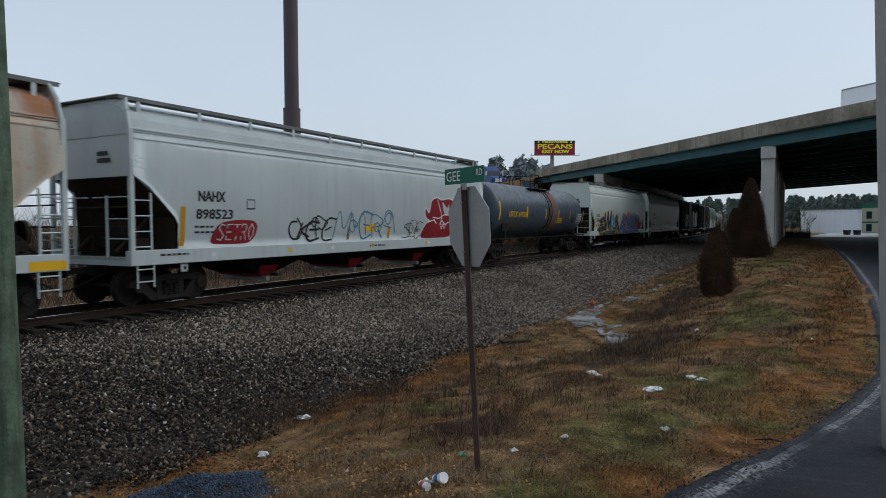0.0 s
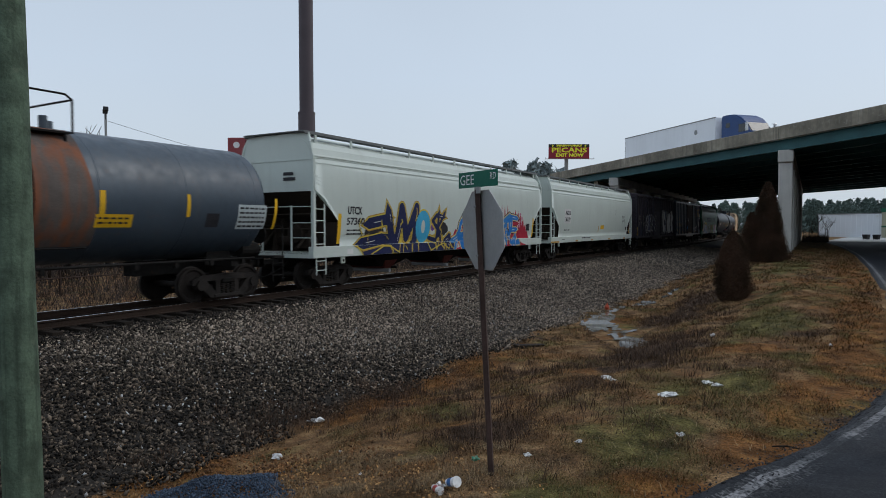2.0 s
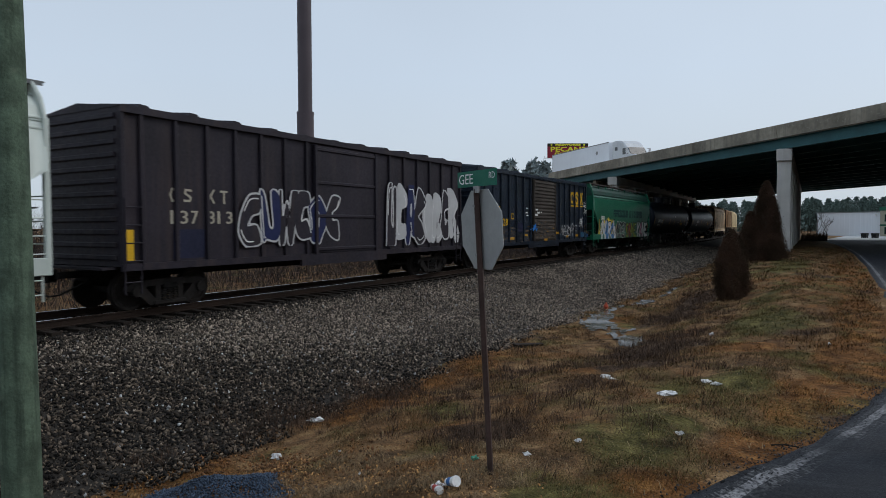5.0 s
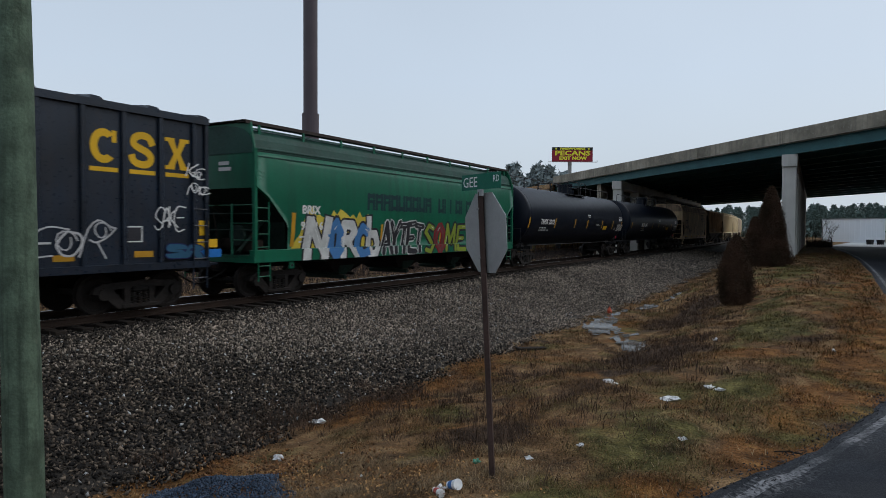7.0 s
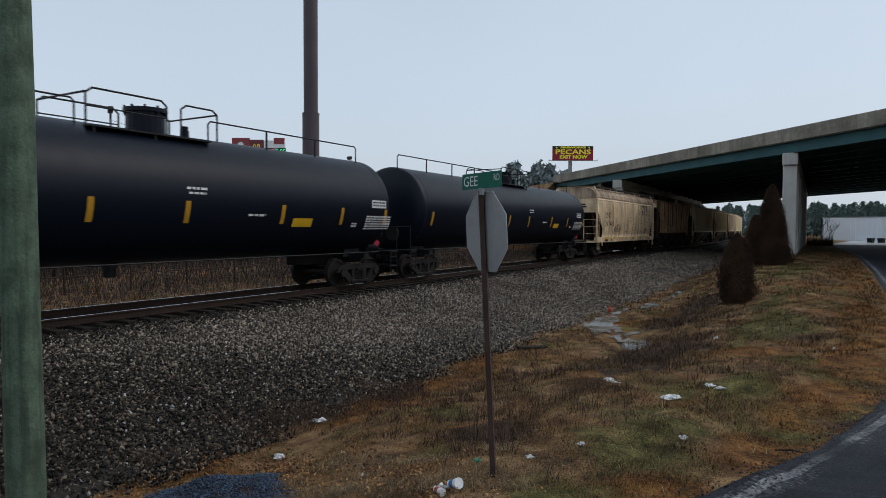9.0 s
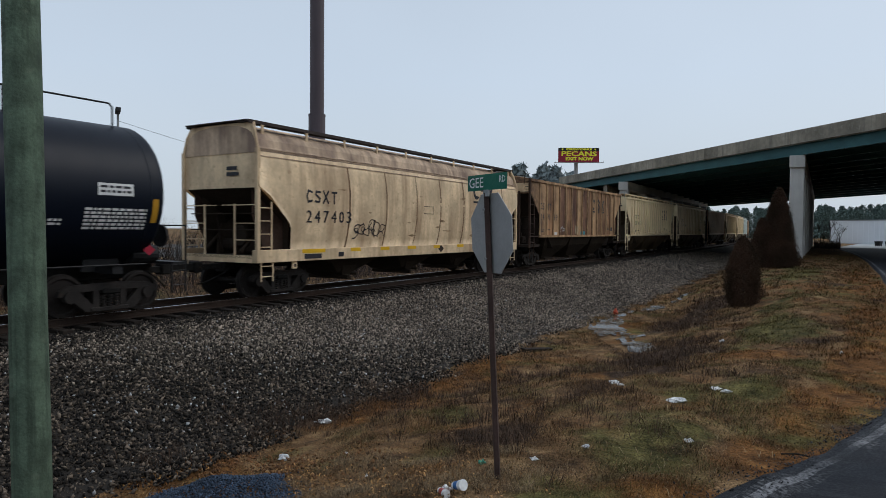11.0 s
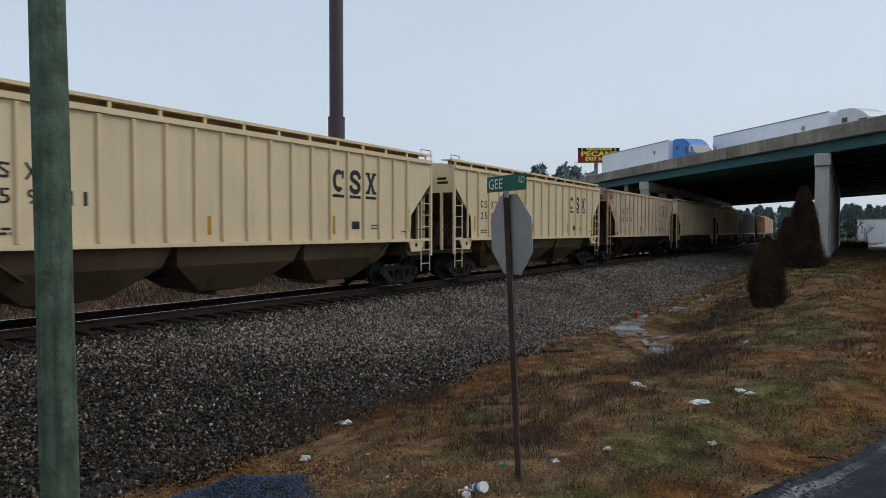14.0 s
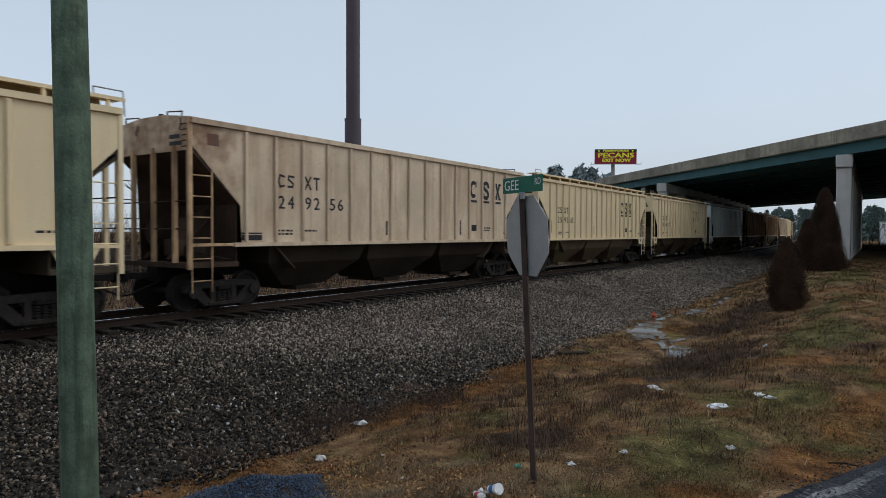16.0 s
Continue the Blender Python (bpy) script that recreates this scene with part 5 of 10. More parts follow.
# ---- freight cars: +y is the trailing end, +x the side that the camera sees, z = 0 at the rail head ----
def wheelset_mesh():
    bm = bmesh.new()
    n = 28
    for s in (-1, 1):
        prof = [(0.685, 0.10), (0.685, 0.33), (0.70, 0.39), (0.680, 0.425), (0.683, 0.478), (0.705, 0.483), (0.718, 0.458), (0.815, 0.452), (0.815, 0.385), (0.775, 0.35), (0.765, 0.17), (0.80, 0.12), (0.80, 0.0)]
        rings = [[(s * x, r * math.cos(2 * math.pi * i / n), r * math.sin(2 * math.pi * i / n)) for i in range(n)] for x, r in prof[:-1]]
        loft(bm, rings)
    rod(bm, (-1.02, 0, 0), (1.02, 0, 0), 0.075, 12)
    for s in (-1, 1):
        rod(bm, (s * 0.93, 0, 0), (s * 1.10, 0, 0), 0.12, 10)
        for i in range(3):
            a = 2 * math.pi * i / 3
            rod(bm, (s * 1.10, 0.06 * math.cos(a), 0.06 * math.sin(a)), (s * 1.125, 0.06 * math.cos(a), 0.06 * math.sin(a)), 0.02, 6)
    bmesh.ops.recalc_face_normals(bm, faces=bm.faces)
    return mesh_of("wheelset", bm, M_WHEEL)


def tread_mesh():
    bm = bmesh.new()
    n = 28
    for s in (-1, 1):
        loft(bm, [[(s * x, r * math.cos(2 * math.pi * i / n), r * math.sin(2 * math.pi * i / n)) for i in range(n)] for x, r in ((0.735, 0.4585), (0.816, 0.4545), (0.817, 0.425))], caps=False)
    bmesh.ops.recalc_face_normals(bm, faces=bm.faces)
    return mesh_of("tread", bm, M_TREAD)


def side_frame_mesh():
    bm = bmesh.new()
    for k in (-1, 1):
        prism(bm, [(0, 0.73), (k * 0.90, 0.69), (k * 1.10, 0.60), (k * 1.13, 0.47), (k * 0.98, 0.47), (k * 0.68, 0.55), (0, 0.57)][::k], -0.07, 0.07)
        prism(bm, [(k * 0.98, 0.50), (k * 0.70, 0.58), (k * 0.36, 0.22), (k * 0.38, 0.11), (k * 0.54, 0.11), (k * 0.92, 0.44)][::-k], -0.065, 0.065)
        prism(bm, [(k * 0.24, 0.60), (k * 0.38, 0.60), (k * 0.38, 0.16), (k * 0.24, 0.20)][::-k], -0.06, 0.06)
        rod(bm, (-0.05, k * 0.89, 0.457), (0.13, k * 0.89, 0.457), 0.135, 12)
    box(bm, -0.09, 0.09, -0.44, 0.44, 0.10, 0.20, bevel=0.015)
    for y in (-0.15, 0, 0.15):
        for x in (-0.03, 0.045):
            for j in range(5):
                rod(bm, (x, y, 0.20 + j * 0.056), (x, y, 0.238 + j * 0.056), 0.058, 8)
    return mesh_of("side_frame", bm, M_CASTING)


def bolster_mesh():
    bm = bmesh.new()
    box(bm, -1.12, 1.12, -0.19, 0.19, 0.48, 0.60, bevel=0.02)
    rod(bm, (0, 0, 0.58), (0, 0, 0.72), 0.2, 12)
    for k in (-1, 1):
        box(bm, -0.72, 0.72, k * 0.34 - 0.04, k * 0.34 + 0.04, 0.36, 0.44)
        box(bm, 0.58, 0.70, k * 0.40 - 0.03, k * 0.40 + 0.03, 0.30, 0.62)
    return mesh_of("bogie", bm, M_STEEL)


ME_WHEEL, ME_TREAD, ME_SIDE, ME_BOLSTER = wheelset_mesh(), tread_mesh(), side_frame_mesh(), bolster_mesh()
SPINNERS = []


def bogie(car, y):
    b = part("bogie", ME_BOLSTER, None, car)
    b.location = (0, y, 0)
    for s in (-1, 1):
        f = part("side_frame", ME_SIDE, None, b)
        f.location = (s * 1.0, 0, 0)
    for k in (-1, 1):
        w = part("wheelset", ME_WHEEL, None, b)
        w.location = (0, k * 0.89, 0.4585)
        SPINNERS.append((w, k))


def couplers(car, L, end):
    for k in (-1, 1):
        bm = bmesh.new()
        box(bm, -0.17, 0.17, min(k * (end - 1.6), k * end), max(k * (end - 1.6), k * end), 0.72, 1.02, bevel=0.02)
        y0, y1 = sorted((k * (end - 0.02), k * (L / 2 + 0.04)))
        box(bm, -0.07, 0.07, y0, y1, 0.80, 0.95)
        yk = k * (L / 2 - 0.02)
        box(bm, -0.17, 0.15, yk - 0.13, yk + 0.13, 0.74, 1.03, bevel=0.03)
        pipe(bm, [(0.3, k * (end - 0.1), 0.85), (0.32, k * (end + 0.1), 0.70), (0.2, k * (L / 2 - 0.12), 0.45), (0.05, k * (L / 2), 0.42)], 0.022)
        part("coupler", bm, M_STEEL, car)


def ladder(bm, x, ya, yb, z0, z1, n, r=0.016, side=0.022):
    for y in (ya, yb):
        box(bm, x - side, x + side, y - side, y + side, z0, z1)
    for i in range(n):
        z = z0 + (z1 - z0) * (i + 0.5) / n
        rod(bm, (x, ya, z), (x, yb, z), r, 6)
    return bm


ROUND = [(1.46, 1.30), (1.53, 1.75), (1.575, 2.3), (1.595, 2.9), (1.58, 3.45), (1.54, 3.85), (1.50, 4.02)]
ROOF = [(1.47, 4.06), (1.47, 4.13), (1.45, 4.17), (1.40, 4.36), (1.29, 4.53), (1.10, 4.65), (0.80, 4.74), (0.35, 4.79)]


def brake_gear(car, k, h):
    """Air reservoir, valve, hand-brake chain and pipes on the end platform."""
    bm = bmesh.new()
    rod(bm, (-0.62, k * (h - 0.62), 1.48), (0.12, k * (h - 0.62), 1.48), 0.19, 14)
    part("air_reservoir", bm, P_ENDDARK, car)
    bm = bmesh.new()
    box(bm, 0.55, 0.98, min(k * (h - 0.85), k * (h - 0.42)), max(k * (h - 0.85), k * (h - 0.42)), 1.26, 1.62, bevel=0.04)
    rod(bm, (0.76, k * (h - 0.62), 1.62), (0.76, k * (h - 0.62), 1.80), 0.09, 10)
    part("brake_valve", bm, P_ENDDARK, car)
    for line in ([(0.98, k * (h - 0.6), 1.40), (1.28, k * (h - 0.6), 1.38), (1.34, k * (h - 0.95), 1.30), (1.34, k * (h - 1.3), 1.24)], [(0.12, k * (h - 0.62), 1.46), (0.55, k * (h - 0.62), 1.44)], [(-0.3, k * (h - 0.15), 2.4), (-0.34, k * (h - 0.3), 1.7), (-0.3, k * (h - 0.35), 1.2)]):
        bm = bmesh.new()
        pipe(bm, line, 0.022)
        part("brake_pipe", bm, P_ENDDARK, car)


def round_side(z):
    return float(np.interp(z, [p[1] for p in ROUND], [p[0] for p in ROUND]))


def round_hopper(label, L, paint, roof, frame_m, slope, e=0.80, bays=3, sill_z=(1.0, 1.35), dents=0.0, gate=None, board_m=None, group="freight cars of the train"):
    """Covered hopper with bulging smooth sides over a straight side sill."""
    car = thing("covered_hopper_car", label, "freight car", group=group)
    h = L / 2 - e
    # side sheets with the ends cut away below
    bot = [(-h, 3.08), (-h + 0.42, 2.82), (-h + 1.14, 2.10), (-h + 1.22, 1.95), (-h + 1.24, 1.60), (-h + 1.27, 1.32)]
    ys = [(y, z) for y, z in bot] + [(y, 1.32) for y in np.linspace(-h + 2.2, h - 2.2, 25)] + [(-y, z) for y, z in bot[::-1]]
    rnd = random.Random(int(L * 100))
    for s in (-1, 1):
        bm = bmesh.new()
        rows = []
        for y, zb in ys:
            ring = []
            for i in range(11):
                z = zb + (4.02 - zb) * i / 10
                d = dents * (0.5 + 0.5 * math.sin(y * 2 * math.pi / 1.55)) ** 6 if abs(y) < h - 1.6 else 0.0
                ring.append((s * (round_side(z) - d * math.sin(math.pi * min(1, max(0, (z - 1.3) / 2.5)))), y, z))
            rows.append(ring)
        loft(bm, rows, closed=False)
        bmesh.ops.solidify(bm, geom=bm.faces[:], thickness=0.012 * s)
        part("side_sheet", bm, paint, car, smooth=True)
    # rounded roof
    bm = bmesh.new()
    half = [(1.50, 4.0)] + ROOF
    sec = half + [(-x, z) for x, z in half[::-1]]
    loft(bm, [[(x * w, y, 4.02 + (z - 4.02) * q) for x, z in sec] for y, w, q in ((-h, 0.99, 0.985), (-h + 0.3, 1, 1), (h - 0.3, 1, 1), (h, 0.99, 0.985))])
    part("roof", bm, roof, car)
    for z, q in ((3.90, round_side(3.90) - 0.004), (4.065, 1.475), (4.115, 1.475)):
        for s in (-1, 1):
            part("eave_bead", bx(s * q - 0.02, s * q + 0.02, -h + 0.02, h - 0.02, z - 0.014, z + 0.014), roof, car)
    # ends and slope sheets
    for k in (-1, 1):
        bm = bmesh.new()
        ring = [(round_side(z), z) for z in (3.05, 3.5, 4.02)]
        ring = [(x, z) for x, z in ring] + [(1.44, 4.40), (1.36, 4.66), (1.25, 4.82), (0.5, 4.835)]
        sec = ring + [(-x, z) for x, z in ring[::-1]]
        loft(bm, [[(x * 0.985, k * (h - a), z) for x, z in sec] for a in ((0.06, 0.02) if k > 0 else (0.02, 0.06))])
        part("end_sheet", bm, paint, car)
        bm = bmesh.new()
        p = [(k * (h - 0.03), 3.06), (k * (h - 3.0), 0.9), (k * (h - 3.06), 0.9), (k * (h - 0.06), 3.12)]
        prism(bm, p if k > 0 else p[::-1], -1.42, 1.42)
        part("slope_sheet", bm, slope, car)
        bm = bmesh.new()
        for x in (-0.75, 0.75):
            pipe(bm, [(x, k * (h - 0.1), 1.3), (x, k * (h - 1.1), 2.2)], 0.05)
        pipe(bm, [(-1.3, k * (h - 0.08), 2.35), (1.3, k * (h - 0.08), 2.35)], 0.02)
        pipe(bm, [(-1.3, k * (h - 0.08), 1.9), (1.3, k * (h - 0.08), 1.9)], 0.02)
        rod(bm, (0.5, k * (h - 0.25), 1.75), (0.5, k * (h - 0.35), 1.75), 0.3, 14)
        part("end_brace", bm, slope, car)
        # plates added to fill the end recess with dark and close the view through
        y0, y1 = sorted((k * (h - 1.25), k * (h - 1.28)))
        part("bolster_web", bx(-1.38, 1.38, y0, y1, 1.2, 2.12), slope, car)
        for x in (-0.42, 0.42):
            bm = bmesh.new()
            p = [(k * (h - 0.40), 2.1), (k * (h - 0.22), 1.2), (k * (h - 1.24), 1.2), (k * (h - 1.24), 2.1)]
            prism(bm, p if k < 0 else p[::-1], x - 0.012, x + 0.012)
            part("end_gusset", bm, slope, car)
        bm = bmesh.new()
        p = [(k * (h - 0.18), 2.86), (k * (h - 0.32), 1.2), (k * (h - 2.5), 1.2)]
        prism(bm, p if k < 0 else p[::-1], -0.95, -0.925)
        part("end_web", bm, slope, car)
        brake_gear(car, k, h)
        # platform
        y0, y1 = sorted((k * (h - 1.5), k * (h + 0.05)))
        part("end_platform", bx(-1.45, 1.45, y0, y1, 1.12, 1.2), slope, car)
        part("end_sill", bx(-1.5, 1.5, k * h - 0.05, k * h + 0.05, 1.0, 1.2), frame_m, car)
        for s in (-1, 1):
            bm = bmesh.new()
            rod(bm, (s * 0.62, k * h, 1.2), (s * 0.62, k * h, 2.62), 0.032, 6)
            for z in (2.58, 2.08, 1.62):
                rod(bm, (s * 0.62, k * h, z), (s * 1.5, k * h, z), 0.016, 6)
            pipe(bm, [(s * 0.62, k * h, 2.58), (s * 0.1, k * h, 2.58)], 0.016)
            part("end_rail", bm, frame_m, car)
        for s in (-1, 1):
            bm = bmesh.new()
            x = s * 1.52
            box(bm, x - 0.05, x + 0.05, k * h - 0.05, k * h + 0.05, 1.2, 4.11)
            pipe(bm, [(x, k * h, 4.09), (s * 1.40, k * (h - 0.02), 4.52), (s * 1.25, k * (h - 0.1), 4.84)], 0.045)
            ladder(bm, x, k * (h - 0.05), k * (h - 0.50), 1.25, 2.68, 4, side=0.018)
            ladder(bm, x, k * (h - 0.12), k * (h - 0.55), 0.48, 1.05, 2, side=0.014)
            part("ladder", bm, frame_m, car)
    # side sills
    for s in (-1, 1):
        bm = bmesh.new()
        a, b = sorted((s * 1.36, s * 1.56))
        box(bm, a, b, -h - 0.06, h + 0.06, sill_z[0], sill_z[1], bevel=0.012)
        part("side_sill", bm, frame_m if frame_m else paint, car)
        for k in (-1, 1):
            q = k * (h - 1.43)
            eye = part("jacking_eye", bx(min(s * 1.44, s * 1.50), max(s * 1.44, s * 1.50), q - 0.10, q + 0.10, 0.78, 1.0, bevel=0.02), frame_m, car)
            # black disc on the face, standing for the dark inside the eye
            part("eye_hole", rod(bmesh.new(), (s * 1.501, q, 0.88), (s * 1.506, q, 0.88), 0.045, 10), M_BLACK, eye)
    part("centre_sill", bx(-0.22, 0.22, -h, h, 0.78, 1.1), M_STEEL, car)
    # discharge bays
    span = 2 * h - 5.4
    for i in range(bays):
        y = -span / 2 + span * (i + 0.5) / bays
        w = span / bays * 0.43
        bm = bmesh.new()
        loft(bm, [[(-1.3, y - w, 1.1), (1.3, y - w, 1.1), (1.3, y + w, 1.1), (-1.3, y + w, 1.1)], [(-1.10, y - w * 0.66, 0.86), (1.10, y - w * 0.66, 0.86), (1.10, y + w * 0.66, 0.86), (-1.10, y + w * 0.66, 0.86)], [(-0.78, y - 0.42, 0.50), (0.78, y - 0.42, 0.50), (0.78, y + 0.42, 0.50), (-0.78, y + 0.42, 0.50)]])
        rod(bm, (-1.1, y + 0.2, 0.45), (1.1, y + 0.2, 0.45), 0.05, 8)
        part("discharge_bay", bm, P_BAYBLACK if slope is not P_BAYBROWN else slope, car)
        part("outlet_gate", loft(bmesh.new(), [[(-1.0, y - 0.40, 0.76), (1.0, y - 0.40, 0.76), (1.0, y + 0.40, 0.76), (-1.0, y + 0.40, 0.76)], [(-0.84, y - 0.24, 0.42), (0.84, y - 0.24, 0.42), (0.84, y + 0.24, 0.42), (-0.84, y + 0.24, 0.42)]]), gate or slope, car)
        part("gate_roller", rod(bmesh.new(), (-0.9, y + 0.02, 0.33), (0.9, y + 0.02, 0.33), 0.075, 10), M_GALV if gate else slope, car)
    # running boards on brackets, hatches
    for s in (-1, 1):
        bm = bmesh.new()
        a, b = sorted((s * 0.86, s * 1.28))
        box(bm, a, b, -h - 0.1, h + 0.1, 4.82, 4.855)
        box(bm, min(s * 1.27, s * 1.29), max(s * 1.27, s * 1.29), -h - 0.1, h + 0.1, 4.79, 4.88)
        part("running_board", bm, board_m or P_BOARDGREY, car, "galvanised roof walkway")
        n = int(2 * h / 1.75)
        me = mesh_of("walkway_bracket", bx(min(s * 1.25, s * 1.285), max(s * 1.25, s * 1.285), -0.045, 0.045, 4.46, 4.83), frame_m)
        for i in range(n + 1):
            part("walkway_bracket", me, None, car).location = (0, -h + 0.4 + (2 * h - 0.8) * i / n, 0)
    bm = bmesh.new()
    box(bm, -0.32, 0.32, -h + 0.8, h - 0.8, 4.77, 4.89, bevel=0.03)
    part("hatch_cover", bm, roof, car)
    for k in (-1, 1):
        y0, y1 = sorted((k * (h - 0.55), k * (h + 0.14)))
        part("end_walkway", bx(-1.28, 1.28, y0, y1, 4.857, 4.88), board_m or P_BOARDGREY, car)
    couplers(car, L, h)
    for k in (-1, 1):
        bogie(car, k * (L / 2 - 2.15))
    return car, round_side, h


def flat_side(z):
    return 1.555


def ribbed_hopper(label, L, paint, rib, slope, e=0.82, ribs=15, reach=6.72, board=True, bracket=True, web=None, bay=None, end_m=None, post_shift=0.0, group="freight cars of the train"):
    """Covered hopper with flat sides and outside posts."""
    car = thing("covered_hopper_car", label, "freight car", group=group)
    h, sill, eave = L / 2 - e, 1.66, 4.47 if board else 4.55
    c0, c1, c2 = (3.72, 1.25, 2.50) if board else (3.98, 1.40, 2.60)
    poly = [(-h, eave), (-h, c0), (-h + c1, c2), (-h + c1 + 0.05, sill), (h - c1 - 0.05, sill), (h - c1, c2), (h, c0), (h, eave)]
    end_m = end_m or rib
    for s in (-1, 1):
        bm = bmesh.new()
        a, b = sorted((s * 1.54, s * 1.555))
        prism(bm, poly, a, b)
        part("side_sheet", bm, paint, car)
        a, b = sorted((s * 1.556, s * 1.632))
        post = mesh_of("side_post", bx(a, b, -0.042, 0.042, sill + 0.02, eave - 0.12, bevel=0.018), rib)
        for i in range(ribs):
            part("side_post", post, None, car).location = (0, -reach + 2 * reach * i / (ribs - 1) + post_shift, 0)
        bm = bmesh.new()
        a, b = sorted((s * 1.50, s * 1.63))
        box(bm, a, b, -h, h, eave - 0.10, eave + 0.03)
        box(bm, a, b, -h + 1.2, h - 1.2, sill - 0.09, sill + 0.01)
        part("side_chord", bm, paint, car)
        if bracket:
            for k in (-1, 1):
                bm = bmesh.new()
                a, b = sorted((s * 1.50, s * 1.545))
                y0 = k * (h - 0.95)
                q = [(y0 + k * 0.55, 1.64), (y0 - k * 0.45, 1.64), (y0 - k * 0.25, 1.22), (y0 + k * 0.30, 1.22)]
                prism(bm, q if k < 0 else q[::-1], a, b)
                part("jacking_bracket", bm, paint, car)
                # no hole is cut: a black disc gives the bracket's hole its dark
                bm = bmesh.new()
                rod(bm, (s * 1.546, y0 + k * 0.02, 1.45), (s * 1.552, y0 + k * 0.02, 1.45), 0.075, 12)
                part("bracket_hole", bm, M_BLACK, car)
    bm = bmesh.new()
    loft(bm, [[(1.56, y, eave), (1.5, y, eave + 0.05), (0.5, y, eave + 0.17), (-0.5, y, eave + 0.17), (-1.5, y, eave + 0.05), (-1.56, y, eave)] for y in (-h, h)])
    part("roof", bm, paint, car)
    bm = bmesh.new()
    box(bm, -0.4, 0.4, -h + 0.9, h - 0.9, eave + 0.16, eave + 0.27, bevel=0.02)
    part("hatch_cover", bm, paint, car)
    if board:
        for s in (-1, 1):
            bm = bmesh.new()
            a, b = sorted((s * 1.02, s * 1.50))
            box(bm, a, b, -h - 0.15, h + 0.15, eave + 0.235, eave + 0.26)
            box(bm, min(s * 1.485, s * 1.50), max(s * 1.485, s * 1.50), -h - 0.15, h + 0.15, eave + 0.20, eave + 0.275)
            n = int(2 * h / 1.2)
            for i in range(n + 1):
                y = -h + 0.2 + (2 * h - 0.4) * i / n
                box(bm, min(s * 1.42, s * 1.48), max(s * 1.42, s * 1.48), y - 0.03, y + 0.03, eave + 0.02, eave + 0.24)
            part("running_board", bm, rib, car)
            for k in (-1, 1):
                hoop = bmesh.new()
                pipe(hoop, [(s * 1.45, k * (h - 0.5), eave + 0.26), (s * 1.45, k * (h - 0.5), eave + 0.42), (s * 1.45, k * (h + 0.12), eave + 0.42), (s * 1.45, k * (h + 0.16), eave - 0.1)], 0.016)
                part("walkway_hoop", hoop, M_GALV, car, "grey end hoop of the roof walkway")
            part("walkway_web", bx(min(s * 1.12, s * 1.14), max(s * 1.12, s * 1.14), -h + 0.2, h - 0.2, eave + 0.06, eave + 0.234), web or slope, car, "tan web plate under the roof walkway")
    for k in (-1, 1):
        bm = bmesh.new()
        y0, y1 = sorted((k * (h - 0.015), k * h))
        low = 3.46 if board else 3.84
        box(bm, -1.54, 1.54, y0, y1, low - 0.01, eave + 0.05)
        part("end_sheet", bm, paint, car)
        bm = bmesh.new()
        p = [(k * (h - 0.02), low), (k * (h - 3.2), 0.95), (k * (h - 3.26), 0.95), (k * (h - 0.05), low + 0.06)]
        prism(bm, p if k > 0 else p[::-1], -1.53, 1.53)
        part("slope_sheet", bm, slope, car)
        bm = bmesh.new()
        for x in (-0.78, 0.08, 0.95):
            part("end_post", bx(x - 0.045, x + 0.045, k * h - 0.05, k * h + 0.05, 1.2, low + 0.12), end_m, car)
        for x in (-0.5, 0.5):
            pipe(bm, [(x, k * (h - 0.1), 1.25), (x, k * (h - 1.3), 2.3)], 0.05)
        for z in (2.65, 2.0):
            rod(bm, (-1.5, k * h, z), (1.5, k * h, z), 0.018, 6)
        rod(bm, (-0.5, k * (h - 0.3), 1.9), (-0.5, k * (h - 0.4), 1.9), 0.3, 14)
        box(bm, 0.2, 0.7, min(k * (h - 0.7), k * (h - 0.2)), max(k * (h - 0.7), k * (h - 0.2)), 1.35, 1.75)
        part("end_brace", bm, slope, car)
        # added plates: they hide the sky behind the end and darken its recess
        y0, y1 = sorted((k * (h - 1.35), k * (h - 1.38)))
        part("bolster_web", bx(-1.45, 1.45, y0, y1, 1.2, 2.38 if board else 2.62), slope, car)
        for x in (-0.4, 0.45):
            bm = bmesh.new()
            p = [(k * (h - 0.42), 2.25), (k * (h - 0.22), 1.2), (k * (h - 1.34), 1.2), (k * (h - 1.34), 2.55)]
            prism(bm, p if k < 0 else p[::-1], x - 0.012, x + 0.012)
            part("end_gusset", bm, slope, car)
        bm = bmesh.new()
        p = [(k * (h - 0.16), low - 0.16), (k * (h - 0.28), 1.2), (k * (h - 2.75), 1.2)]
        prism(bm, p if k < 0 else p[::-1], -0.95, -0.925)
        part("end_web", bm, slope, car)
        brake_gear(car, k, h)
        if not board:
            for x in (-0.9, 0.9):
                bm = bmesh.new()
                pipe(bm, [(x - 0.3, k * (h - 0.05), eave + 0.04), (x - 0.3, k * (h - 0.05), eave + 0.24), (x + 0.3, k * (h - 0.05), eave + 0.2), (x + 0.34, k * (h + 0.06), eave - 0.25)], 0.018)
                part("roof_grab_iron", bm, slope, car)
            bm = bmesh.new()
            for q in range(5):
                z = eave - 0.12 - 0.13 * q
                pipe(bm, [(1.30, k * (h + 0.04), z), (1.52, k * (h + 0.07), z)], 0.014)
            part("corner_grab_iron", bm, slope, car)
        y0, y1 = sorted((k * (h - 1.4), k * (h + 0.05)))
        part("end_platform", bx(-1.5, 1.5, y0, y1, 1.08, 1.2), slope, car)
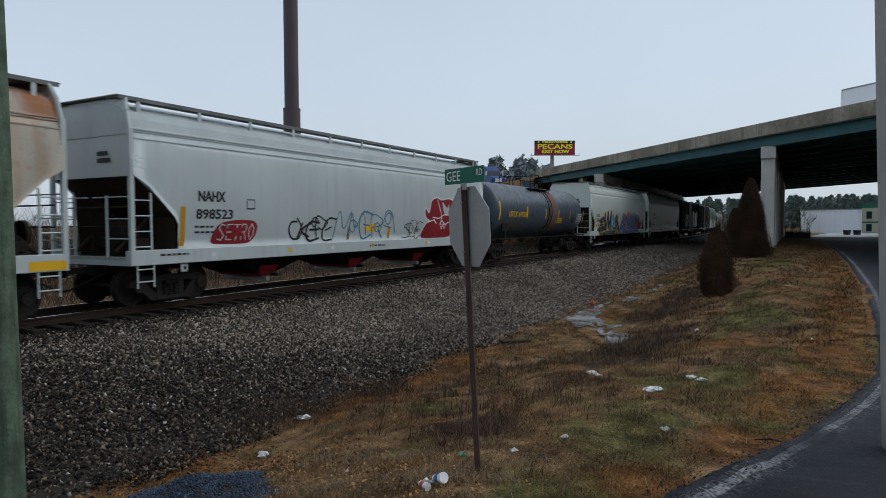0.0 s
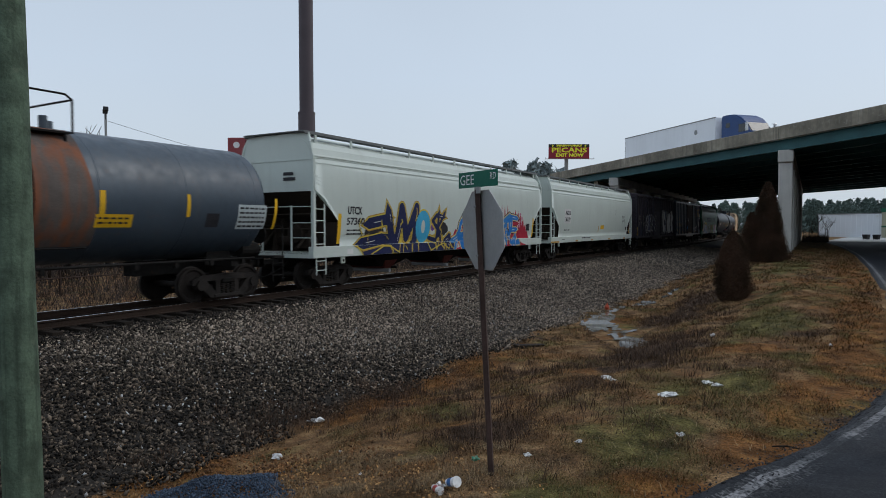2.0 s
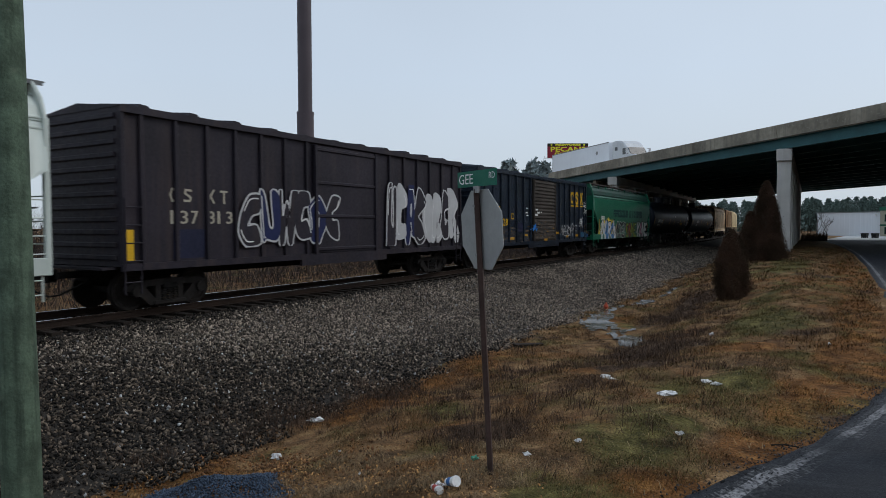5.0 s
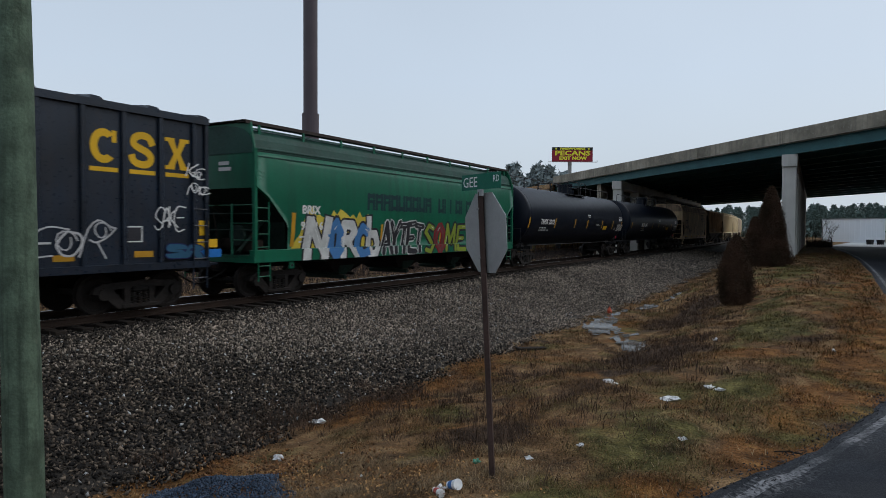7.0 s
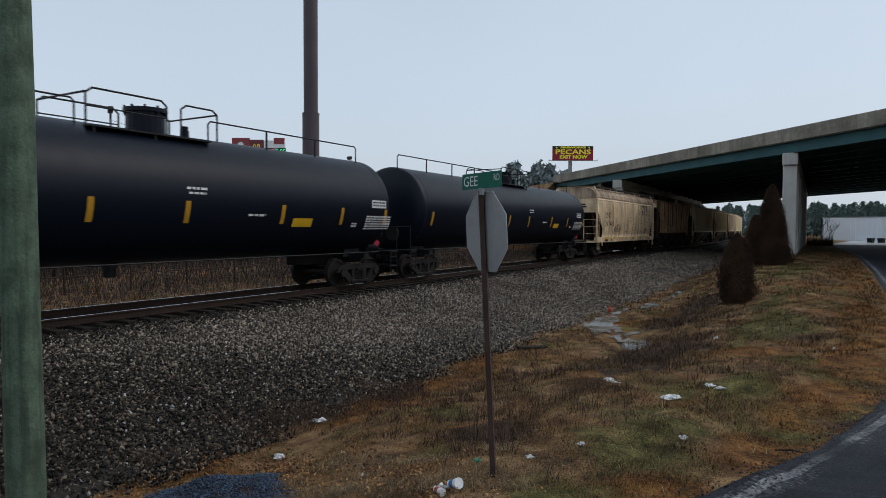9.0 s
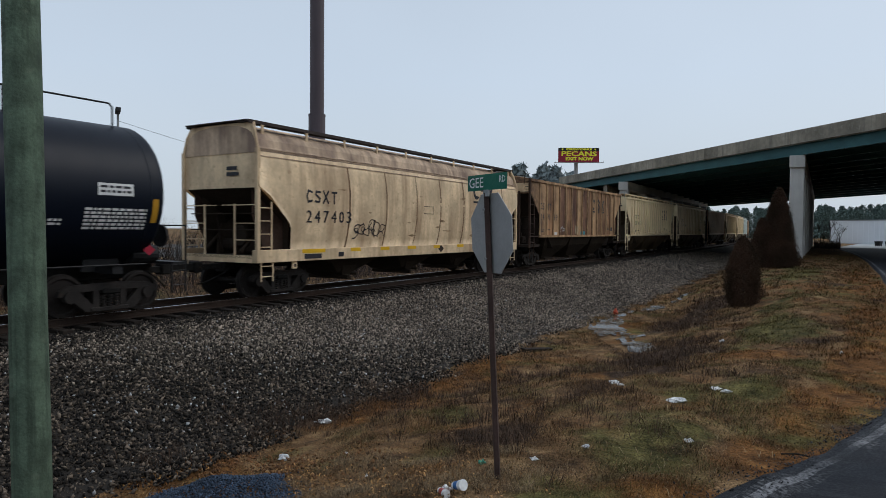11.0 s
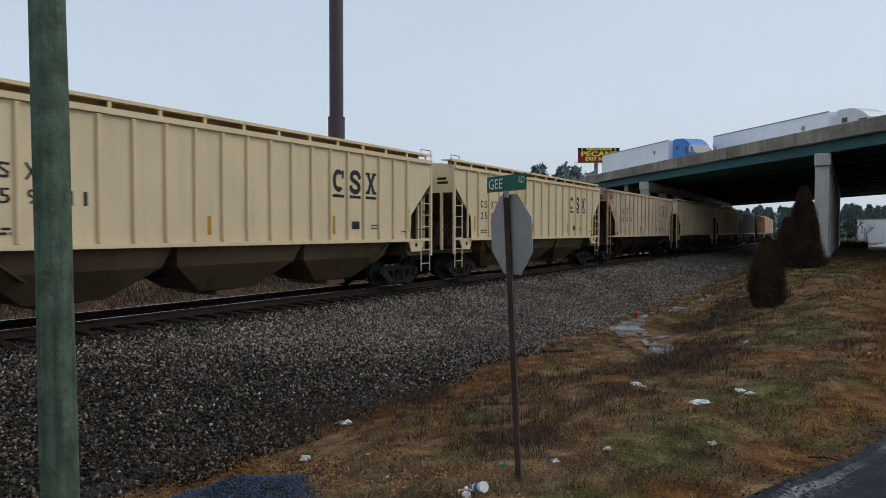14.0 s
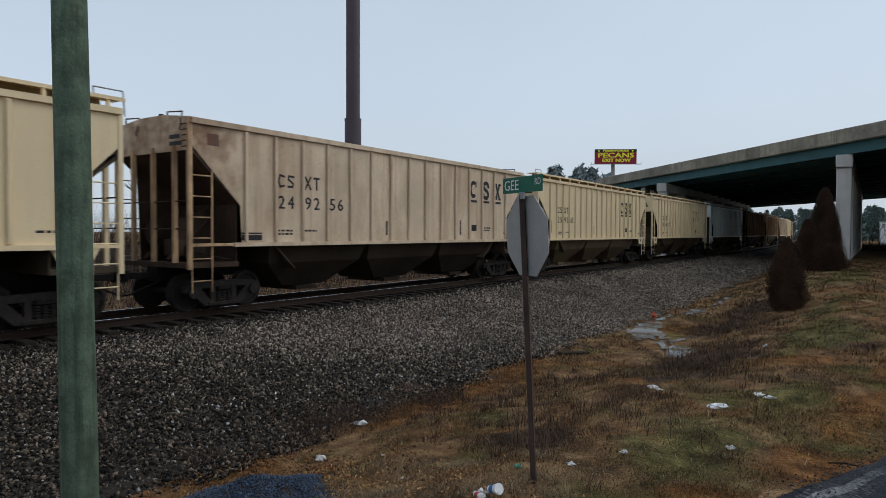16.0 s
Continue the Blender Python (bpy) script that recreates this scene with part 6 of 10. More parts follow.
        for s in (-1, 1):
            bm = bmesh.new()
            x = s * 1.53
            box(bm, x - 0.045, x + 0.045, k * h - 0.05, k * h + 0.05, 1.05, eave + 0.03)
            ladder(bm, x, k * (h - 0.04), k * (h - 0.60), 1.05, 3.15 if board else 3.5, 5, side=0.018)
            ladder(bm, x, k * (h - 0.06), k * (h - 0.60), 0.5, 1.05, 1, side=0.012)
            y0, y1 = sorted((k * (h - 0.0), k * (h - 1.35)))
            box(bm, x - 0.04, x + 0.04, y0, y1, 1.59, 1.66)
            part("ladder", bm, end_m, car)
    part("centre_sill", bx(-0.22, 0.22, -h, h, 0.78, 1.1), M_STEEL, car)
    span = 2 * h - 4.6
    for i in range(3):
        y = -span / 2 + span * (i + 0.5) / 3
        w = span / 6 * 0.97
        bm = bmesh.new()
        loft(bm, [[(-1.5, y - w, 1.60), (1.5, y - w, 1.60), (1.5, y + w, 1.60), (-1.5, y + w, 1.60)], [(-1.30, y - w * 0.93, 1.10), (1.30, y - w * 0.93, 1.10), (1.30, y + w * 0.93, 1.10), (-1.30, y + w * 0.93, 1.10)],
                  [(-0.75, y - w * 0.42, 0.42), (0.75, y - w * 0.42, 0.42), (0.75, y + w * 0.42, 0.42), (-0.75, y + w * 0.42, 0.42)]])
        box(bm, -0.85, 0.85, y - 0.4, y + 0.4, 0.28, 0.40)
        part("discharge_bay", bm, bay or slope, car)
    couplers(car, L, h)
    for k in (-1, 1):
        bogie(car, k * (L / 2 - 2.1))
    return car, flat_side, h


def tank_car(label, L, paint, sill_m, R=1.42, zc=2.45, e=0.95, walkway=False, ladder_rails=True, side_ladder=True, seams=7, mw=(-0.1, 0.40, 0.42), hoops=((-1.3, 0.2), (0.75, 1.95)), group="freight cars of the train"):
    """Cylindrical tank with dished heads on stub sills."""
    car = thing("tank_car", label, "freight car", group=group)
    h = L / 2 - e
    n = 48

    def side(z):
        return math.sqrt(max(0.01, R * R - (z - zc) ** 2))

    prof = [(-h, 0.02)] + [(-h + 0.36 * (1 - math.cos(a)), R * math.sin(a)) for a in np.linspace(0.15, math.pi / 2, 8)]
    prof = prof + list(zip(np.linspace(-h + 0.40, h - 0.40, 14), [R] * 14)) + [(-y, r) for y, r in prof[::-1]]
    bm = bmesh.new()
    loft(bm, [[(r * math.cos(2 * math.pi * i / n), y, zc + r * math.sin(2 * math.pi * i / n)) for i in range(n)] for y, r in prof])
    bmesh.ops.recalc_face_normals(bm, faces=bm.faces)
    part("tank", bm, paint, car, smooth=True)
    for y in np.linspace(-h + 0.62, h - 0.62, seams):
        bm = bmesh.new()
        loft(bm, [[((R + q) * math.cos(2 * math.pi * i / n), y + d, zc + (R + q) * math.sin(2 * math.pi * i / n)) for i in range(n)] for d, q in ((-0.02, -0.004), (0, 0.006), (0.02, -0.004))], caps=False)
        part("weld_seam", bm, paint, car)
    # manway, valves, platform and rails on top
    top = zc + R
    bm = bmesh.new()
    my, mr, mh = mw
    rod(bm, (0, my, top - 0.1), (0, my, top + mh), mr, 20)
    rod(bm, (0, my, top + mh - 0.02), (0, my, top + mh + 0.08), mr + 0.06, 20)
    for i in range(10):
        a = 2 * math.pi * i / 10
        c = ((mr + 0.03) * math.cos(a), my + (mr + 0.03) * math.sin(a))
        rod(bm, (*c, top + mh - 0.08), (*c, top + mh + 0.13), 0.03, 6)
    part("manway", bm, paint, car)
    for vx, vy, vh, vr in ((0.2, my + 1.0, 0.25, 0.09), (-0.2, my + 1.3, 0.2, 0.12)):
        part("valve", rod(bmesh.new(), (vx, vy, top - 0.1), (vx, vy, top + vh), vr, 10), paint, car)
    bm = bmesh.new()
    for s in (-1, 1):
        a, b = sorted((s * 0.55, s * 1.0))
        box(bm, a, b, -1.3, 1.9, top - 0.19, top - 0.15)
        for y in (-1.2, 0.3, 1.8):
            rod(bm, (s * 0.95, y, top - 0.55), (s * 0.95, y, top - 0.17), 0.03, 6)
    part("platform", bm, sill_m, car)
    hz = top + 0.64
    for s in (-1, 1):
        x = s * 0.97
        (p0, p1), (p2, p3) = hoops
        for line, r in (([(x, p0, top - 0.17), (x, p0, hz - 0.12), (x, p0 + 0.15, hz), (x, p1 - 0.15, hz), (x, p1, hz - 0.12), (x, p1, top - 0.17)], 0.024),
                        ([(x, p2, top - 0.17), (x, p2, hz - 0.12), (x, p2 + 0.15, hz), (x, p3 - 0.15, hz), (x, p3, hz - 0.1), (x, p3, top - 0.17)], 0.024),
                        ([(x, p0, hz - 0.4), (x, p1, hz - 0.4)], 0.018)):
            bm = bmesh.new()
            pipe(bm, line, r)
            part("platform_rail", bm, sill_m, car)
    for y in (hoops[0][0], hoops[1][1]):
        bm = bmesh.new()
        pipe(bm, [(-0.97, y, hz - 0.1), (0.97, y, hz - 0.1)], 0.024)
        part("platform_rail", bm, sill_m, car)
    if ladder_rails:
        bm = bmesh.new()
        for y0, y1 in ((-h - 0.05, -1.45), (2.1, h - 0.9)):
            x, zr, up = 0.62, zc + math.sqrt(R * R - 0.62 ** 2), 0.54
            pipe(bm, [(x, y0, zr - 0.3 if y0 < -h else zr), (x, y0, zr + up - 0.08), (x, y0 + 0.08, zr + up), (x, y1 - 0.08, zr + up), (x, y1, zr + up - 0.08), (x, y1, zr)], 0.022)
            m = max(2, int((y1 - y0) / 1.85))
            for i in range(1, m):
                y = y0 + (y1 - y0) * i / m
                rod(bm, (x, y, zr - 0.05), (x, y, zr + up), 0.03, 6)
        part("top_handrail", bm, sill_m, car)
    for s in (-1, 1) if side_ladder else ():
        bm = bmesh.new()
        for i in range(9):
            a = -0.35 + 1.5 * i / 8
            x, z = (R + 0.07) * math.cos(a), zc + (R + 0.07) * math.sin(a)
            rod(bm, (s * x, 0.35, z), (s * x, 0.83, z), 0.016, 6)
        pts = [(s * (R + 0.07) * math.cos(a), zc + (R + 0.07) * math.sin(a)) for a in np.linspace(-0.75, 1.15, 12)]
        for y in (0.35, 0.83):
            pipe(bm, [(x, y, z) for x, z in pts], 0.02)
        part("ladder", bm, sill_m, car)
    # underframe
    for k in (-1, 1):
        y0, y1 = sorted((k * (h - 3.4), k * (h + 0.35)))
        part("stub_sill", bx(-0.22, 0.22, y0, y1, 0.74, 1.10), M_STEEL, car)
        bm = bmesh.new()
        yb = k * (L / 2 - 2.1)
        for s in (-1, 1):
            prism(bm, [(yb - 0.45, 0.95), (yb + 0.45, 0.95), (yb + 0.3, 1.75), (yb - 0.3, 1.75)], s * 0.7 - 0.02, s * 0.7 + 0.02)
        box(bm, -1.35, 1.35, yb - 0.12, yb + 0.12, 0.92, 1.10)
        part("saddle", bm, sill_m, car)
        bm = bmesh.new()
        y0, y1 = sorted((k * (h + 0.02), k * (h + 0.42)))
        box(bm, -1.5, 1.5, y0, y1, 1.08, 1.14)
        for s in (-1, 1):
            ladder(bm, s * 1.46, k * (h + 0.02), k * (h + 0.40), 0.42, 1.1, 2, side=0.014)
            pipe(bm, [(s * 1.46, k * (h + 0.40), 1.1), (s * 1.46, k * (h + 0.40), 2.0), (s * 0.9, k * (h + 0.40), 2.0)], 0.02)
        pipe(bm, [(-0.95, k * (h + 0.38), 2.0), (0.95, k * (h + 0.38), 2.0)], 0.02)
        rod(bm, (0.6, k * (h + 0.3), 1.75), (0.6, k * (h + 0.36), 1.75), 0.28, 14)
        part("end_platform", bm, sill_m, car)
    bm = bmesh.new()
    for s in (-1, 1):
        pipe(bm, [(s * 1.38, -h + 0.6, 1.12), (s * 1.38, h - 0.6, 1.12)], 0.035 if walkway else 0.02)
        if walkway:
            for i in range(13):
                y = -h + 1.0 + (2 * h - 2.0) * i / 12
                box(bm, s * 1.38 - 0.03, s * 1.38 + 0.03, y - 0.05, y + 0.05, 0.98, 1.14)
    rod(bm, (0, -0.3, zc - R - 0.32), (0, -0.3, zc - R + 0.1), 0.16, 12)
    part("side_pipe", bm, sill_m, car)
    bm = bmesh.new()
    rod(bm, (0.75, h - 0.6, 1.32), (0.75, h + 0.05, 1.32), 0.2, 14)
    part("air_reservoir", bm, sill_m, car)
    couplers(car, L, h + 0.3)
    for k in (-1, 1):
        bogie(car, k * (L / 2 - 2.1))
    return car, side, h


def box_side(z):
    return 1.50


def box_car(label, L, paint, rib, door_m, e=0.75, door=(-1.6, 1.7), ribbed_door=True, group="freight cars of the train"):
    """Steel boxcar with outside posts and a sliding door."""
    car = thing("box_car", label, "freight car", group=group)
    h, z0, z1 = L / 2 - e, 1.08, 4.62
    part("body", bx(-1.5, 1.5, -h, h, z0, z1), paint, car)
    for s in (-1, 1):
        a, b = sorted((s * 1.502, s * 1.58))
        post = mesh_of("side_post", bx(a, b, -0.05, 0.05, z0 + 0.05, z1 - 0.12, bevel=0.015), rib)
        for k in range(8):
            for y in (door[0] - 0.30 - 0.905 * k, door[1] + 0.89 + 0.91 * k):
                if abs(y) < h - 0.04:
                    part("side_post", post, None, car).location = (0, y, 0)
        for y in (-h + 0.05, h - 0.05):
            part("corner_post", post, None, car).location = (0, y, 0)
        bm = bmesh.new()
        a, b = sorted((s * 1.502, s * 1.60))
        box(bm, a, b, -h, h, z1 - 0.14, z1 + 0.02)
        box(bm, a, b, -h, h, z0 - 0.10, z0 + 0.06)
        box(bm, a, b, door[0] - 0.6, door[1] + 0.6, z0 - 0.28, z0 - 0.10)
        part("side_chord", bm, rib, car)
        bm = bmesh.new()
        a, b = sorted((s * 1.52, s * 1.58))
        box(bm, a, b, door[0], door[1], z0 + 0.08, z1 - 0.2)
        k = 17 if ribbed_door else 4
        zig = []
        for i in range(k):
            z = z0 + 0.2 + (z1 - z0 - 0.5) * i / (k - 1)
            zig += [(1.582, z - 0.07), (1.625, z - 0.045), (1.625, z + 0.02), (1.582, z + 0.045)]
        zig = [(1.55, zig[0][1])] + zig + [(1.55, zig[-1][1])]
        loft(bm, [[(s * q, y, z) for q, z in zig] for y in (door[0] + 0.09, door[1] - 0.09)])
        leaf = part("sliding_door", bm, door_m, car)
        for y in (door[0] + 0.03, door[1] - 0.03):
            a, b = sorted((s * 1.582, s * 1.65))
            part("door_stile", bx(a, b, y - 0.05, y + 0.05, z0 + 0.05, z1 - 0.2), door_m, leaf)
        for k in (-1, 1):
            bm = bmesh.new()
            ladder(bm, s * 1.60, k * (h - 0.06), k * (h - 0.48), 1.0, 2.6, 4, side=0.015)
            ladder(bm, s * 1.56, k * (h - 0.06), k * (h - 0.46), 0.45, 1.0, 1, side=0.014)
            part("ladder", bm, rib, car)
    bm = bmesh.new()
    loft(bm, [[(1.56, y, z1), (0, y, z1 + 0.18), (-1.56, y, z1), (-1.5, y, z1 - 0.02), (1.5, y, z1 - 0.02)] for y in (-h - 0.02, h + 0.02)])
    y = -h + 0.6
    while y < h:
        lump = 0.6 + 0.9 * abs(math.sin(7.3 * y))
        loft(bm, [[(1.54, y + d, z1 + q * lump), (0, y + d, z1 + 0.19 + q), (-1.54, y + d, z1 + q), (-1.54, y + d, z1), (0, y + d, z1 + 0.17), (1.54, y + d, z1)] for d, q in ((-0.16, 0.005), (-0.10, 0.07), (0.10, 0.06), (0.2, 0.005))])
        y += 1.35
    part("roof", bm, rib, car)
    for k in (-1, 1):
        bm = bmesh.new()
        for i in range(12):
            z = z0 + 0.2 + (z1 - z0 - 0.4) * i / 11
            box(bm, -1.4, 1.4, min(k * h, k * (h + 0.05)), max(k * h, k * (h + 0.05)), z - 0.06, z + 0.06, bevel=0.02)
        part("end_corrugation", bm, paint, car)
        bm = bmesh.new()
        box(bm, -1.4, 1.4, min(k * (h + 0.05), k * (h + 0.4)), max(k * (h + 0.05), k * (h + 0.4)), 1.02, 1.07)
        part("end_platform", bm, rib, car)
    part("centre_sill", bx(-0.25, 0.25, -h, h, 0.72, 1.08), M_STEEL, car)
    couplers(car, L, h)
    for k in (-1, 1):
        bogie(car, k * (L / 2 - 2.3))
    return car, box_side, h


# ---- paints of the train ----
P_GREY = mat("light_grey_car_paint", (0.47, 0.535, 0.535), 0.42, 0.0, 0.07, scale=0.5, streak=0.3, streak_c=(0.24, 0.25, 0.24), spec=0.5)
P_GREYROOF = mat("grey_car_roof", (0.42, 0.475, 0.48), 0.5, 0.0, 0.10, streak=0.2, streak_c=(0.25, 0.24, 0.22))
P_WHITE = mat("off_white_car_paint", (0.57, 0.63, 0.58), 0.42, 0.0, 0.06, scale=0.5, streak=0.22, streak_c=(0.30, 0.31, 0.27), spec=0.5)
P_RUSTWHITE = mat("rust_stained_white_paint", (0.46, 0.42, 0.35), 0.6, 0.0, 0.25, scale=0.6, streak=0.9, streak_lo=0.46, streak_min=0.15, streak_size=1.0, streak_c=(0.38, 0.21, 0.09), spots=0.3, spot_c=(0.36, 0.14, 0.05))
P_RUSTROOF = mat("rust_stained_roof", (0.44, 0.40, 0.35), 0.6, 0.0, 0.25, scale=0.8, streak=0.9, streak_lo=0.40, streak_min=0.4, streak_size=0.9, streak_c=(0.30, 0.115, 0.04), blotch=0.85)
P_GREEN = mat("green_car_paint", (0.004, 0.118, 0.062), 0.42, 0.0, 0.18, scale=0.6, streak=0.6, streak_lo=0.44, streak_min=0.3, streak_c=(0.010, 0.060, 0.038))
P_GREENROOF = mat("sooty_green_car_roof", (0.012, 0.058, 0.042), 0.6, 0.0, 0.35, scale=0.8, streak=0.6, streak_c=(0.020, 0.026, 0.024))
P_TANKGREY = mat("faded_dark_grey_tank_paint", (0.050, 0.072, 0.096), 0.42, 0.0, 0.2, scale=0.5, fine=7, streak=0.35, streak_c=(0.10, 0.095, 0.09), spec=0.5, spots=0.15, spot_c=(0.14, 0.07, 0.045), bump=0.05)
P_TANKBLACK = mat("black_tank_paint", (0.0026, 0.0056, 0.0130), 0.44, 0.0, 0.08, scale=0.5, fine=6, streak=0.06, streak_c=(0.02, 0.021, 0.024), spec=0.20, bump=0.0, gloss_var=0.02)
P_ENDDARK = mat("dark_brown_end_steel", (0.032, 0.024, 0.019), 0.9, 0.0, 0.4, scale=2.0, streak=0.4, streak_c=(0.06, 0.035, 0.022), spec=0.15)
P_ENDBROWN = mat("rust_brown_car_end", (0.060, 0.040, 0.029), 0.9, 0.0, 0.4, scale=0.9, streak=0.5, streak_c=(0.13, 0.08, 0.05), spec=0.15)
P_CREAM = mat("cream_car_paint", (0.80, 0.645, 0.405), 0.55, 0.0, 0.07, scale=0.5, streak=0.22, streak_c=(0.34, 0.24, 0.12))
P_CREAM2 = mat("dusty_cream_car_paint", (0.70, 0.56, 0.40), 0.6, 0.0, 0.14, scale=0.8, fine=9, streak=0.6, streak_lo=0.46, streak_min=0.15, streak_size=1.3, streak_c=(0.33, 0.19, 0.10), spots=0.2, spot_c=(0.30, 0.14, 0.06), blotch=0.35, wash=(-8.4, -6.5, 0.8, (0.20, 0.095, 0.05)))
P_ROOFSTAIN = mat("brown_stained_cream_roof", (0.56, 0.41, 0.28), 0.75, 0.0, 0.3, scale=0.8, fine=9, streak=0.8, streak_lo=0.42, streak_min=0.3, streak_size=1.4, streak_c=(0.16, 0.105, 0.085), blotch=0.75)
P_CREAMDIRT = mat("rust_streaked_cream_paint", (0.80, 0.60, 0.375), 0.65, 0.0, 0.26, scale=0.9, fine=9, streak=0.74, streak_lo=0.47, streak_min=0.15, streak_size=1.2, streak_c=(0.25, 0.135, 0.07), spots=0.3, spot_c=(0.26, 0.13, 0.06), blotch=0.4)
END_RUST = (-8.2, -5.6, 0.93, (0.062, 0.032, 0.022))
P_RUSTY = mat("heavily_rusted_tan_paint", (0.54, 0.335, 0.178), 0.75, 0.0, 0.34, scale=1.1, fine=8, streak=0.7, streak_lo=0.44, streak_min=0.3, streak_size=1.6, streak_c=(0.120, 0.055, 0.032), spots=0.35, spot_c=(0.20, 0.09, 0.04), blotch=0.62, wash=END_RUST)
P_RUSTPOST = mat("rusted_tan_side_post", (0.58, 0.385, 0.22), 0.75, 0.0, 0.3, scale=2.5, fine=8, streak=0.9, streak_lo=0.42, streak_min=0.4, streak_size=2.4, streak_c=(0.11, 0.045, 0.028), blotch=0.5)
P_RUSTMID = mat("rust_washed_tan_paint", (0.42, 0.235, 0.122), 0.8, 0.0, 0.4, scale=0.9, streak=0.7, streak_lo=0.40, streak_min=0.45, streak_size=1.5, streak_c=(0.080, 0.034, 0.023), spots=0.3, spot_c=(0.14, 0.06, 0.03), blotch=0.72)
P_RUSTDARK = mat("deep_maroon_rust", (0.27, 0.140, 0.085), 0.85, 0.0, 0.45, scale=0.9, streak=0.7, streak_lo=0.38, streak_min=0.5, streak_size=1.4, streak_c=(0.045, 0.020, 0.017), spots=0.3, spot_c=(0.30, 0.16, 0.08), blotch=0.8)
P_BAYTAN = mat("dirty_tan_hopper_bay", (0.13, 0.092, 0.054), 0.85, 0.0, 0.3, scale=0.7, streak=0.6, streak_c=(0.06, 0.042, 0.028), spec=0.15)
P_WEBTAN = mat("streaked_tan_walkway_web", (0.34, 0.26, 0.15), 0.8, 0.0, 0.3, scale=1.5, streak=0.5, streak_c=(0.12, 0.085, 0.05))
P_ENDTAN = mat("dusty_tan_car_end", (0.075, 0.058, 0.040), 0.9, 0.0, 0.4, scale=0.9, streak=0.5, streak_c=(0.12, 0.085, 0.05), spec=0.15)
P_ENDRUST = mat("dark_rusted_end_ladder", (0.055, 0.032, 0.022), 0.85, 0.0, 0.4, scale=2.0, streak=0.5, streak_c=(0.04, 0.022, 0.016))
P_BAYBROWN = mat("dark_brown_hopper_bay", (0.036, 0.026, 0.018), 0.88, 0.0, 0.35, scale=0.7, streak=0.5, streak_c=(0.03, 0.022, 0.016), spec=0.15)
P_BOARDGREY = mat("weathered_galvanised_walkway", (0.155, 0.165, 0.165), 0.65, 0.0, 0.25, scale=1.5, streak=0.3, streak_c=(0.08, 0.075, 0.07))
# bay steel made nearly black: the shade beneath the car is painted in
P_BAYBLACK = mat("shaded_hopper_bay", (0.013, 0.011, 0.010), 0.9, 0.0, 0.4, scale=0.8, streak=0.3, streak_c=(0.030, 0.023, 0.018), spec=0.12)
P_BOARD = mat("dark_rusty_walkway", (0.045, 0.034, 0.030), 0.85, 0.0, 0.3)
# pale end sheets made dark: shade under the overhang is put into the colour
P_SLOPE = mat("grimy_shaded_hopper_steel", (0.041, 0.032, 0.025), 0.9, 0.0, 0.4, scale=0.8, streak=0.35, streak_c=(0.06, 0.045, 0.031), spec=0.15)
# near-black copy of the green paint, with the end recess shade in it
P_SLOPEGREEN = mat("shaded_green_hopper_steel", (0.006, 0.020, 0.014), 0.7, 0.0, 0.2)
P_BOXBLUE = mat("dark_blue_black_boxcar_paint", (0.011, 0.019, 0.033), 0.36, 0.0, 0.45, scale=0.8, streak=0.4, streak_c=(0.035, 0.030, 0.028), spots=0.2, spot_c=(0.08, 0.045, 0.03), spec=0.4, bump=0.3, bump_scale=2.5)
P_BOXDOOR = mat("dusty_boxcar_door", (0.052, 0.042, 0.034), 0.75, 0.0, 0.35, scale=0.5, streak=0.5, streak_c=(0.02, 0.022, 0.028))
P_BOXBROWN = mat("dark_brown_boxcar_paint", (0.022, 0.018, 0.026), 0.65, 0.0, 0.3, scale=0.6, streak=0.4, streak_c=(0.09, 0.06, 0.05))
P_RUST = mat("rust_band", (0.105, 0.088, 0.078), 0.75, 0.0, 0.3, scale=1.5, streak=1.0, streak_lo=0.42, streak_min=0.7, streak_size=1.5, streak_c=(0.25, 0.078, 0.028))
P_BLUE = mat("blue_spray", (0.015, 0.165, 0.50), 0.6, 0.0, 0.15)
P_CYAN = mat("sky_blue_spray", (0.05, 0.36, 0.58), 0.6, 0.0, 0.15)
P_SKYBLUE = mat("mid_blue_spray", (0.035, 0.21, 0.52), 0.6, 0.0, 0.2)
P_CREAMSPRAY = mat("cream_yellow_spray", (0.72, 0.56, 0.22), 0.6, 0.0, 0.15)
P_NAVY = mat("navy_spray", (0.011, 0.018, 0.075), 0.6, 0.0, 0.15)
P_DEEPNAVY = mat("deep_navy_paint", (0.012, 0.015, 0.042), 0.6, 0.0, 0.25)
P_RED = mat("red_spray", (0.42, 0.02, 0.045), 0.6, 0.0, 0.15)
P_MAROON = mat("maroon_spray", (0.24, 0.012, 0.02), 0.6, 0.0, 0.15)
P_SPRAYYEL = mat("yellow_spray", (0.62, 0.48, 0.06), 0.6, 0.0, 0.15)
P_PINK = mat("pink_spray", (0.52, 0.22, 0.32), 0.6, 0.0, 0.15)
P_OLIVE = mat("lime_spray", (0.22, 0.28, 0.03), 0.6, 0.0, 0.15)
P_SILVER = mat("silver_spray", (0.50, 0.50, 0.50), 0.5, 0.0, 0.12)

SPEED = 15.2
JOINTS = [-11.5, 8.5, 28.3, 44.45, 64.35, 83.9, 100.9, 118.0, 136.2, 156.4, 177.7, 196.8, 214.7, 233.25, 251.4, 269.6, 287.6, 306.0, 324.2, 342.4, 360.6, 378.8, 397.0, 415.2, 433.4, 451.6]
CARS = []


def length(i):
    return JOINTS[i + 1] - JOINTS[i]


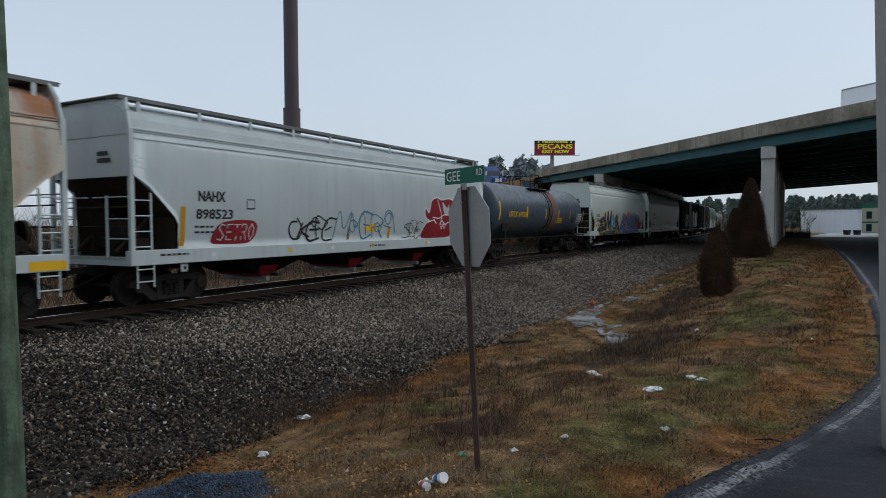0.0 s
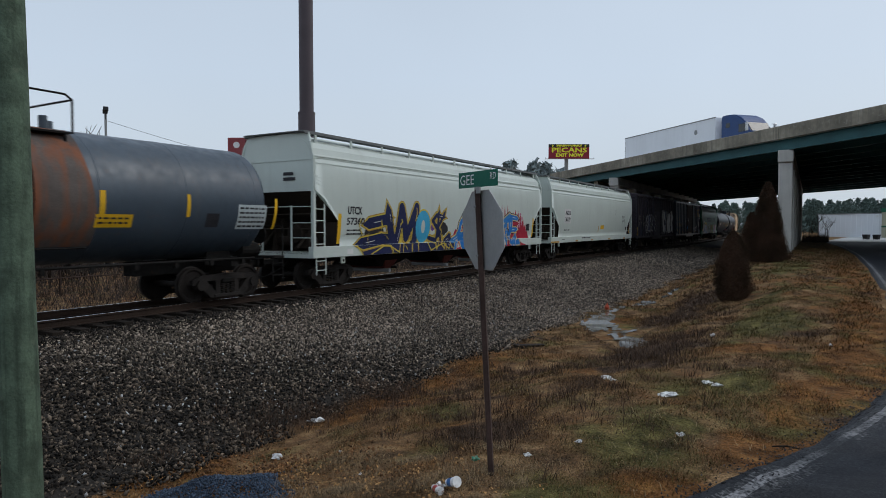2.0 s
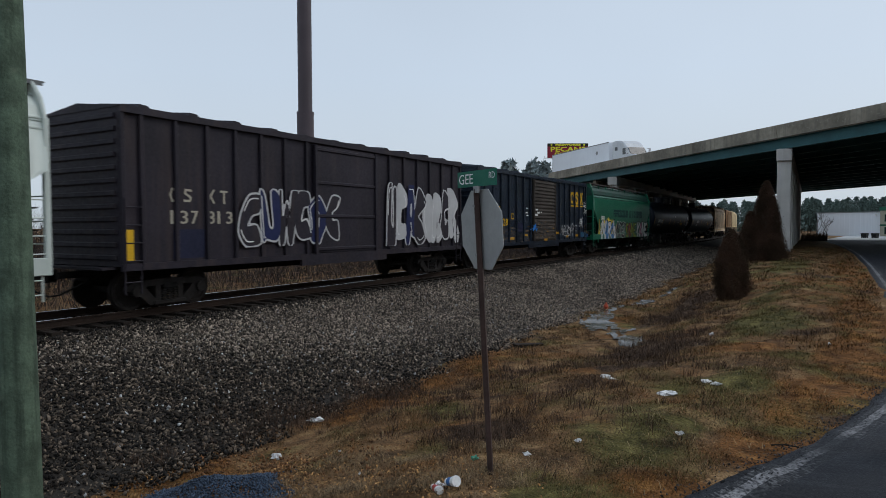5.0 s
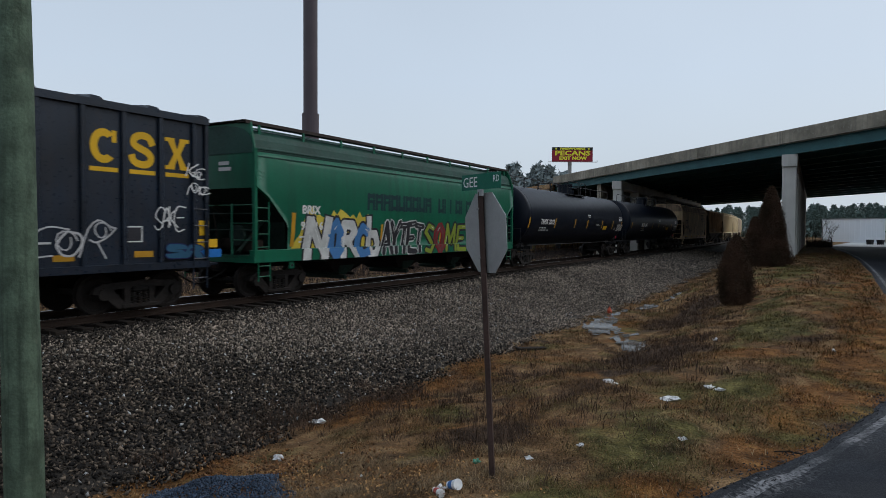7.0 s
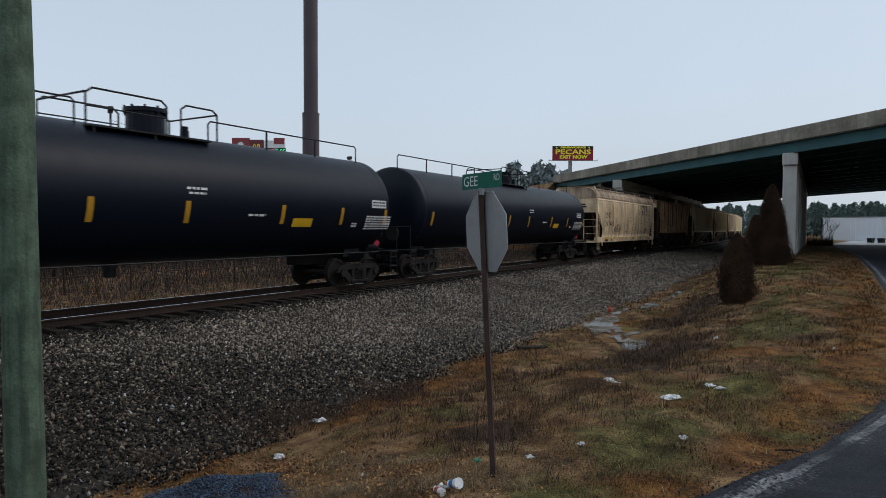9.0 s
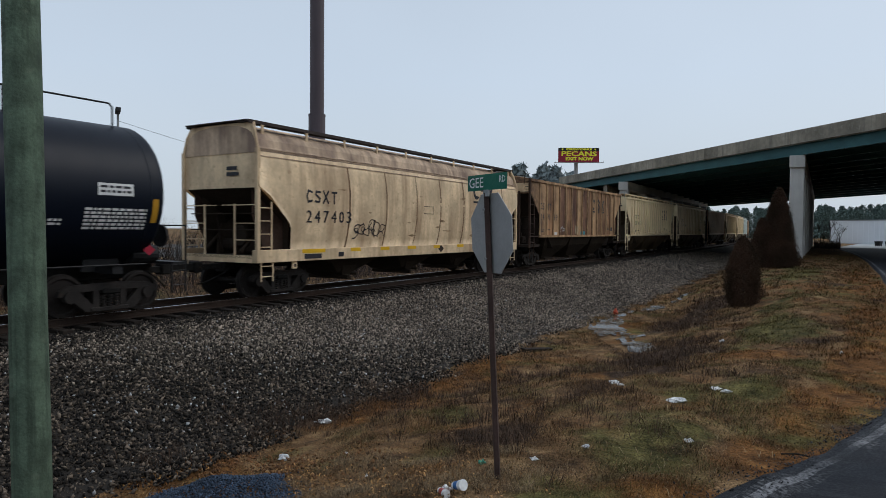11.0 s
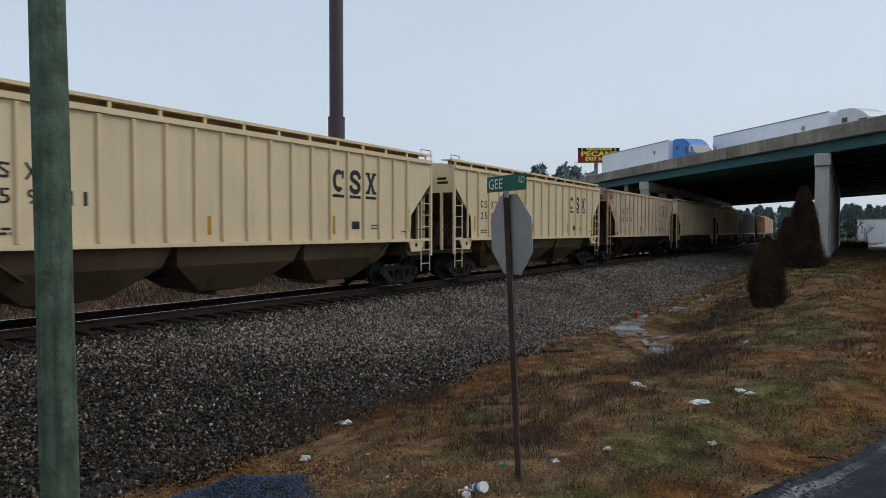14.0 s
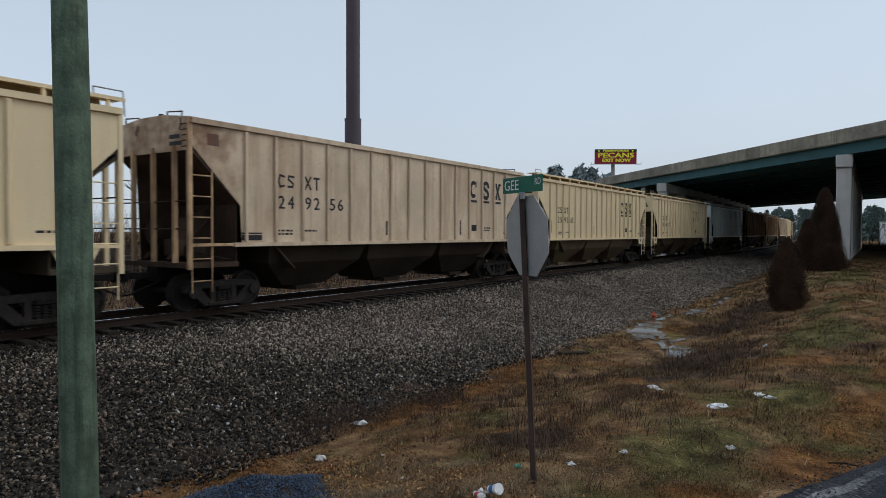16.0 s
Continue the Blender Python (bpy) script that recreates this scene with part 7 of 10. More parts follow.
def put(car, i, shift=0.0):
    """Couple the car in at its place in the train."""
    y = (JOINTS[i] + JOINTS[i + 1]) / 2 + shift
    car.matrix_world = on_track(y)
    CARS.append((car, y))


def marks(car, side, words, material, label=""):
    for text, y, z, hgt, wid in words:
        bm = bmesh.new()
        for q, (dy, dz) in enumerate(((0, 0), (0.05, 0), (0.095, 0), (0.0, 0.05), (0.05, 0.05), (0.095, 0.05))):
            write(bm, text, y + dy * hgt, z + dz * hgt, hgt * 0.95, side, wid, 0.006 + 0.0007 * q)
        part("lettering", bm, material, car, label or "stencilled lettering")


def bars(car, side, rows, material, label="small unreadable stencil lines", lift=0.006):
    bm = bmesh.new()
    rnd = random.Random(len(rows) * 7 + int(rows[0][0] * 10))
    for y0, y1, z, hgt in rows:
        y = y0
        while y < y1 - 0.02:
            w = min(rnd.uniform(0.06, 0.2) * max(0.5, hgt / 0.06), y1 - y)
            patch(bm, y, y + w, z, z + hgt, side, lift)
            y += w + 0.035
    return tagged(part("stencil_lines", bm, material, car, label), kind="stuff")


def plates(car, side, rows, material, label, lift=0.006):
    for y0, y1, z0, z1 in rows:
        part("reflector", patch(bmesh.new(), y0, y1, z0, z1, side, lift, max(1, int((z1 - z0) / 0.12))), material, car, label)


def end_panel(car, h, material, z=3.55, x=0.3):
    """Small unreadable lines on the leading end."""
    bm = bmesh.new()
    for i, w in enumerate((0.42, 0.5)):
        q = z - i * 0.16
        bm.faces.new([bm.verts.new((a, -h - 0.008, b)) for a, b in ((x, q), (x + w, q), (x + w, q + 0.1), (x, q + 0.1))])
    part("end_stencil", bm, material, car, "small stencil lines")


def block_logo(car, side, y, z, s, material, slab=True, period=1.1, wide=0.66):
    """Three heavy block shapes with bars under them."""
    w = s * wide
    for i in range(3):
        a, bm = y + i * period, bmesh.new()
        if i == 0:
            arc = [(a + w * (0.5 + 0.52 * math.cos(q)), z + s * (0.5 + 0.5 * math.sin(q))) for q in np.linspace(0.75, 5.53, 19)]
            arc += [(a + w * (0.5 + 0.24 * math.cos(q)), z + s * (0.5 + 0.28 * math.sin(q))) for q in np.linspace(5.3, 0.98, 17)]
            shape(bm, arc, side, 0.008)
            patch(bm, a + w * 0.82, a + w * 1.0, z + s * 0.62, z + s * 0.97, side, 0.009)
        elif i == 1:
            k = [(0.95, 0.66), (0.8, 0.88), (0.5, 0.94), (0.2, 0.86), (0.14, 0.66), (0.42, 0.54), (0.7, 0.45), (0.88, 0.28), (0.75, 0.1), (0.45, 0.06), (0.15, 0.14), (0.04, 0.34)]
            spine = [hermite(k[max(0, j - 1)], k[j], k[j + 1], k[min(11, j + 2)], f / 3, 0.5) for j in range(11) for f in range(3)] + [k[-1]]
            spine = [(a + w * p, z + s * q) for p, q in spine]
            edge_a, edge_b = [], []
            for j, p in enumerate(spine):
                d = Vector(spine[min(len(spine) - 1, j + 1)]) - Vector(spine[max(0, j - 1)])
                d.normalize()
                edge_a.append((p[0] - d.y * s * 0.11, p[1] + d.x * s * 0.11))
                edge_b.append((p[0] + d.y * s * 0.11, p[1] - d.x * s * 0.11))
            shape(bm, edge_a + edge_b[::-1], side, 0.008)
        else:
            t = 0.17
            shape(bm, [(a + w * p, z + s * q) for p, q in ((0, 0), (t * 2, 0), (0.5, 0.36), (1 - t * 2, 0), (1, 0), (0.66, 0.5), (1, 1), (1 - t * 2, 1), (0.5, 0.64), (t * 2, 1), (0, 1), (0.34, 0.5))], side, 0.008)
            for q in (0.0, 0.88):
                for p in (-0.06, 0.62):
                    patch(bm, a + w * p, a + w * (p + 0.44), z + s * q, z + s * (q + 0.12), side, 0.010)
        if slab:
            patch(bm, a - w * 0.05, a + w * 1.05, z - s * 0.24, z - s * 0.11, side, 0.008)
        part("block_emblem", bm, material, car, "heavy block emblem shape with a bar below")


def code(car, side, y, z, hgt, number, material, gaps):
    """Four unlettered mark blocks over a running number."""
    w = hgt * 0.62
    for i, g in enumerate(gaps[0]):
        a, bm = y + g, bmesh.new()
        if i == 0:
            stroke(bm, [(a + w, z + hgt * 0.85), (a + w * 0.3, z + hgt * 0.95), (a + w * 0.05, z + hgt * 0.5), (a + w * 0.3, z + hgt * 0.05), (a + w, z + hgt * 0.15)], hgt * 0.17, side, 0.007)
        elif i == 1:
            stroke(bm, [(a + w, z + hgt * 0.88), (a + w * 0.2, z + hgt * 0.92), (a + w * 0.1, z + hgt * 0.66), (a + w * 0.9, z + hgt * 0.36), (a + w * 0.8, z + hgt * 0.08), (a, z + hgt * 0.1)], hgt * 0.17, side, 0.007)
        elif i == 2:
            stroke(bm, [(a, z), (a + w, z + hgt)], hgt * 0.17, side, 0.007)
            stroke(bm, [(a, z + hgt), (a + w, z)], hgt * 0.17, side, 0.009)
        else:
            stroke(bm, [(a, z + hgt * 0.93), (a + w, z + hgt * 0.93)], hgt * 0.17, side, 0.007)
            stroke(bm, [(a + w / 2, z), (a + w / 2, z + hgt * 0.9)], hgt * 0.17, side, 0.009)
        part("mark_block", bm, material, car, "stencilled reporting mark block")
    for ch, g in zip(number, gaps[1]):
        bm = bmesh.new()
        for d in (0.0, 0.02):
            write(bm, ch, y + g + d, z - hgt * 1.65, hgt, side, w if ch != "1" else w * 0.34, 0.006 + 0.05 * d)
        part("stencilled_digit", bm, material, car, "stencilled digit of the car number")


def build_train():
    # rust-stained white hopper at the front of what is seen
    L = length(0)
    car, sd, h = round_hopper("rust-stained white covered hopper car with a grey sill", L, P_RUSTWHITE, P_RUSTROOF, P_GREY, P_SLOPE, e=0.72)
    plates(car, lambda z: 1.56, [(h - 0.75, h, 1.03, 1.22)], M_YELLOW, "bright yellow sill plate")
    put(car, 0)

    # grey hopper with tags
    L = length(1)
    car, sd, h = round_hopper("light grey covered hopper car with sprayed tags", L, P_GREY, P_GREYROOF, P_GREY, P_SLOPE, bays=3, gate=P_MAROON)
    marks(car, sd, [("NAHX", -7.31, 2.52, 0.27, 0.84), ("898523", -7.37, 2.08, 0.25, 1.17)], M_INK)
    bars(car, sd, [(-7.4, -6.8, 1.86, 0.05), (-7.4, -6.75, 1.72, 0.05), (-6.7, -6.35, 1.86, 0.05)], M_INK)
    plates(car, sd, [(-7.83, -7.68, 1.42, 2.38), (-1.22, -1.08, 1.42, 1.85), (7.7, 7.85, 1.45, 2.2), (1.18, 1.32, 1.42, 1.85), (4.72, 4.84, 1.42, 1.85)], M_ORANGE, "amber reflector stripe")
    part("tag_ground", shape(bmesh.new(), rounded([(-6.85, 1.46), (-6.8, 1.75), (-6.55, 1.98), (-6.0, 2.06), (-5.45, 2.04), (-5.28, 1.9), (-5.35, 1.62), (-5.6, 1.44), (-6.2, 1.42)]), sd, 0.004), P_MAROON, car, "red sprayed tag ground")
    bm = bmesh.new()
    for q, ch in enumerate("SETRO"):
        for line in SPRAY[ch]:
            stroke(bm, [(-6.68 + 0.26 * q + 0.22 * u + 0.05 * v, 1.52 + 0.44 * v) for u, v in line], 0.032, sd, 0.008)
    part("sprayed_tag", bm, P_SILVER, car, "pale outlined tag letters")
    for q in (-4.0, 0.2, 3.9):
        part("sill_sticker", patch(bmesh.new(), q - 0.07, q + 0.07, 1.13, 1.25, lambda z: 1.56, 0.006), M_YELLOW, car, "small yellow sill sticker")
    part("sprayed_tag", tag(bmesh.new(), "OKEPE", -3.95, -2.05, 1.45, 2.15, 0.055, sd, seed=3), M_INK, car, "black looped spray tag")
    part("sprayed_tag", tag(bmesh.new(), "MMERA", -1.75, 1.4, 1.45, 2.36, 0.05, sd, seed=12), mat("faded_blue_spray", (0.09, 0.20, 0.30), 0.6), car, "blue looped spray tag")
    part("sprayed_tag", tag(bmesh.new(), "SOE", 2.25, 3.55, 1.3, 2.1, 0.025, both_sides(sd), seed=10), M_INK, car, "thin black spray tag")
    bm = bmesh.new()
    lobe = rounded([(3.6, 1.38), (3.85, 1.9), (4.25, 2.05), (3.85, 2.2), (3.8, 2.55), (4.1, 2.35), (4.3, 2.85), (4.7, 2.98), (5.1, 2.9), (5.7, 2.97), (6.15, 2.86), (5.95, 2.4), (6.2, 2.1), (6.1, 1.75), (5.85, 1.38)])
    shape(bm, [(y, max(1.372, z)) for y, z in spread_out(lobe, 0.06)], sd, 0.005, 0)
    shape(bm, lobe, sd, 0.008, 1)
    shape(bm, rounded([(5.15, 2.85), (5.35, 2.35), (5.75, 2.3), (5.75, 2.75), (5.55, 2.6)]), sd, 0.011, 2)
    for line in ([(4.4, 2.2), (4.9, 2.15), (5.3, 2.3), (5.9, 2.3)], [(4.75, 2.9), (5.0, 2.5), (5.15, 2.25), (5.05, 1.9)], [(5.0, 1.95), (5.2, 2.05), (5.45, 1.9), (5.75, 2.0), (6.0, 1.85)], [(5.1, 1.95), (5.15, 1.7), (5.3, 1.95), (5.4, 1.72), (5.55, 1.95)], [(4.1, 2.0), (4.5, 2.1), (4.7, 1.95)]):
        k0 = len(bm.faces)
        stroke(bm, line, 0.045, sd, 0.012)
        bm.faces.ensure_lookup_table()
        for f in bm.faces[k0:]:
            f.material_index = 0
    ob = part("graffiti_figure", bm, M_WHITE, car, "dark red sprayed shape with white lines")
    ob.data.materials.append(P_MAROON)
    ob.data.materials.append(P_GREY)
    plates(car, sd, [(-0.27, 0.45, 1.68, 1.94)], M_YELLOW, "yellow warning placard")
    plates(car, lambda z: 1.56, [(-2.1, -1.95, 1.12, 1.24), (4.0, 4.2, 1.1, 1.24), (-6.9, -6.75, 1.12, 1.22)], M_WHITE, "white sill plate")
    bars(car, lambda z: 1.56, [(0.0, 1.0, 1.15, 0.06), (-8.4, -7.6, 1.2, 0.05)], M_INK)
    end_panel(car, h, M_INK)
    plates(car, sd, [(-5.7, -5.4, 2.35, 2.62)], M_INK, "small outlined stencil square")
    plates(car, sd, [(-5.67, -5.43, 2.38, 2.59)], P_GREY, "small outlined stencil square", 0.009)
    put(car, 1)

    # grey tank with a rust band
    L = length(2)
    car, sd, h = tank_car("faded dark grey tank car with a rusty band and yellow lettering", L, P_TANKGREY, M_STEEL, R=1.5, zc=2.62, e=0.85, walkway=True, ladder_rails=False, mw=(0.75, 0.33, 0.30))
    marks(car, sd, [("UTLX", -5.5, 2.27, 0.30, 1.1), ("647267", -4.22, 2.27, 0.29, 1.15)], M_YELLOW, "yellow stencilled lettering")
    bars(car, sd, [(-5.55, -4.1, 1.98, 0.07), (-5.55, -3.7, 1.74, 0.06), (-5.5, -4.3, 1.58, 0.05)], mat("faded_yellow_stencil", (0.20, 0.14, 0.03), 0.7))
    plates(car, sd, [(-6.75, -6.6, 2.1, 3.05), (-3.05, -2.9, 2.25, 2.85), (-0.1, 0.04, 2.2, 2.75), (2.2, 2.33, 2.2, 2.75), (4.4, 4.5, 2.2, 2.75), (7.3, 7.4, 1.9, 2.75)], M_YELLOW, "yellow reflector stripe")
    plates(car, sd, [(2.13, 3.0, 1.95, 2.24)], M_YELLOW, "yellow warning placard")
    bars(car, sd, [(2.2, 2.9, 2.13, 0.04), (2.2, 2.9, 2.03, 0.04)], M_INK, lift=0.011)
    plates(car, sd, [(5.0, 5.4, 1.95, 2.3)], M_INK, "black stencil panel")
    plates(car, sd, [(6.0, 7.0, 1.9, 2.55)], P_GREY, "pale data panel")
    bars(car, sd, [(6.05, 6.95, z, 0.05) for z in (1.95, 2.07, 2.19, 2.31, 2.43)], M_INK, lift=0.011)
    bm = bmesh.new()
    loft(bm, [[(1.505 * math.cos(a), y + 0.25 * math.sin(2.5 * a) * k, 2.62 + 1.505 * math.sin(a)) for a in np.linspace(-0.8, 3.9, 30)] for y, k in ((0.75, 0.3), (2.1, -0.4))], closed=False)
    part("rust_band", bm, P_RUST, car, "rust streaks run down from the manway", smooth=True)
    bm = bx(1.30, 1.36, -6.1, -5.4, 1.55, 1.95)
    box(bm, 1.30, 1.36, -5.82, -5.66, 1.1, 1.55)
    part("placard_holder", bm, M_STEEL, car)
    bm = bmesh.new()
    pipe(bm, [(1.42, -0.9, 1.52), (1.42, 1.9, 1.52)], 0.02)
    part("grab_rail", bm, M_STEEL, car)
    put(car, 2)

    # off-white hopper with large blue and red pieces
    L = length(3)
    car, sd, h = round_hopper("off-white covered hopper car with large blue and red graffiti", L, P_WHITE, P_WHITE, P_WHITE, P_SLOPE, bays=3, gate=mat("dull_red_gate", (0.09, 0.02, 0.015)))
    flames(car, 3, -0.9, 7.6, 1.36, 3.02, sd, P_RED, "red sprayed flames")
    flames(car, 5, -5.9, -0.8, 1.37, 1.75, sd, P_SPRAYYEL, "yellow sprayed flames")
    full = both_sides(sd)
    part("graffiti_ground", shape(bmesh.new(), [(-7.15, 1.34), (-6.75, 1.01), (-0.35, 1.01), (-0.45, 1.34)], lambda z: 1.561, 0.003), P_NAVY, car, "navy sprayed ground on the sill")
    flames(car, 4, -0.5, 7.1, 1.01, 1.34, lambda z: 1.561, P_RED, "red sprayed flames", 0.75)
    marks(car, sd, [("UTCX", -7.58, 2.36, 0.26, 0.72), ("57360", -7.62, 2.02, 0.24, 0.92)], M_INK)
    bars(car, sd, [(-7.6, -6.9, 1.82, 0.05), (-7.6, -6.7, 1.70, 0.05)], M_INK)
    plates(car, sd, [(-8.06, -7.9, 1.42, 2.38), (7.9, 8.05, 1.42, 2.4)], M_YELLOW, "yellow reflector stripe")
    for q, r in ((-6.45, 0.20), (-6.15, 0.24), (-5.8, 0.26), (-1.45, 0.30), (-1.2, 0.16)):
        z = 1.74 if q < -3 else 1.86
        part("sprayed_cloud", shape(bmesh.new(), [(q + r * math.cos(a), z + r * math.sin(a)) for a in np.linspace(0, 2 * math.pi, 15)[:-1]], sd, 0.0022), M_INK, car, "black sprayed cloud")
    spray_dots(car, 12, 9, -3.8, -2.1, 1.9, 2.5, 0.07, 0.16, sd, mat("violet_spray", (0.16, 0.06, 0.27), 0.6), "violet sprayed spots", 0.0026)
    gold = mat("gold_spray_fade", (0.46, 0.27, 0.05), 0.6, 0.0, 0.35, scale=6.0, blotch=0.5)
    navies = (("W", -6.75, -4.98, 1.25, 2.50, 0.38, 0.0, 0.9), ("M", -4.75, -3.40, 1.12, 2.66, 0.36, 0.10, 0.0), ("S", -2.45, -1.55, 1.42, 2.45, 0.17, 0.25, 1.3), ("K", -1.95, -1.40, 1.30, 2.52, 0.16, 0.2, 1.2), ("Q", -1.35, -0.5, 1.15, 1.85, 0.24, 0.0, 0.6))
    for q, (ch, y0, y1, z0, z1, w, lean, k) in enumerate(navies):
        spray_letter(car, ch, y0, y1, z0, z1, w, full, P_NAVY, P_SPRAYYEL, halo=gold, rim=0.042, lean=lean, spike=k, seed=q, label="navy sprayed letter with a yellow outline")
    rnd = random.Random(88)
    for k in range(16):
        y, z = rnd.uniform(-6.9, -3.5), rnd.uniform(1.1, 2.2)
        dy, dz = rnd.uniform(-0.3, 0.3), rnd.uniform(0.12, 0.5)
        m, label = ((P_DEEPNAVY, "thin dark sprayed line"), (P_SPRAYYEL, "thin yellow sprayed line"))[k % 2]
        part("sprayed_line", stroke(bmesh.new(), [(y, z), (y + dy, z + dz * 0.55), (y + dy * 0.6, z + dz)], rnd.uniform(0.02, 0.05), full, 0.0185 + 0.0003 * k), m, car, label)
    for line in ([(-7.1, 1.33), (-6.78, 1.03)], [(-6.3, 1.03), (-5.55, 1.30), (-5.2, 1.28), (-4.6, 1.03)], [(-4.38, 1.02), (-4.34, 1.33)], [(-2.65, 1.33), (-2.42, 1.04), (-1.5, 1.30), (-1.0, 1.05)]):
        part("sprayed_zigzag", stroke(bmesh.new(), line, 0.05, lambda z: 1.561, 0.019), P_SPRAYYEL, car, "yellow sprayed zigzag on the sill")
    bm = bmesh.new()
    ring = [(-2.99 + 0.52 * math.cos(a), 1.96 + 0.62 * math.sin(a)) for a in np.linspace(0, 2 * math.pi, 25)[:-1]]
    shape(bm, spread_out(ring, 0.06), sd, 0.011, 0)
    shape(bm, ring, sd, 0.014, 1)
    shape(bm, [(-2.99 + 0.14 * math.cos(a), 1.96 + 0.26 * math.sin(a)) for a in np.linspace(0, 2 * math.pi, 13)[:-1]], sd, 0.017, 2)
    ob = part("graffiti_letter", bm, P_SPRAYYEL, car, "sky-blue sprayed ring")
    ob.data.materials.append(P_CYAN)
    ob.data.materials.append(P_WHITE)
    spray_dots(car, 21, 34, -0.5, 6.5, 1.5, 2.7, 0.05, 0.10, sd, P_PINK, "pink sprayed spots")
    blues = (("Q", -0.75, 0.5, 1.06, 2.0, 0.20, 0.2), ("C", -0.1, 0.75, 1.30, 2.55, 0.22, 0.35), ("U", 0.05, 1.25, 1.08, 2.5, 0.23, 0.22), ("K", 0.75, 1.75, 1.04, 2.2, 0.18, 0.3), ("U", 1.35, 2.45, 1.08, 2.42, 0.22, 0.0), ("N", 1.75, 2.7, 1.04, 2.3, 0.17, 0.2),
             ("Y", 2.3, 3.2, 1.30, 2.56, 0.20, 0.10), ("A", 2.55, 3.8, 1.08, 2.44, 0.22, 0.10), ("S", 3.05, 3.95, 1.04, 1.85, 0.17, 0.0), ("Z", 3.6, 4.95, 1.08, 2.48, 0.21, 0.0), ("R", 4.55, 5.4, 1.04, 2.3, 0.17, 0.1), ("E", 4.9, 6.0, 1.12, 2.46, 0.22, -0.12), ("Q", 5.3, 6.25, 1.04, 1.9, 0.17, 0.0))
    for q, (ch, y0, y1, z0, z1, w, lean) in enumerate(blues):
        spray_letter(car, ch, y0, y1, z0, z1, w, full, P_BLUE if q % 3 else P_SKYBLUE, P_CREAMSPRAY, halo=P_DEEPNAVY if q % 2 else P_RED, rim=0.05, lean=lean, spike=1.0, seed=30 + q, wob=0.09, label="blue sprayed letter with a cream outline")
    for k in range(44):
        y, z = rnd.uniform(-0.3, 6.1), rnd.uniform(1.06, 2.3)
        dy, dz = rnd.uniform(-0.35, 0.35), rnd.uniform(-0.25, 0.35)
        m, label = ((P_CREAMSPRAY, "thin cream sprayed line"), (P_DEEPNAVY, "thin dark sprayed line"), (M_WHITE, "thin white sprayed glint"), (P_RED, "thin red sprayed line"))[k % 4]
        part("sprayed_line", stroke(bmesh.new(), [(y, z), (y + dy, max(1.02, z + dz * 0.4)), (y + dy * 1.1, max(1.02, z + dz))], rnd.uniform(0.025, 0.06), full, 0.0185 + 0.0002 * k), m, car, label)
    plates(car, sd, [(7.1, 7.5, 1.75, 2.1)], M_INK, "black stencil panel")
    plates(car, lambda z: 1.56, [(-7.6, -7.3, 1.08, 1.25)], M_WHITE, "white sill plate")
    end_panel(car, h, M_INK)
    put(car, 3)

    # clean white hopper
    L = length(4)
    car, sd, h = round_hopper("clean off-white covered hopper car with a white number panel", L, P_WHITE, P_WHITE, P_WHITE, P_SLOPE, bays=3)
    plates(car, sd, [(-6.88, -5.75, 2.14, 3.02)], M_WHITE, "white number panel")
    for text, z in (("ACFX", 2.66), ("36177", 2.26)):
        bm = bmesh.new()
        for q in range(4):
            write(bm, text, -6.75 + 0.016 * q, z, 0.25, sd, 0.88, 0.012 + 0.0006 * q)
        part("lettering", bm, M_INK, car, "black stencilled lettering")
    bars(car, sd, [(-6.85, -6.3, 1.72, 0.06), (-6.2, -5.9, 1.72, 0.06)], M_INK)
    bars(car, sd, [(6.05, 6.8, 2.72 - 0.1 * q, 0.035) for q in range(6)], M_INK)
    plates(car, sd, [(7.05, 7.42, 1.68, 1.93)], M_INK, "black data panel")
    part("scrape", patch(bmesh.new(), 4.22, 4.27, 2.82, 3.24, sd, 0.005, 3), M_INK, car, "thin dark scrape")
    plates(car, sd, [(0.51, 1.33, 1.77, 2.04)], M_YELLOW, "yellow warning placard")
    plates(car, lambda z: 1.56, [(-9.05, -7.7, 1.02, 1.10), (-4.8, -4.4, 1.02, 1.12), (-1.6, -1.3, 1.02, 1.12), (2.4, 2.9, 1.02, 1.12), (6.5, 7.0, 1.02, 1.12)], M_ORANGE, "amber sill reflector")
    bars(car, lambda z: 1.56, [(-3.6, -1.8, 1.2, 0.07), (-7.2, -6.8, 1.16, 0.06)], M_INK)
    plates(car, sd, [(8.2, 8.35, 1.45, 2.1), (0.0, 0.10, 1.56, 2.0)], M_ORANGE, "amber reflector stripe")
    end_panel(car, h, M_INK)
    put(car, 4)

    # dark boxcars
    L = length(5)
    car, sd, h = box_car("dark brown steel boxcar covered with pale graffiti", L, P_BOXBROWN, P_BOXBROWN, P_BOXBROWN, door=(-1.5, 1.6), ribbed_door=False)
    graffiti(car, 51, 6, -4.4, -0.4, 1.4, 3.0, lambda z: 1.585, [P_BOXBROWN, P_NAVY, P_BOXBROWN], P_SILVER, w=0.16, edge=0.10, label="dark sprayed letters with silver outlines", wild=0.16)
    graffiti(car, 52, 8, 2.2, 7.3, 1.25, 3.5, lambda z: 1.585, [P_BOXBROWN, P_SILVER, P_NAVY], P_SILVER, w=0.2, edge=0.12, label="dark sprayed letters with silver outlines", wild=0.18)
    code(car, sd, -6.48, 2.56, 0.32, "137813", mat("pale_stencil", (0.42, 0.38, 0.30)), ([0.0, 0.4, 1.08, 1.5], [0.0, 0.28, 0.58, 1.08, 1.38, 1.66]))
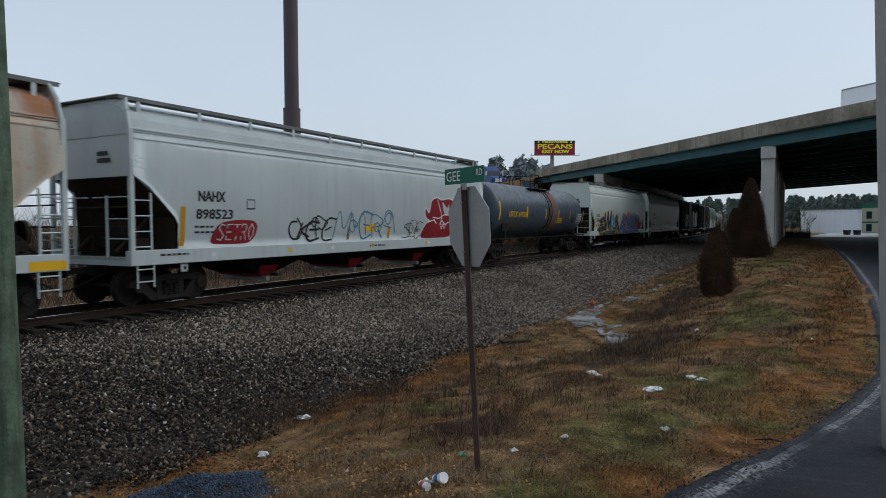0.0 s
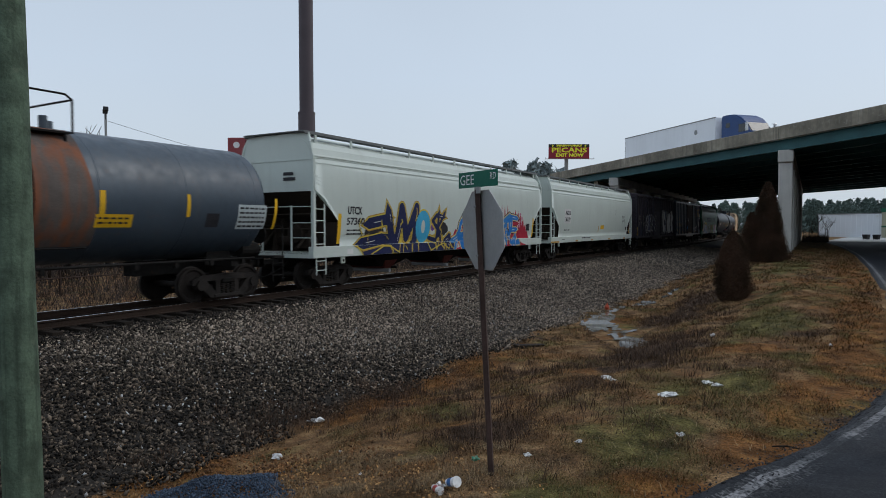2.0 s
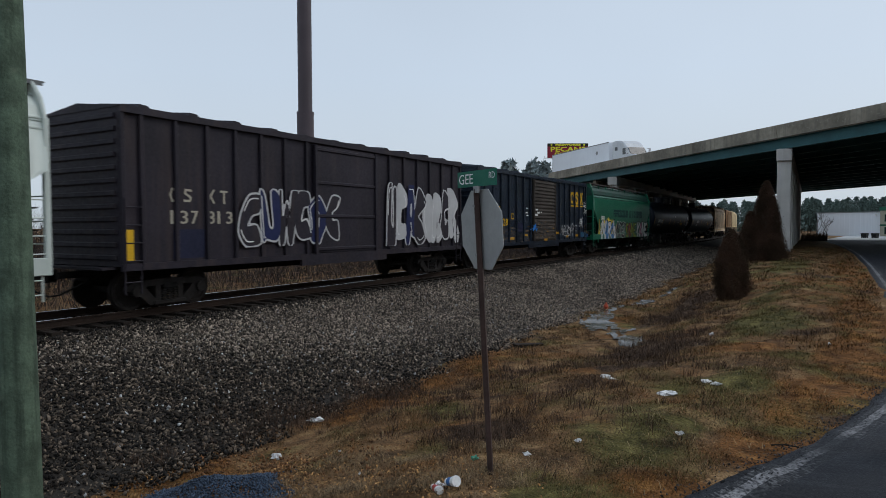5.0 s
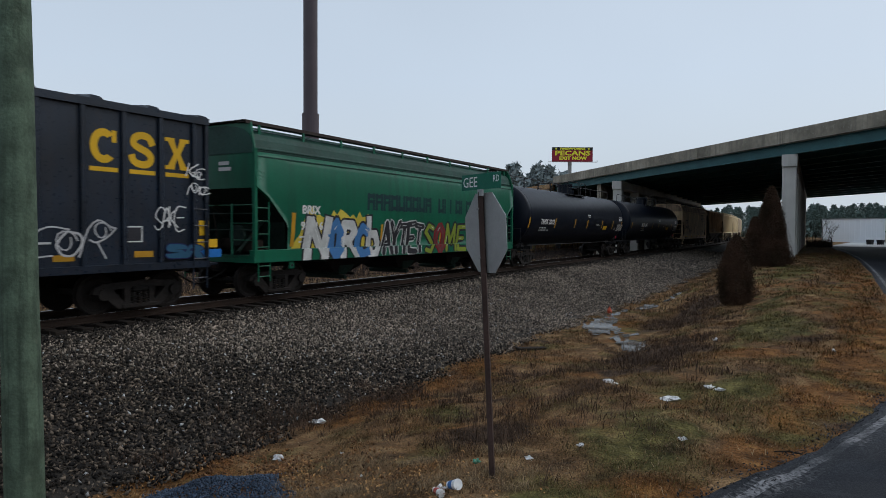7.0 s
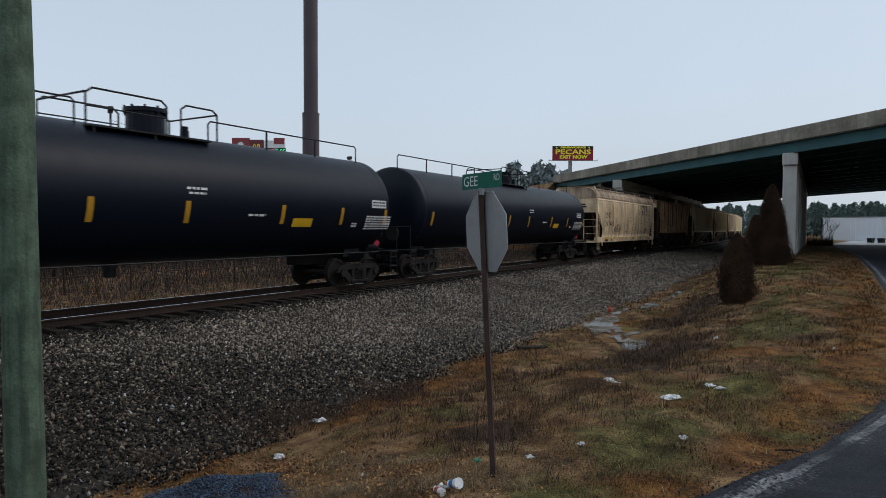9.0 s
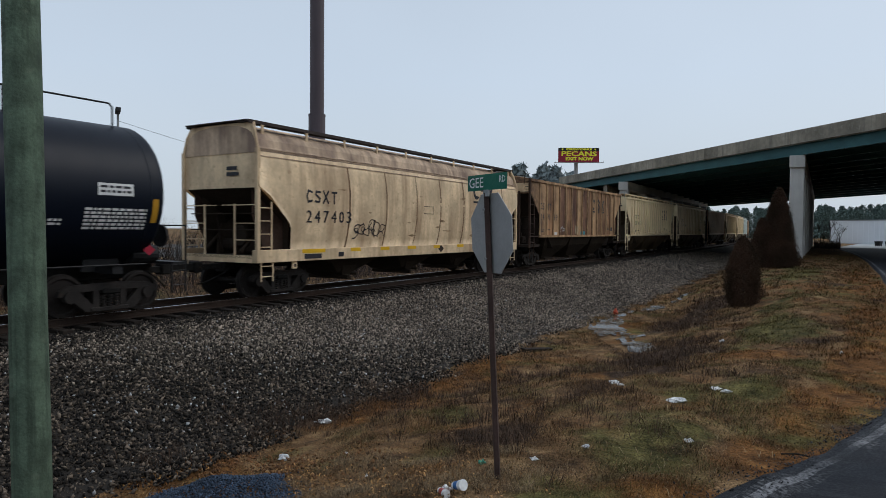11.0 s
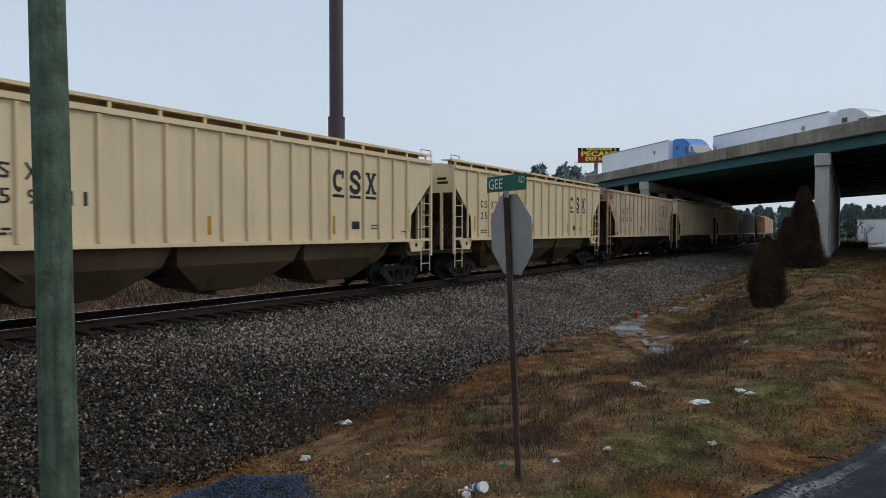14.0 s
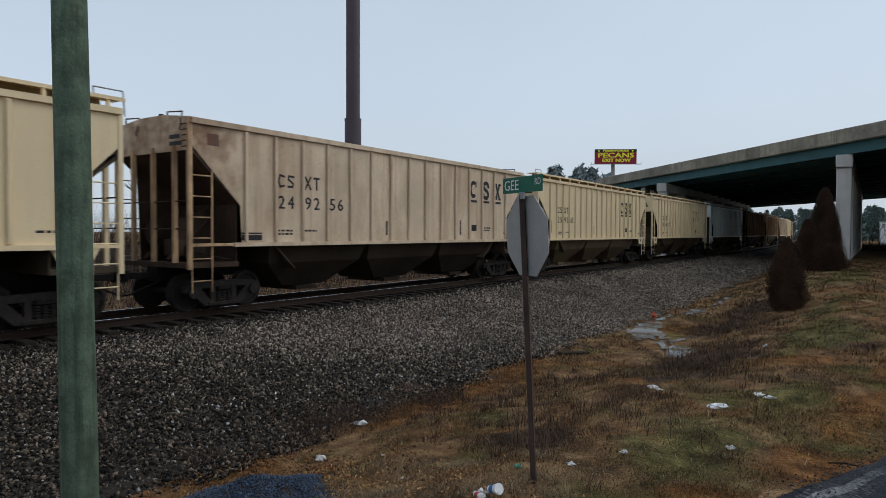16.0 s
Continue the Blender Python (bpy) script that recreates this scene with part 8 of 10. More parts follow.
    part("blue_panel", patch(bmesh.new(), -6.4, -5.5, 1.2, 1.9, sd, 0.006), P_DEEPNAVY, car, "dark blue repainted patch")
    plates(car, lambda z: 1.6, [(-7.7, -7.5, 1.2, 1.9)], M_YELLOW, "yellow reflector stripe")
    put(car, 5)
    L = length(6)
    car, sd, h = box_car("dark blue-black steel boxcar with yellow emblem and scrawls", L, P_BOXBLUE, P_BOXBLUE, P_BOXDOOR, door=(-1.28, 1.95))
    block_logo(car, sd, 4.84, 3.32, 0.74, M_YELLOW, period=0.905, wide=0.78)
    code(car, sd, -6.83, 2.55, 0.35, "130228", M_YELLOW, ([0.0, 0.36, 0.89, 1.28], [0.04, 0.34, 0.95, 1.27, 1.86, 2.18]))
    plates(car, sd, [(-5.9, -5.4, 1.29, 1.41), (-4.12, -3.62, 1.27, 1.40), (-2.37, -1.89, 1.42, 1.52), (2.35, 2.83, 1.48, 1.60), (4.04, 4.47, 1.25, 1.38), (5.81, 6.28, 1.28, 1.42)], M_ORANGE, "amber side reflector", 0.016)
    plates(car, lambda z: 1.626, [(0.15, 0.64, 1.13, 1.25)], M_ORANGE, "amber side reflector")
    plates(car, sd, [(-4.20, -3.50, 1.22, 1.50), (-2.94, -2.69, 1.23, 1.43)], M_INK, "small black stencil panel", 0.0125)
    plates(car, sd, [(-3.98, -3.66, 2.30, 2.58), (7.56, 7.85, 1.76, 2.13)], M_YELLOW, "small yellow stencil panel")
    plates(car, sd, [(-3.94, -3.70, 2.34, 2.54)], M_INK, "small dark stencil panel", 0.010)
    plates(car, sd, [(-6.75, -6.36, 1.48, 1.54), (-6.75, -6.36, 1.57, 1.63), (-6.75, -6.42, 1.66, 1.70), (-5.87, -5.41, 1.60, 1.64), (-5.87, -5.48, 1.67, 1.70)], M_YELLOW, "worn yellow stencil line", 0.010)
    plates(car, sd, [(7.47, 8.22, 1.21, 1.42)], P_BLUE, "blue sprayed strip", 0.010)
    plates(car, sd, [(7.50, 8.10, 1.46, 1.67)], M_YELLOW, "yellow sprayed strip", 0.010)
    dust = mat("beige_dust_smear", (0.13, 0.10, 0.07), 0.9, 0.0, 0.5, scale=3.0, streak=1.0, streak_lo=0.40, streak_min=0.5, streak_size=3.0, streak_c=(0.018, 0.022, 0.032), spots=0.5, spot_c=(0.16, 0.075, 0.03), blotch=0.85)
    ochre = mat("ochre_primer_smear", (0.20, 0.115, 0.035), 0.9, 0.0, 0.5, scale=3.0, blotch=0.6, streak_c=(0.03, 0.025, 0.025))
    rnd = random.Random(66)
    for y0, y1, z0, z1, lie, n in ((-1.05, 1.75, 1.3, 2.25, lambda z: 1.6265, 60), (-5.2, -3.4, 1.16, 1.87, sd, 45), (-2.6, -1.6, 1.16, 1.98, sd, 26)):
        for k in range(n):
            y, z = rnd.uniform(y0, y1), z0 + (z1 - z0) * rnd.uniform(0, 1) ** 1.4
            ry, rz = rnd.uniform(0.08, 0.34), rnd.uniform(0.02, 0.075)
            ring = [(y + ry * rnd.uniform(0.5, 1.2) * math.cos(a), max(z0 - 0.02, z + rz * rnd.uniform(0.5, 1.3) * math.sin(a))) for a in np.linspace(0, 2 * math.pi, 10)[:-1]]
            part("dust_smear", shape(bmesh.new(), rounded(ring, 2), lie, 0.002 + 0.0004 * (k % 7)), ochre if rnd.random() < 0.2 else dust, car, "beige dust smear")
    part("blue_panel", patch(bmesh.new(), -3.27, -2.54, 1.64, 2.10, sd, 0.009), P_DEEPNAVY, car, "dark blue repainted patch")
    part("blue_panel", patch(bmesh.new(), -6.85, -6.25, 1.25, 1.42, sd, 0.009), mat("teal_blue_patch", (0.01, 0.10, 0.13)), car, "teal repainted patch")
    part("sprayed_tag", tag(bmesh.new(), "MEOR", 3.05, 5.1, 1.32, 2.05, 0.035, lambda z: 1.585, seed=61), P_SILVER, car, "white looped spray tag")
    part("sprayed_tag", tag(tag(bmesh.new(), "KC", 7.15, 7.65, 3.12, 3.5, 0.028, lambda z: 1.585, seed=64), "MC", 7.2, 7.72, 2.72, 3.02, 0.028, lambda z: 1.585, seed=65), M_WHITE, car, "white looped spray tag")
    for y, z, w, q in ((-1.1, 2.78, 0.30, 0.09), (-0.85, 2.62, 0.34, 0.10), (-0.35, 2.66, 0.16, 0.07), (-1.15, 2.50, 0.38, 0.09)):
        part("paper_label", patch(bmesh.new(), y, y + w, z, z + q, lambda v: 1.627, 0.004), M_WHITE, car, "torn white paper label on the door")
    for y, z in ((-2.1, 2.85), (-2.15, 2.62), (-2.05, 2.48)):
        part("paper_label", patch(bmesh.new(), y, y + 0.26, z, z + 0.06, sd, 0.006), M_WHITE, car, "torn white paper label")
    part("data_panel", patch(bmesh.new(), 5.55, 6.02, 1.62, 1.98, sd, 0.012), M_WHITE, car, "white outlined data panel")
    part("data_panel_face", patch(bmesh.new(), 5.58, 5.99, 1.65, 1.95, sd, 0.016), M_INK, car)
    part("sprayed_tag", tag(bmesh.new(), "SAKE", 6.3, 7.0, 1.9, 2.4, 0.028, lambda z: 1.585, seed=67), M_WHITE, car, "white looped spray tag")
    bm = bmesh.new()
    rnd = random.Random(31)
    for k in range(9):
        y, z, r = rnd.uniform(-1.45, -0.95), rnd.uniform(1.72, 2.0), rnd.uniform(0.06, 0.13)
        shape(bm, [(y + r * rnd.uniform(0.6, 1.3) * math.cos(a), z + r * rnd.uniform(0.6, 1.3) * math.sin(a)) for a in np.linspace(0, 2 * math.pi, 11)[:-1]], lambda z: 1.652, 0.004 + 0.0004 * k)
    stroke(bm, [(-1.95, 1.76), (-1.6, 1.80), (-1.3, 1.88)], 0.05, lambda z: 1.652, 0.008)
    part("blue_splash", bm, P_BLUE, car, "ragged blue spray splash")
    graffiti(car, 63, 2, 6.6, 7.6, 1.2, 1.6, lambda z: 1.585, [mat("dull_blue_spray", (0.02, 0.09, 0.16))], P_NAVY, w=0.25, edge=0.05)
    put(car, 6)

    # green hopper
    L = length(7)
    car, sd, h = round_hopper("bright green covered hopper car with long colourful graffiti", L, P_GREEN, P_GREENROOF, P_GREEN, P_SLOPEGREEN, bays=3, board_m=P_BOARD)
    marks(car, sd, [("BRIX", -6.52, 2.38, 0.25, 0.76), ("97016", -6.57, 1.90, 0.25, 0.95)], M_WHITE, "white stencilled lettering")
    bars(car, sd, [(-6.6, -6.0, 1.66, 0.06), (-6.6, -5.9, 1.52, 0.06)], M_WHITE)
    rows = []
    for y0, y1 in ((-3.35, 0.75), (1.25, 4.2), (4.55, 5.25)):
        y = y0
        while y < y1 - 0.2:
            rows.append((y, y + 0.30))
            y += 0.455
    rnd = random.Random(2)
    teal = mat("dark_teal_lettering", (0.004, 0.03, 0.035), 0.6)
    for a, b in rows:
        bm = bmesh.new()
        z0, z1 = 2.62, 3.10
        k = rnd.randrange(4)
        stroke(bm, [(a, z0), (a, z1)], 0.13, sd, 0.007)
        if k != 3:
            stroke(bm, [(b, z0), (b, z1)], 0.13, sd, 0.007)
        if k in (0, 2):
            stroke(bm, [(a, z1 - 0.05), (b, z1 - 0.05)], 0.13, sd, 0.009)
        if k in (1, 2):
            stroke(bm, [(a, z0 + 0.05), (b, z0 + 0.05)], 0.13, sd, 0.009)
        if k == 0:
            stroke(bm, [(a, z0 + 0.24), (b, z0 + 0.24)], 0.09, sd, 0.009)
        part("company_mark_block", bm, teal, car, "dark block shape of a company marking")
    full = both_sides(sd)
    flames(car, 71, -6.9, -2.7, 1.36, 2.62, sd, P_SPRAYYEL, "yellow sprayed background", 0.72)
    chalk = mat("dirty_white_spray", (0.58, 0.58, 0.56), 0.6, 0.0, 0.25, scale=2.0, streak=0.3, streak_c=(0.25, 0.26, 0.25))
    sky_spray = mat("denim_blue_spray", (0.06, 0.19, 0.42), 0.6, 0.0, 0.2)
    for q, (ch, y0, y1, z0, z1, w, m, lean) in enumerate((("N", -6.35, -5.35, 1.06, 2.18, 0.34, chalk, 0.12), ("O", -5.28, -4.66, 1.06, 2.10, 0.34, sky_spray, 0.0), ("R", -4.72, -3.95, 1.06, 2.12, 0.30, chalk, 0.0), ("C", -3.92, -3.34, 1.06, 2.0, 0.30, sky_spray, 0.0), ("D", -3.35, -2.72, 1.06, 2.26, 0.26, chalk, -0.1))):
        spray_letter(car, ch, y0, y1, z0, z1, w, full, m, M_INK, rim=0.07, lean=lean, spike=0.0, seed=70 + q, label="white and blue sprayed letters")
    for q, (ch, y0, y1) in enumerate((("A", -2.5, -1.95), ("Y", -2.0, -1.4), ("T", -1.45, -0.9), ("E", -0.95, -0.35), ("T", -0.4, 0.15))):
        spray_letter(car, ch, y0, y1, 1.08, 2.12 + 0.06 * (q % 2), 0.20, full, M_INK, chalk, rim=0.045, lean=0.1 * (q % 3) - 0.1, spike=0.5, seed=80 + q, label="black sprayed letters with white outlines")
    for q, (ch, y0, y1, m) in enumerate((("S", 0.25, 0.95, P_OLIVE), ("O", 1.0, 1.75, mat("dull_maroon_spray", (0.16, 0.04, 0.04), 0.6)), ("M", 1.85, 2.65, P_OLIVE), ("E", 2.75, 3.55, P_OLIVE))):
        spray_letter(car, ch, y0, y1, 1.08, 2.10, 0.17, full, m, M_INK if q != 1 else P_MAROON, rim=0.085, spike=0.4, seed=90 + q, label="lime and maroon sprayed letters")
    for q, (ch, y0, y1, m) in enumerate((("K", 3.95, 4.75, chalk), ("A", 4.8, 5.6, P_PINK), ("N", 5.65, 6.45, chalk), ("E", 6.5, 7.3, chalk))):
        spray_letter(car, ch, y0, y1, 1.08, 2.12, 0.26, full, m, M_INK, rim=0.085, seed=95 + q, label="white and pink sprayed letters")
    plates(car, sd, [(-6.95, -6.8, 1.42, 2.4), (-2.6, -2.48, 1.45, 2.1), (1.4, 1.52, 1.45, 2.1), (7.55, 7.65, 1.45, 2.1)], M_ORANGE, "amber reflector stripe")
    end_panel(car, h, M_WHITE, 3.7, 0.1)
    put(car, 7)

    # two black tanks
    for i, text in ((8, ("TAMX", "2032")), (9, ("NATX", "220472"))):
        L = length(i)
        car, sd, h = tank_car("black tank car with top rails and amber reflector stripes", L, P_TANKBLACK, M_BLACK, R=1.64, zc=2.70, e=0.85, side_ladder=False, seams=2, mw=(0.70, 0.46, 0.48), hoops=((-1.4, 0.6), (1.0, 2.1)))
        y0 = -7.28 if i == 8 else -5.7
        marks(car, sd, [(text[0], y0, 2.24, 0.29, 0.98), (text[1], y0 + 1.16, 2.24, 0.28, 0.86)], M_WHITE, "white stencilled lettering")
        bars(car, sd, [(y0, y0 + 1.0, 2.02, 0.05), (y0, y0 + 1.4, 1.9, 0.05)], M_WHITE)
        plates(car, sd, [(y - 0.07, y + 0.07, 2.05, 2.58) for y in (-8.84, -5.09, -1.7, 0.69, 3.86, 6.44, h - 0.5)], M_ORANGE, "amber reflector stripe")
        plates(car, sd, [(4.29, 5.11, 1.97, 2.22)], M_YELLOW, "yellow warning placard")
        bars(car, sd, [(0.65, 1.25, 2.86, 0.06), (0.7, 1.2, 2.75, 0.05), (2.6, 3.2, 2.25, 0.06), (7.0, 7.25, 1.98, 0.05), (7.0, 7.25, 2.06, 0.05)], M_WHITE)
        plates(car, sd, [(7.95, 8.75, 2.62, 2.88)], M_WHITE, "white data panel")
        bars(car, sd, [(8.0, 8.7, 2.68, 0.05), (8.0, 8.7, 2.78, 0.05)], M_INK, lift=0.011)
        bars(car, sd, [(7.7, 9.1, z, 0.05) for z in (1.9, 1.98, 2.06, 2.14, 2.22, 2.30)], M_WHITE)
        bm = bmesh.new()
        for y, s2 in ((h + 0.02, 0.13),):
            bm.faces.new([bm.verts.new((1.12 + a * 0.3, y - 0.35 + a, 1.42 + b)) for a, b in ((0, -s2), (s2, 0), (0, s2), (-s2, 0))])
        part("placard", bm, P_RED, car, "red diamond placard")
        put(car, i)

    # dirty cream round hopper
    L = 18.14
    car, sd, h = round_hopper("dirty rust-streaked cream covered hopper car", L, P_CREAMDIRT, P_ROOFSTAIN, P_CREAMDIRT, P_BAYBROWN, e=0.82, bays=3, dents=0.03, board_m=P_BOARD)
    for k in (-1, 1):
        for x in (-1.18, 1.18):
            bm = bmesh.new()
            p = [(k * (h - 0.10), 2.98), (k * (h - 0.10), 2.30), (k * (h - 0.62), 1.20), (k * (h - 1.45), 1.20), (k * (h - 1.45), 2.0)]
            prism(bm, p if k < 0 else p[::-1], x - 0.012, x + 0.012)
            part("side_web", bm, P_ENDRUST, car, "rust-brown end web plate")
    part("drawbar", bx(-0.08, 0.08, -L / 2 - 0.95, -L / 2, 0.80, 0.98), M_STEEL, car)
    seam = mat("rusty_weld_seam", (0.24, 0.14, 0.075), 0.8, 0.0, 0.5, scale=2.5, blotch=0.8, streak_c=(0.10, 0.055, 0.03))
    for q, y in enumerate((-4.49, -2.50, -0.61, 1.08, 2.93, 4.83, 6.61)):
        w = (0.05, 0.035, 0.03, 0.045, 0.055, 0.03, 0.05)[q]
        part("weld_seam", stroke(bmesh.new(), [(y - 0.05, 3.85), (y + 0.03, 3.1), (y + 0.03, 2.3), (y - 0.03, 1.75), (y - 0.09, 1.40)], w * 1.5, sd, 0.004), seam, car)
    smear = mat("brown_rain_smear", (0.42, 0.28, 0.16), 0.85, 0.0, 0.5, scale=4.0, blotch=0.8, streak_c=(0.16, 0.09, 0.05))
    rnd = random.Random(104)
    for k in range(26):
        y, z, ry, rz = rnd.uniform(-5.6, 6.6), rnd.uniform(1.6, 3.3), rnd.uniform(0.08, 0.38), rnd.uniform(0.015, 0.055)
        ring = [(y + ry * rnd.uniform(0.5, 1.2) * math.cos(a), z + rz * rnd.uniform(0.5, 1.3) * math.sin(a)) for a in np.linspace(0, 2 * math.pi, 10)[:-1]]
        part("rust_smear", shape(bmesh.new(), rounded(ring, 2), sd, 0.0025 + 0.0003 * (k % 5)), smear, car, "brown smear on the side sheet")
    code(car, sd, -6.44, 2.72, 0.36, "247403", M_INK, ([0.0, 0.36, 0.72, 1.1], [0.0, 0.36, 0.74, 1.1, 1.46, 1.82]))
    block_logo(car, sd, 3.80, 3.25, 0.66, M_INK, period=0.68, wide=0.85)
    for y in (4.55, 4.98, 5.2):
        part("paint_wear", patch(bmesh.new(), y, y + 0.13, 3.05, 3.62, sd, 0.016), P_CREAMDIRT, car, "worn-through paint on the emblem")
    part("sprayed_tag", tag(bmesh.new(), "SOUROR", -4.25, -2.65, 1.62, 2.22, 0.032, sd, seed=91), M_INK, car, "black looped spray tag")
    plates(car, sd, [(-0.12, 0.58, 2.53, 2.55), (-0.12, 0.58, 2.80, 2.82), (-0.12, -0.10, 2.53, 2.82), (0.56, 0.58, 2.53, 2.82)], M_INK, "outlined stencil box")
    plates(car, sd, [(5.04, 5.41, 1.62, 1.90)], M_INK, "black data panel")
    plates(car, lambda z: 1.56, [(a, b, 1.23, 1.345) for a, b in ((-6.59, -5.59), (-4.39, -3.88), (-2.79, -2.27), (-1.15, -0.61), (0.64, 1.10), (2.45, 3.0), (4.73, 5.2), (5.95, 6.7))], M_YELLOW, "faded yellow sill stripe")
    plates(car, lambda z: 1.56, [(-6.5, -5.75, 1.06, 1.20), (-4.98, -4.72, 1.08, 1.22), (6.05, 6.6, 1.06, 1.19), (5.4, 5.65, 1.18, 1.28)], M_INK, "black sill panel")
    part("worn_emblem", shape(bmesh.new(), [(1.18, 1.05), (1.40, 1.20), (1.18, 1.345), (0.96, 1.20)], lambda z: 1.56, 0.004), P_ENDRUST, car, "rusted diamond on the sill")
    end_panel(car, h, M_INK)
    put(car, 10, 0.47)

    # ribbed hoppers
    spec = [(11, P_RUSTY, P_RUSTPOST, "249199", "heavily rusted tan covered hopper car with outside posts", False, 1.83),
            (12, P_CREAM, P_CREAM, "259411", "clean cream covered hopper car with outside posts", True, 3.21),
            (13, P_CREAM, P_CREAM, "259898", "cream covered hopper car with a faded panel", True, 3.55),
            (14, P_CREAM2, P_CREAM2, "249256", "dusty pinkish cream covered hopper car with outside posts", False, 3.93),
            (15, P_CREAM, P_CREAM, "259261", "cream covered hopper car with outside posts", True, 3.21),
            (16, P_CREAM, P_CREAM, "259037", "cream covered hopper car with outside posts", True, 3.21),
            (17, P_WHITE, P_WHITE, "", "off-white covered hopper car with outside posts", True, 3.21),
            (18, P_RUSTY, P_RUSTY, "", "rusted tan covered hopper car with outside posts", False, 3.2),
            (19, P_CREAMDIRT, P_CREAMDIRT, "", "stained cream covered hopper car", True, 3.2),
            (20, P_CREAM2, P_CREAM2, "", "dusty cream covered hopper car", False, 3.2),
            (21, P_CREAM, P_CREAM, "", "cream covered hopper car", True, 3.2),
            (22, P_RUSTY, P_RUSTY, "", "rusted tan covered hopper car", False, 3.2),
            (23, P_CREAM, P_CREAM, "", "cream covered hopper car", True, 3.2),
            (24, P_WHITE, P_WHITE, "", "off-white covered hopper car", True, 3.2)]
    for i, paint, rib, number, label, board, logo_y in spec:
        L = length(i)
        flush = not board
        pr, gp = (0.96, 0.33) if flush else (0.895, 0.33) if i == 13 else (0.769, 0.29)
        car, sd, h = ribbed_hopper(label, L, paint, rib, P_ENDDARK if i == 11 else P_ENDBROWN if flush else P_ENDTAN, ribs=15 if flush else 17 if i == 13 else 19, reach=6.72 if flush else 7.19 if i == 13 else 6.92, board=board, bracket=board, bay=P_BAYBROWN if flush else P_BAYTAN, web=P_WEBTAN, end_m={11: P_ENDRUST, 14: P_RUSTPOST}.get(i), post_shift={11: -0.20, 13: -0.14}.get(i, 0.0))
        if number:
            y0 = {11: -6.80, 14: -5.66}.get(i, -6.2 if i == 13 else -5.98)
            z0 = {11: 3.05, 14: 3.12}.get(i, 2.92)
            hgt = 0.34 if i in (11, 14) else 0.29
            code(car, sd, y0, z0, hgt, number, M_INK, ([0.0, gp, pr, pr + gp], [0.0, gp, pr, pr + gp, 2 * pr, 2 * pr + gp]))
            block_logo(car, sd, logo_y, 3.12 if board else 3.28, 0.68, M_INK, period=pr, wide=0.7)
            bars(car, sd, [(y0, y0 + 0.5, 1.95, 0.05), (y0, y0 + 0.5, 1.86, 0.05), (y0 + 0.95, y0 + 1.4, 1.95, 0.05), (5.0, 5.5, 2.1, 0.05), (5.0, 5.5, 2.0, 0.05), (6.6, 7.0, 1.9, 0.05)], M_INK)
            plates(car, sd, [(5.66, 6.12, 1.92, 2.18)] if i == 11 else [(4.05, 4.42, 2.0, 2.24)], M_INK, "dark stencil panel", 0.008)
            plates(car, sd, [(-6.75, -6.66, 1.95, 2.55), (3.2, 3.3, 1.85, 2.4), (6.95, 7.08, 1.9, 2.75), (-1.2, -1.1, 1.85, 2.3)], M_ORANGE if board else P_RUST, "faded orange reflector stripe")
            if i != 11:
                end_panel(car, h, M_INK, 4.12 if flush else 3.95, 0.75)
        if i == 14:
            plates(car, sd, [(-7.83, -7.50, 3.98, 4.26)], P_RUST, "orange patch")
            plates(car, sd, [(-6.85, -6.2, 1.72, 1.86), (-6.85, -6.2, 1.88, 1.92)], M_INK, "black stencil panel")
        if paint is P_RUSTY:
            looks = [P_RUSTY, P_RUSTMID, P_RUSTY, P_RUSTDARK, P_RUSTMID, P_RUSTDARK, P_RUSTY, P_RUSTDARK, P_RUSTMID, P_RUSTY, P_RUSTMID, P_RUSTMID, P_RUSTMID, P_RUSTY, P_RUSTY]
            for q in range(14):
                a = -6.72 + 0.96 * q - (0.20 if i == 11 else 0.0)
                part("side_panel", patch(bmesh.new(), a + 0.056, a + 0.904, 1.69, 4.40, sd, 0.003), looks[q], car, "rust-streaked side panel")
        if i == 11:
            plates(car, sd, [(-4.75, -4.35, 1.70, 1.86)], M_WHITE, "white repair patch", 0.008)
            plates(car, sd, [(-1.32, -0.84, 1.76, 2.24)], mat("cream_repair_patch", (0.55, 0.52, 0.36)), "cream repair patch", 0.008)
            plates(car, sd, [(4.55, 5.27, 2.55, 2.57), (4.55, 5.27, 2.98, 3.0), (4.55, 4.57, 2.55, 3.0), (5.25, 5.27, 2.55, 3.0)], M_INK, "outlined stencil box", 0.008)
            plates(car, sd, [(-0.42, 0.46, 1.70, 1.90)], mat("dull_turquoise_spray", (0.05, 0.25, 0.30)), "blue sprayed patch", 0.008)
            part("sprayed_tag", scribble(bmesh.new(), 97, 2, -3.75, -3.15, 1.85, 2.15, sd, 0.05), P_SILVER, car, "pale spray tag")
            bm = bmesh.new()
            bm.faces.new([bm.verts.new((a, -h - 0.006, b)) for a, b in ((0.55, 3.92), (1.45, 3.92), (1.45, 4.36), (0.55, 4.36))])
            part("end_plate", bm, P_CREAMDIRT, car, "pale number panel on the end sheet")
            plates(car, sd, [(-6.90, -6.72, 1.72, 2.30), (-4.95, -4.82, 1.9, 2.2)], mat("ochre_spray", (0.42, 0.27, 0.03), 0.7, 0.0, 0.4, scale=5.0, blotch=0.6), "ochre sprayed patch", 0.008)
        if i == 13:
            aged = mat("yellowed_repaint_panel", (0.70, 0.50, 0.24), 0.6, 0.0, 0.12, streak=0.4, streak_c=(0.52, 0.36, 0.15))
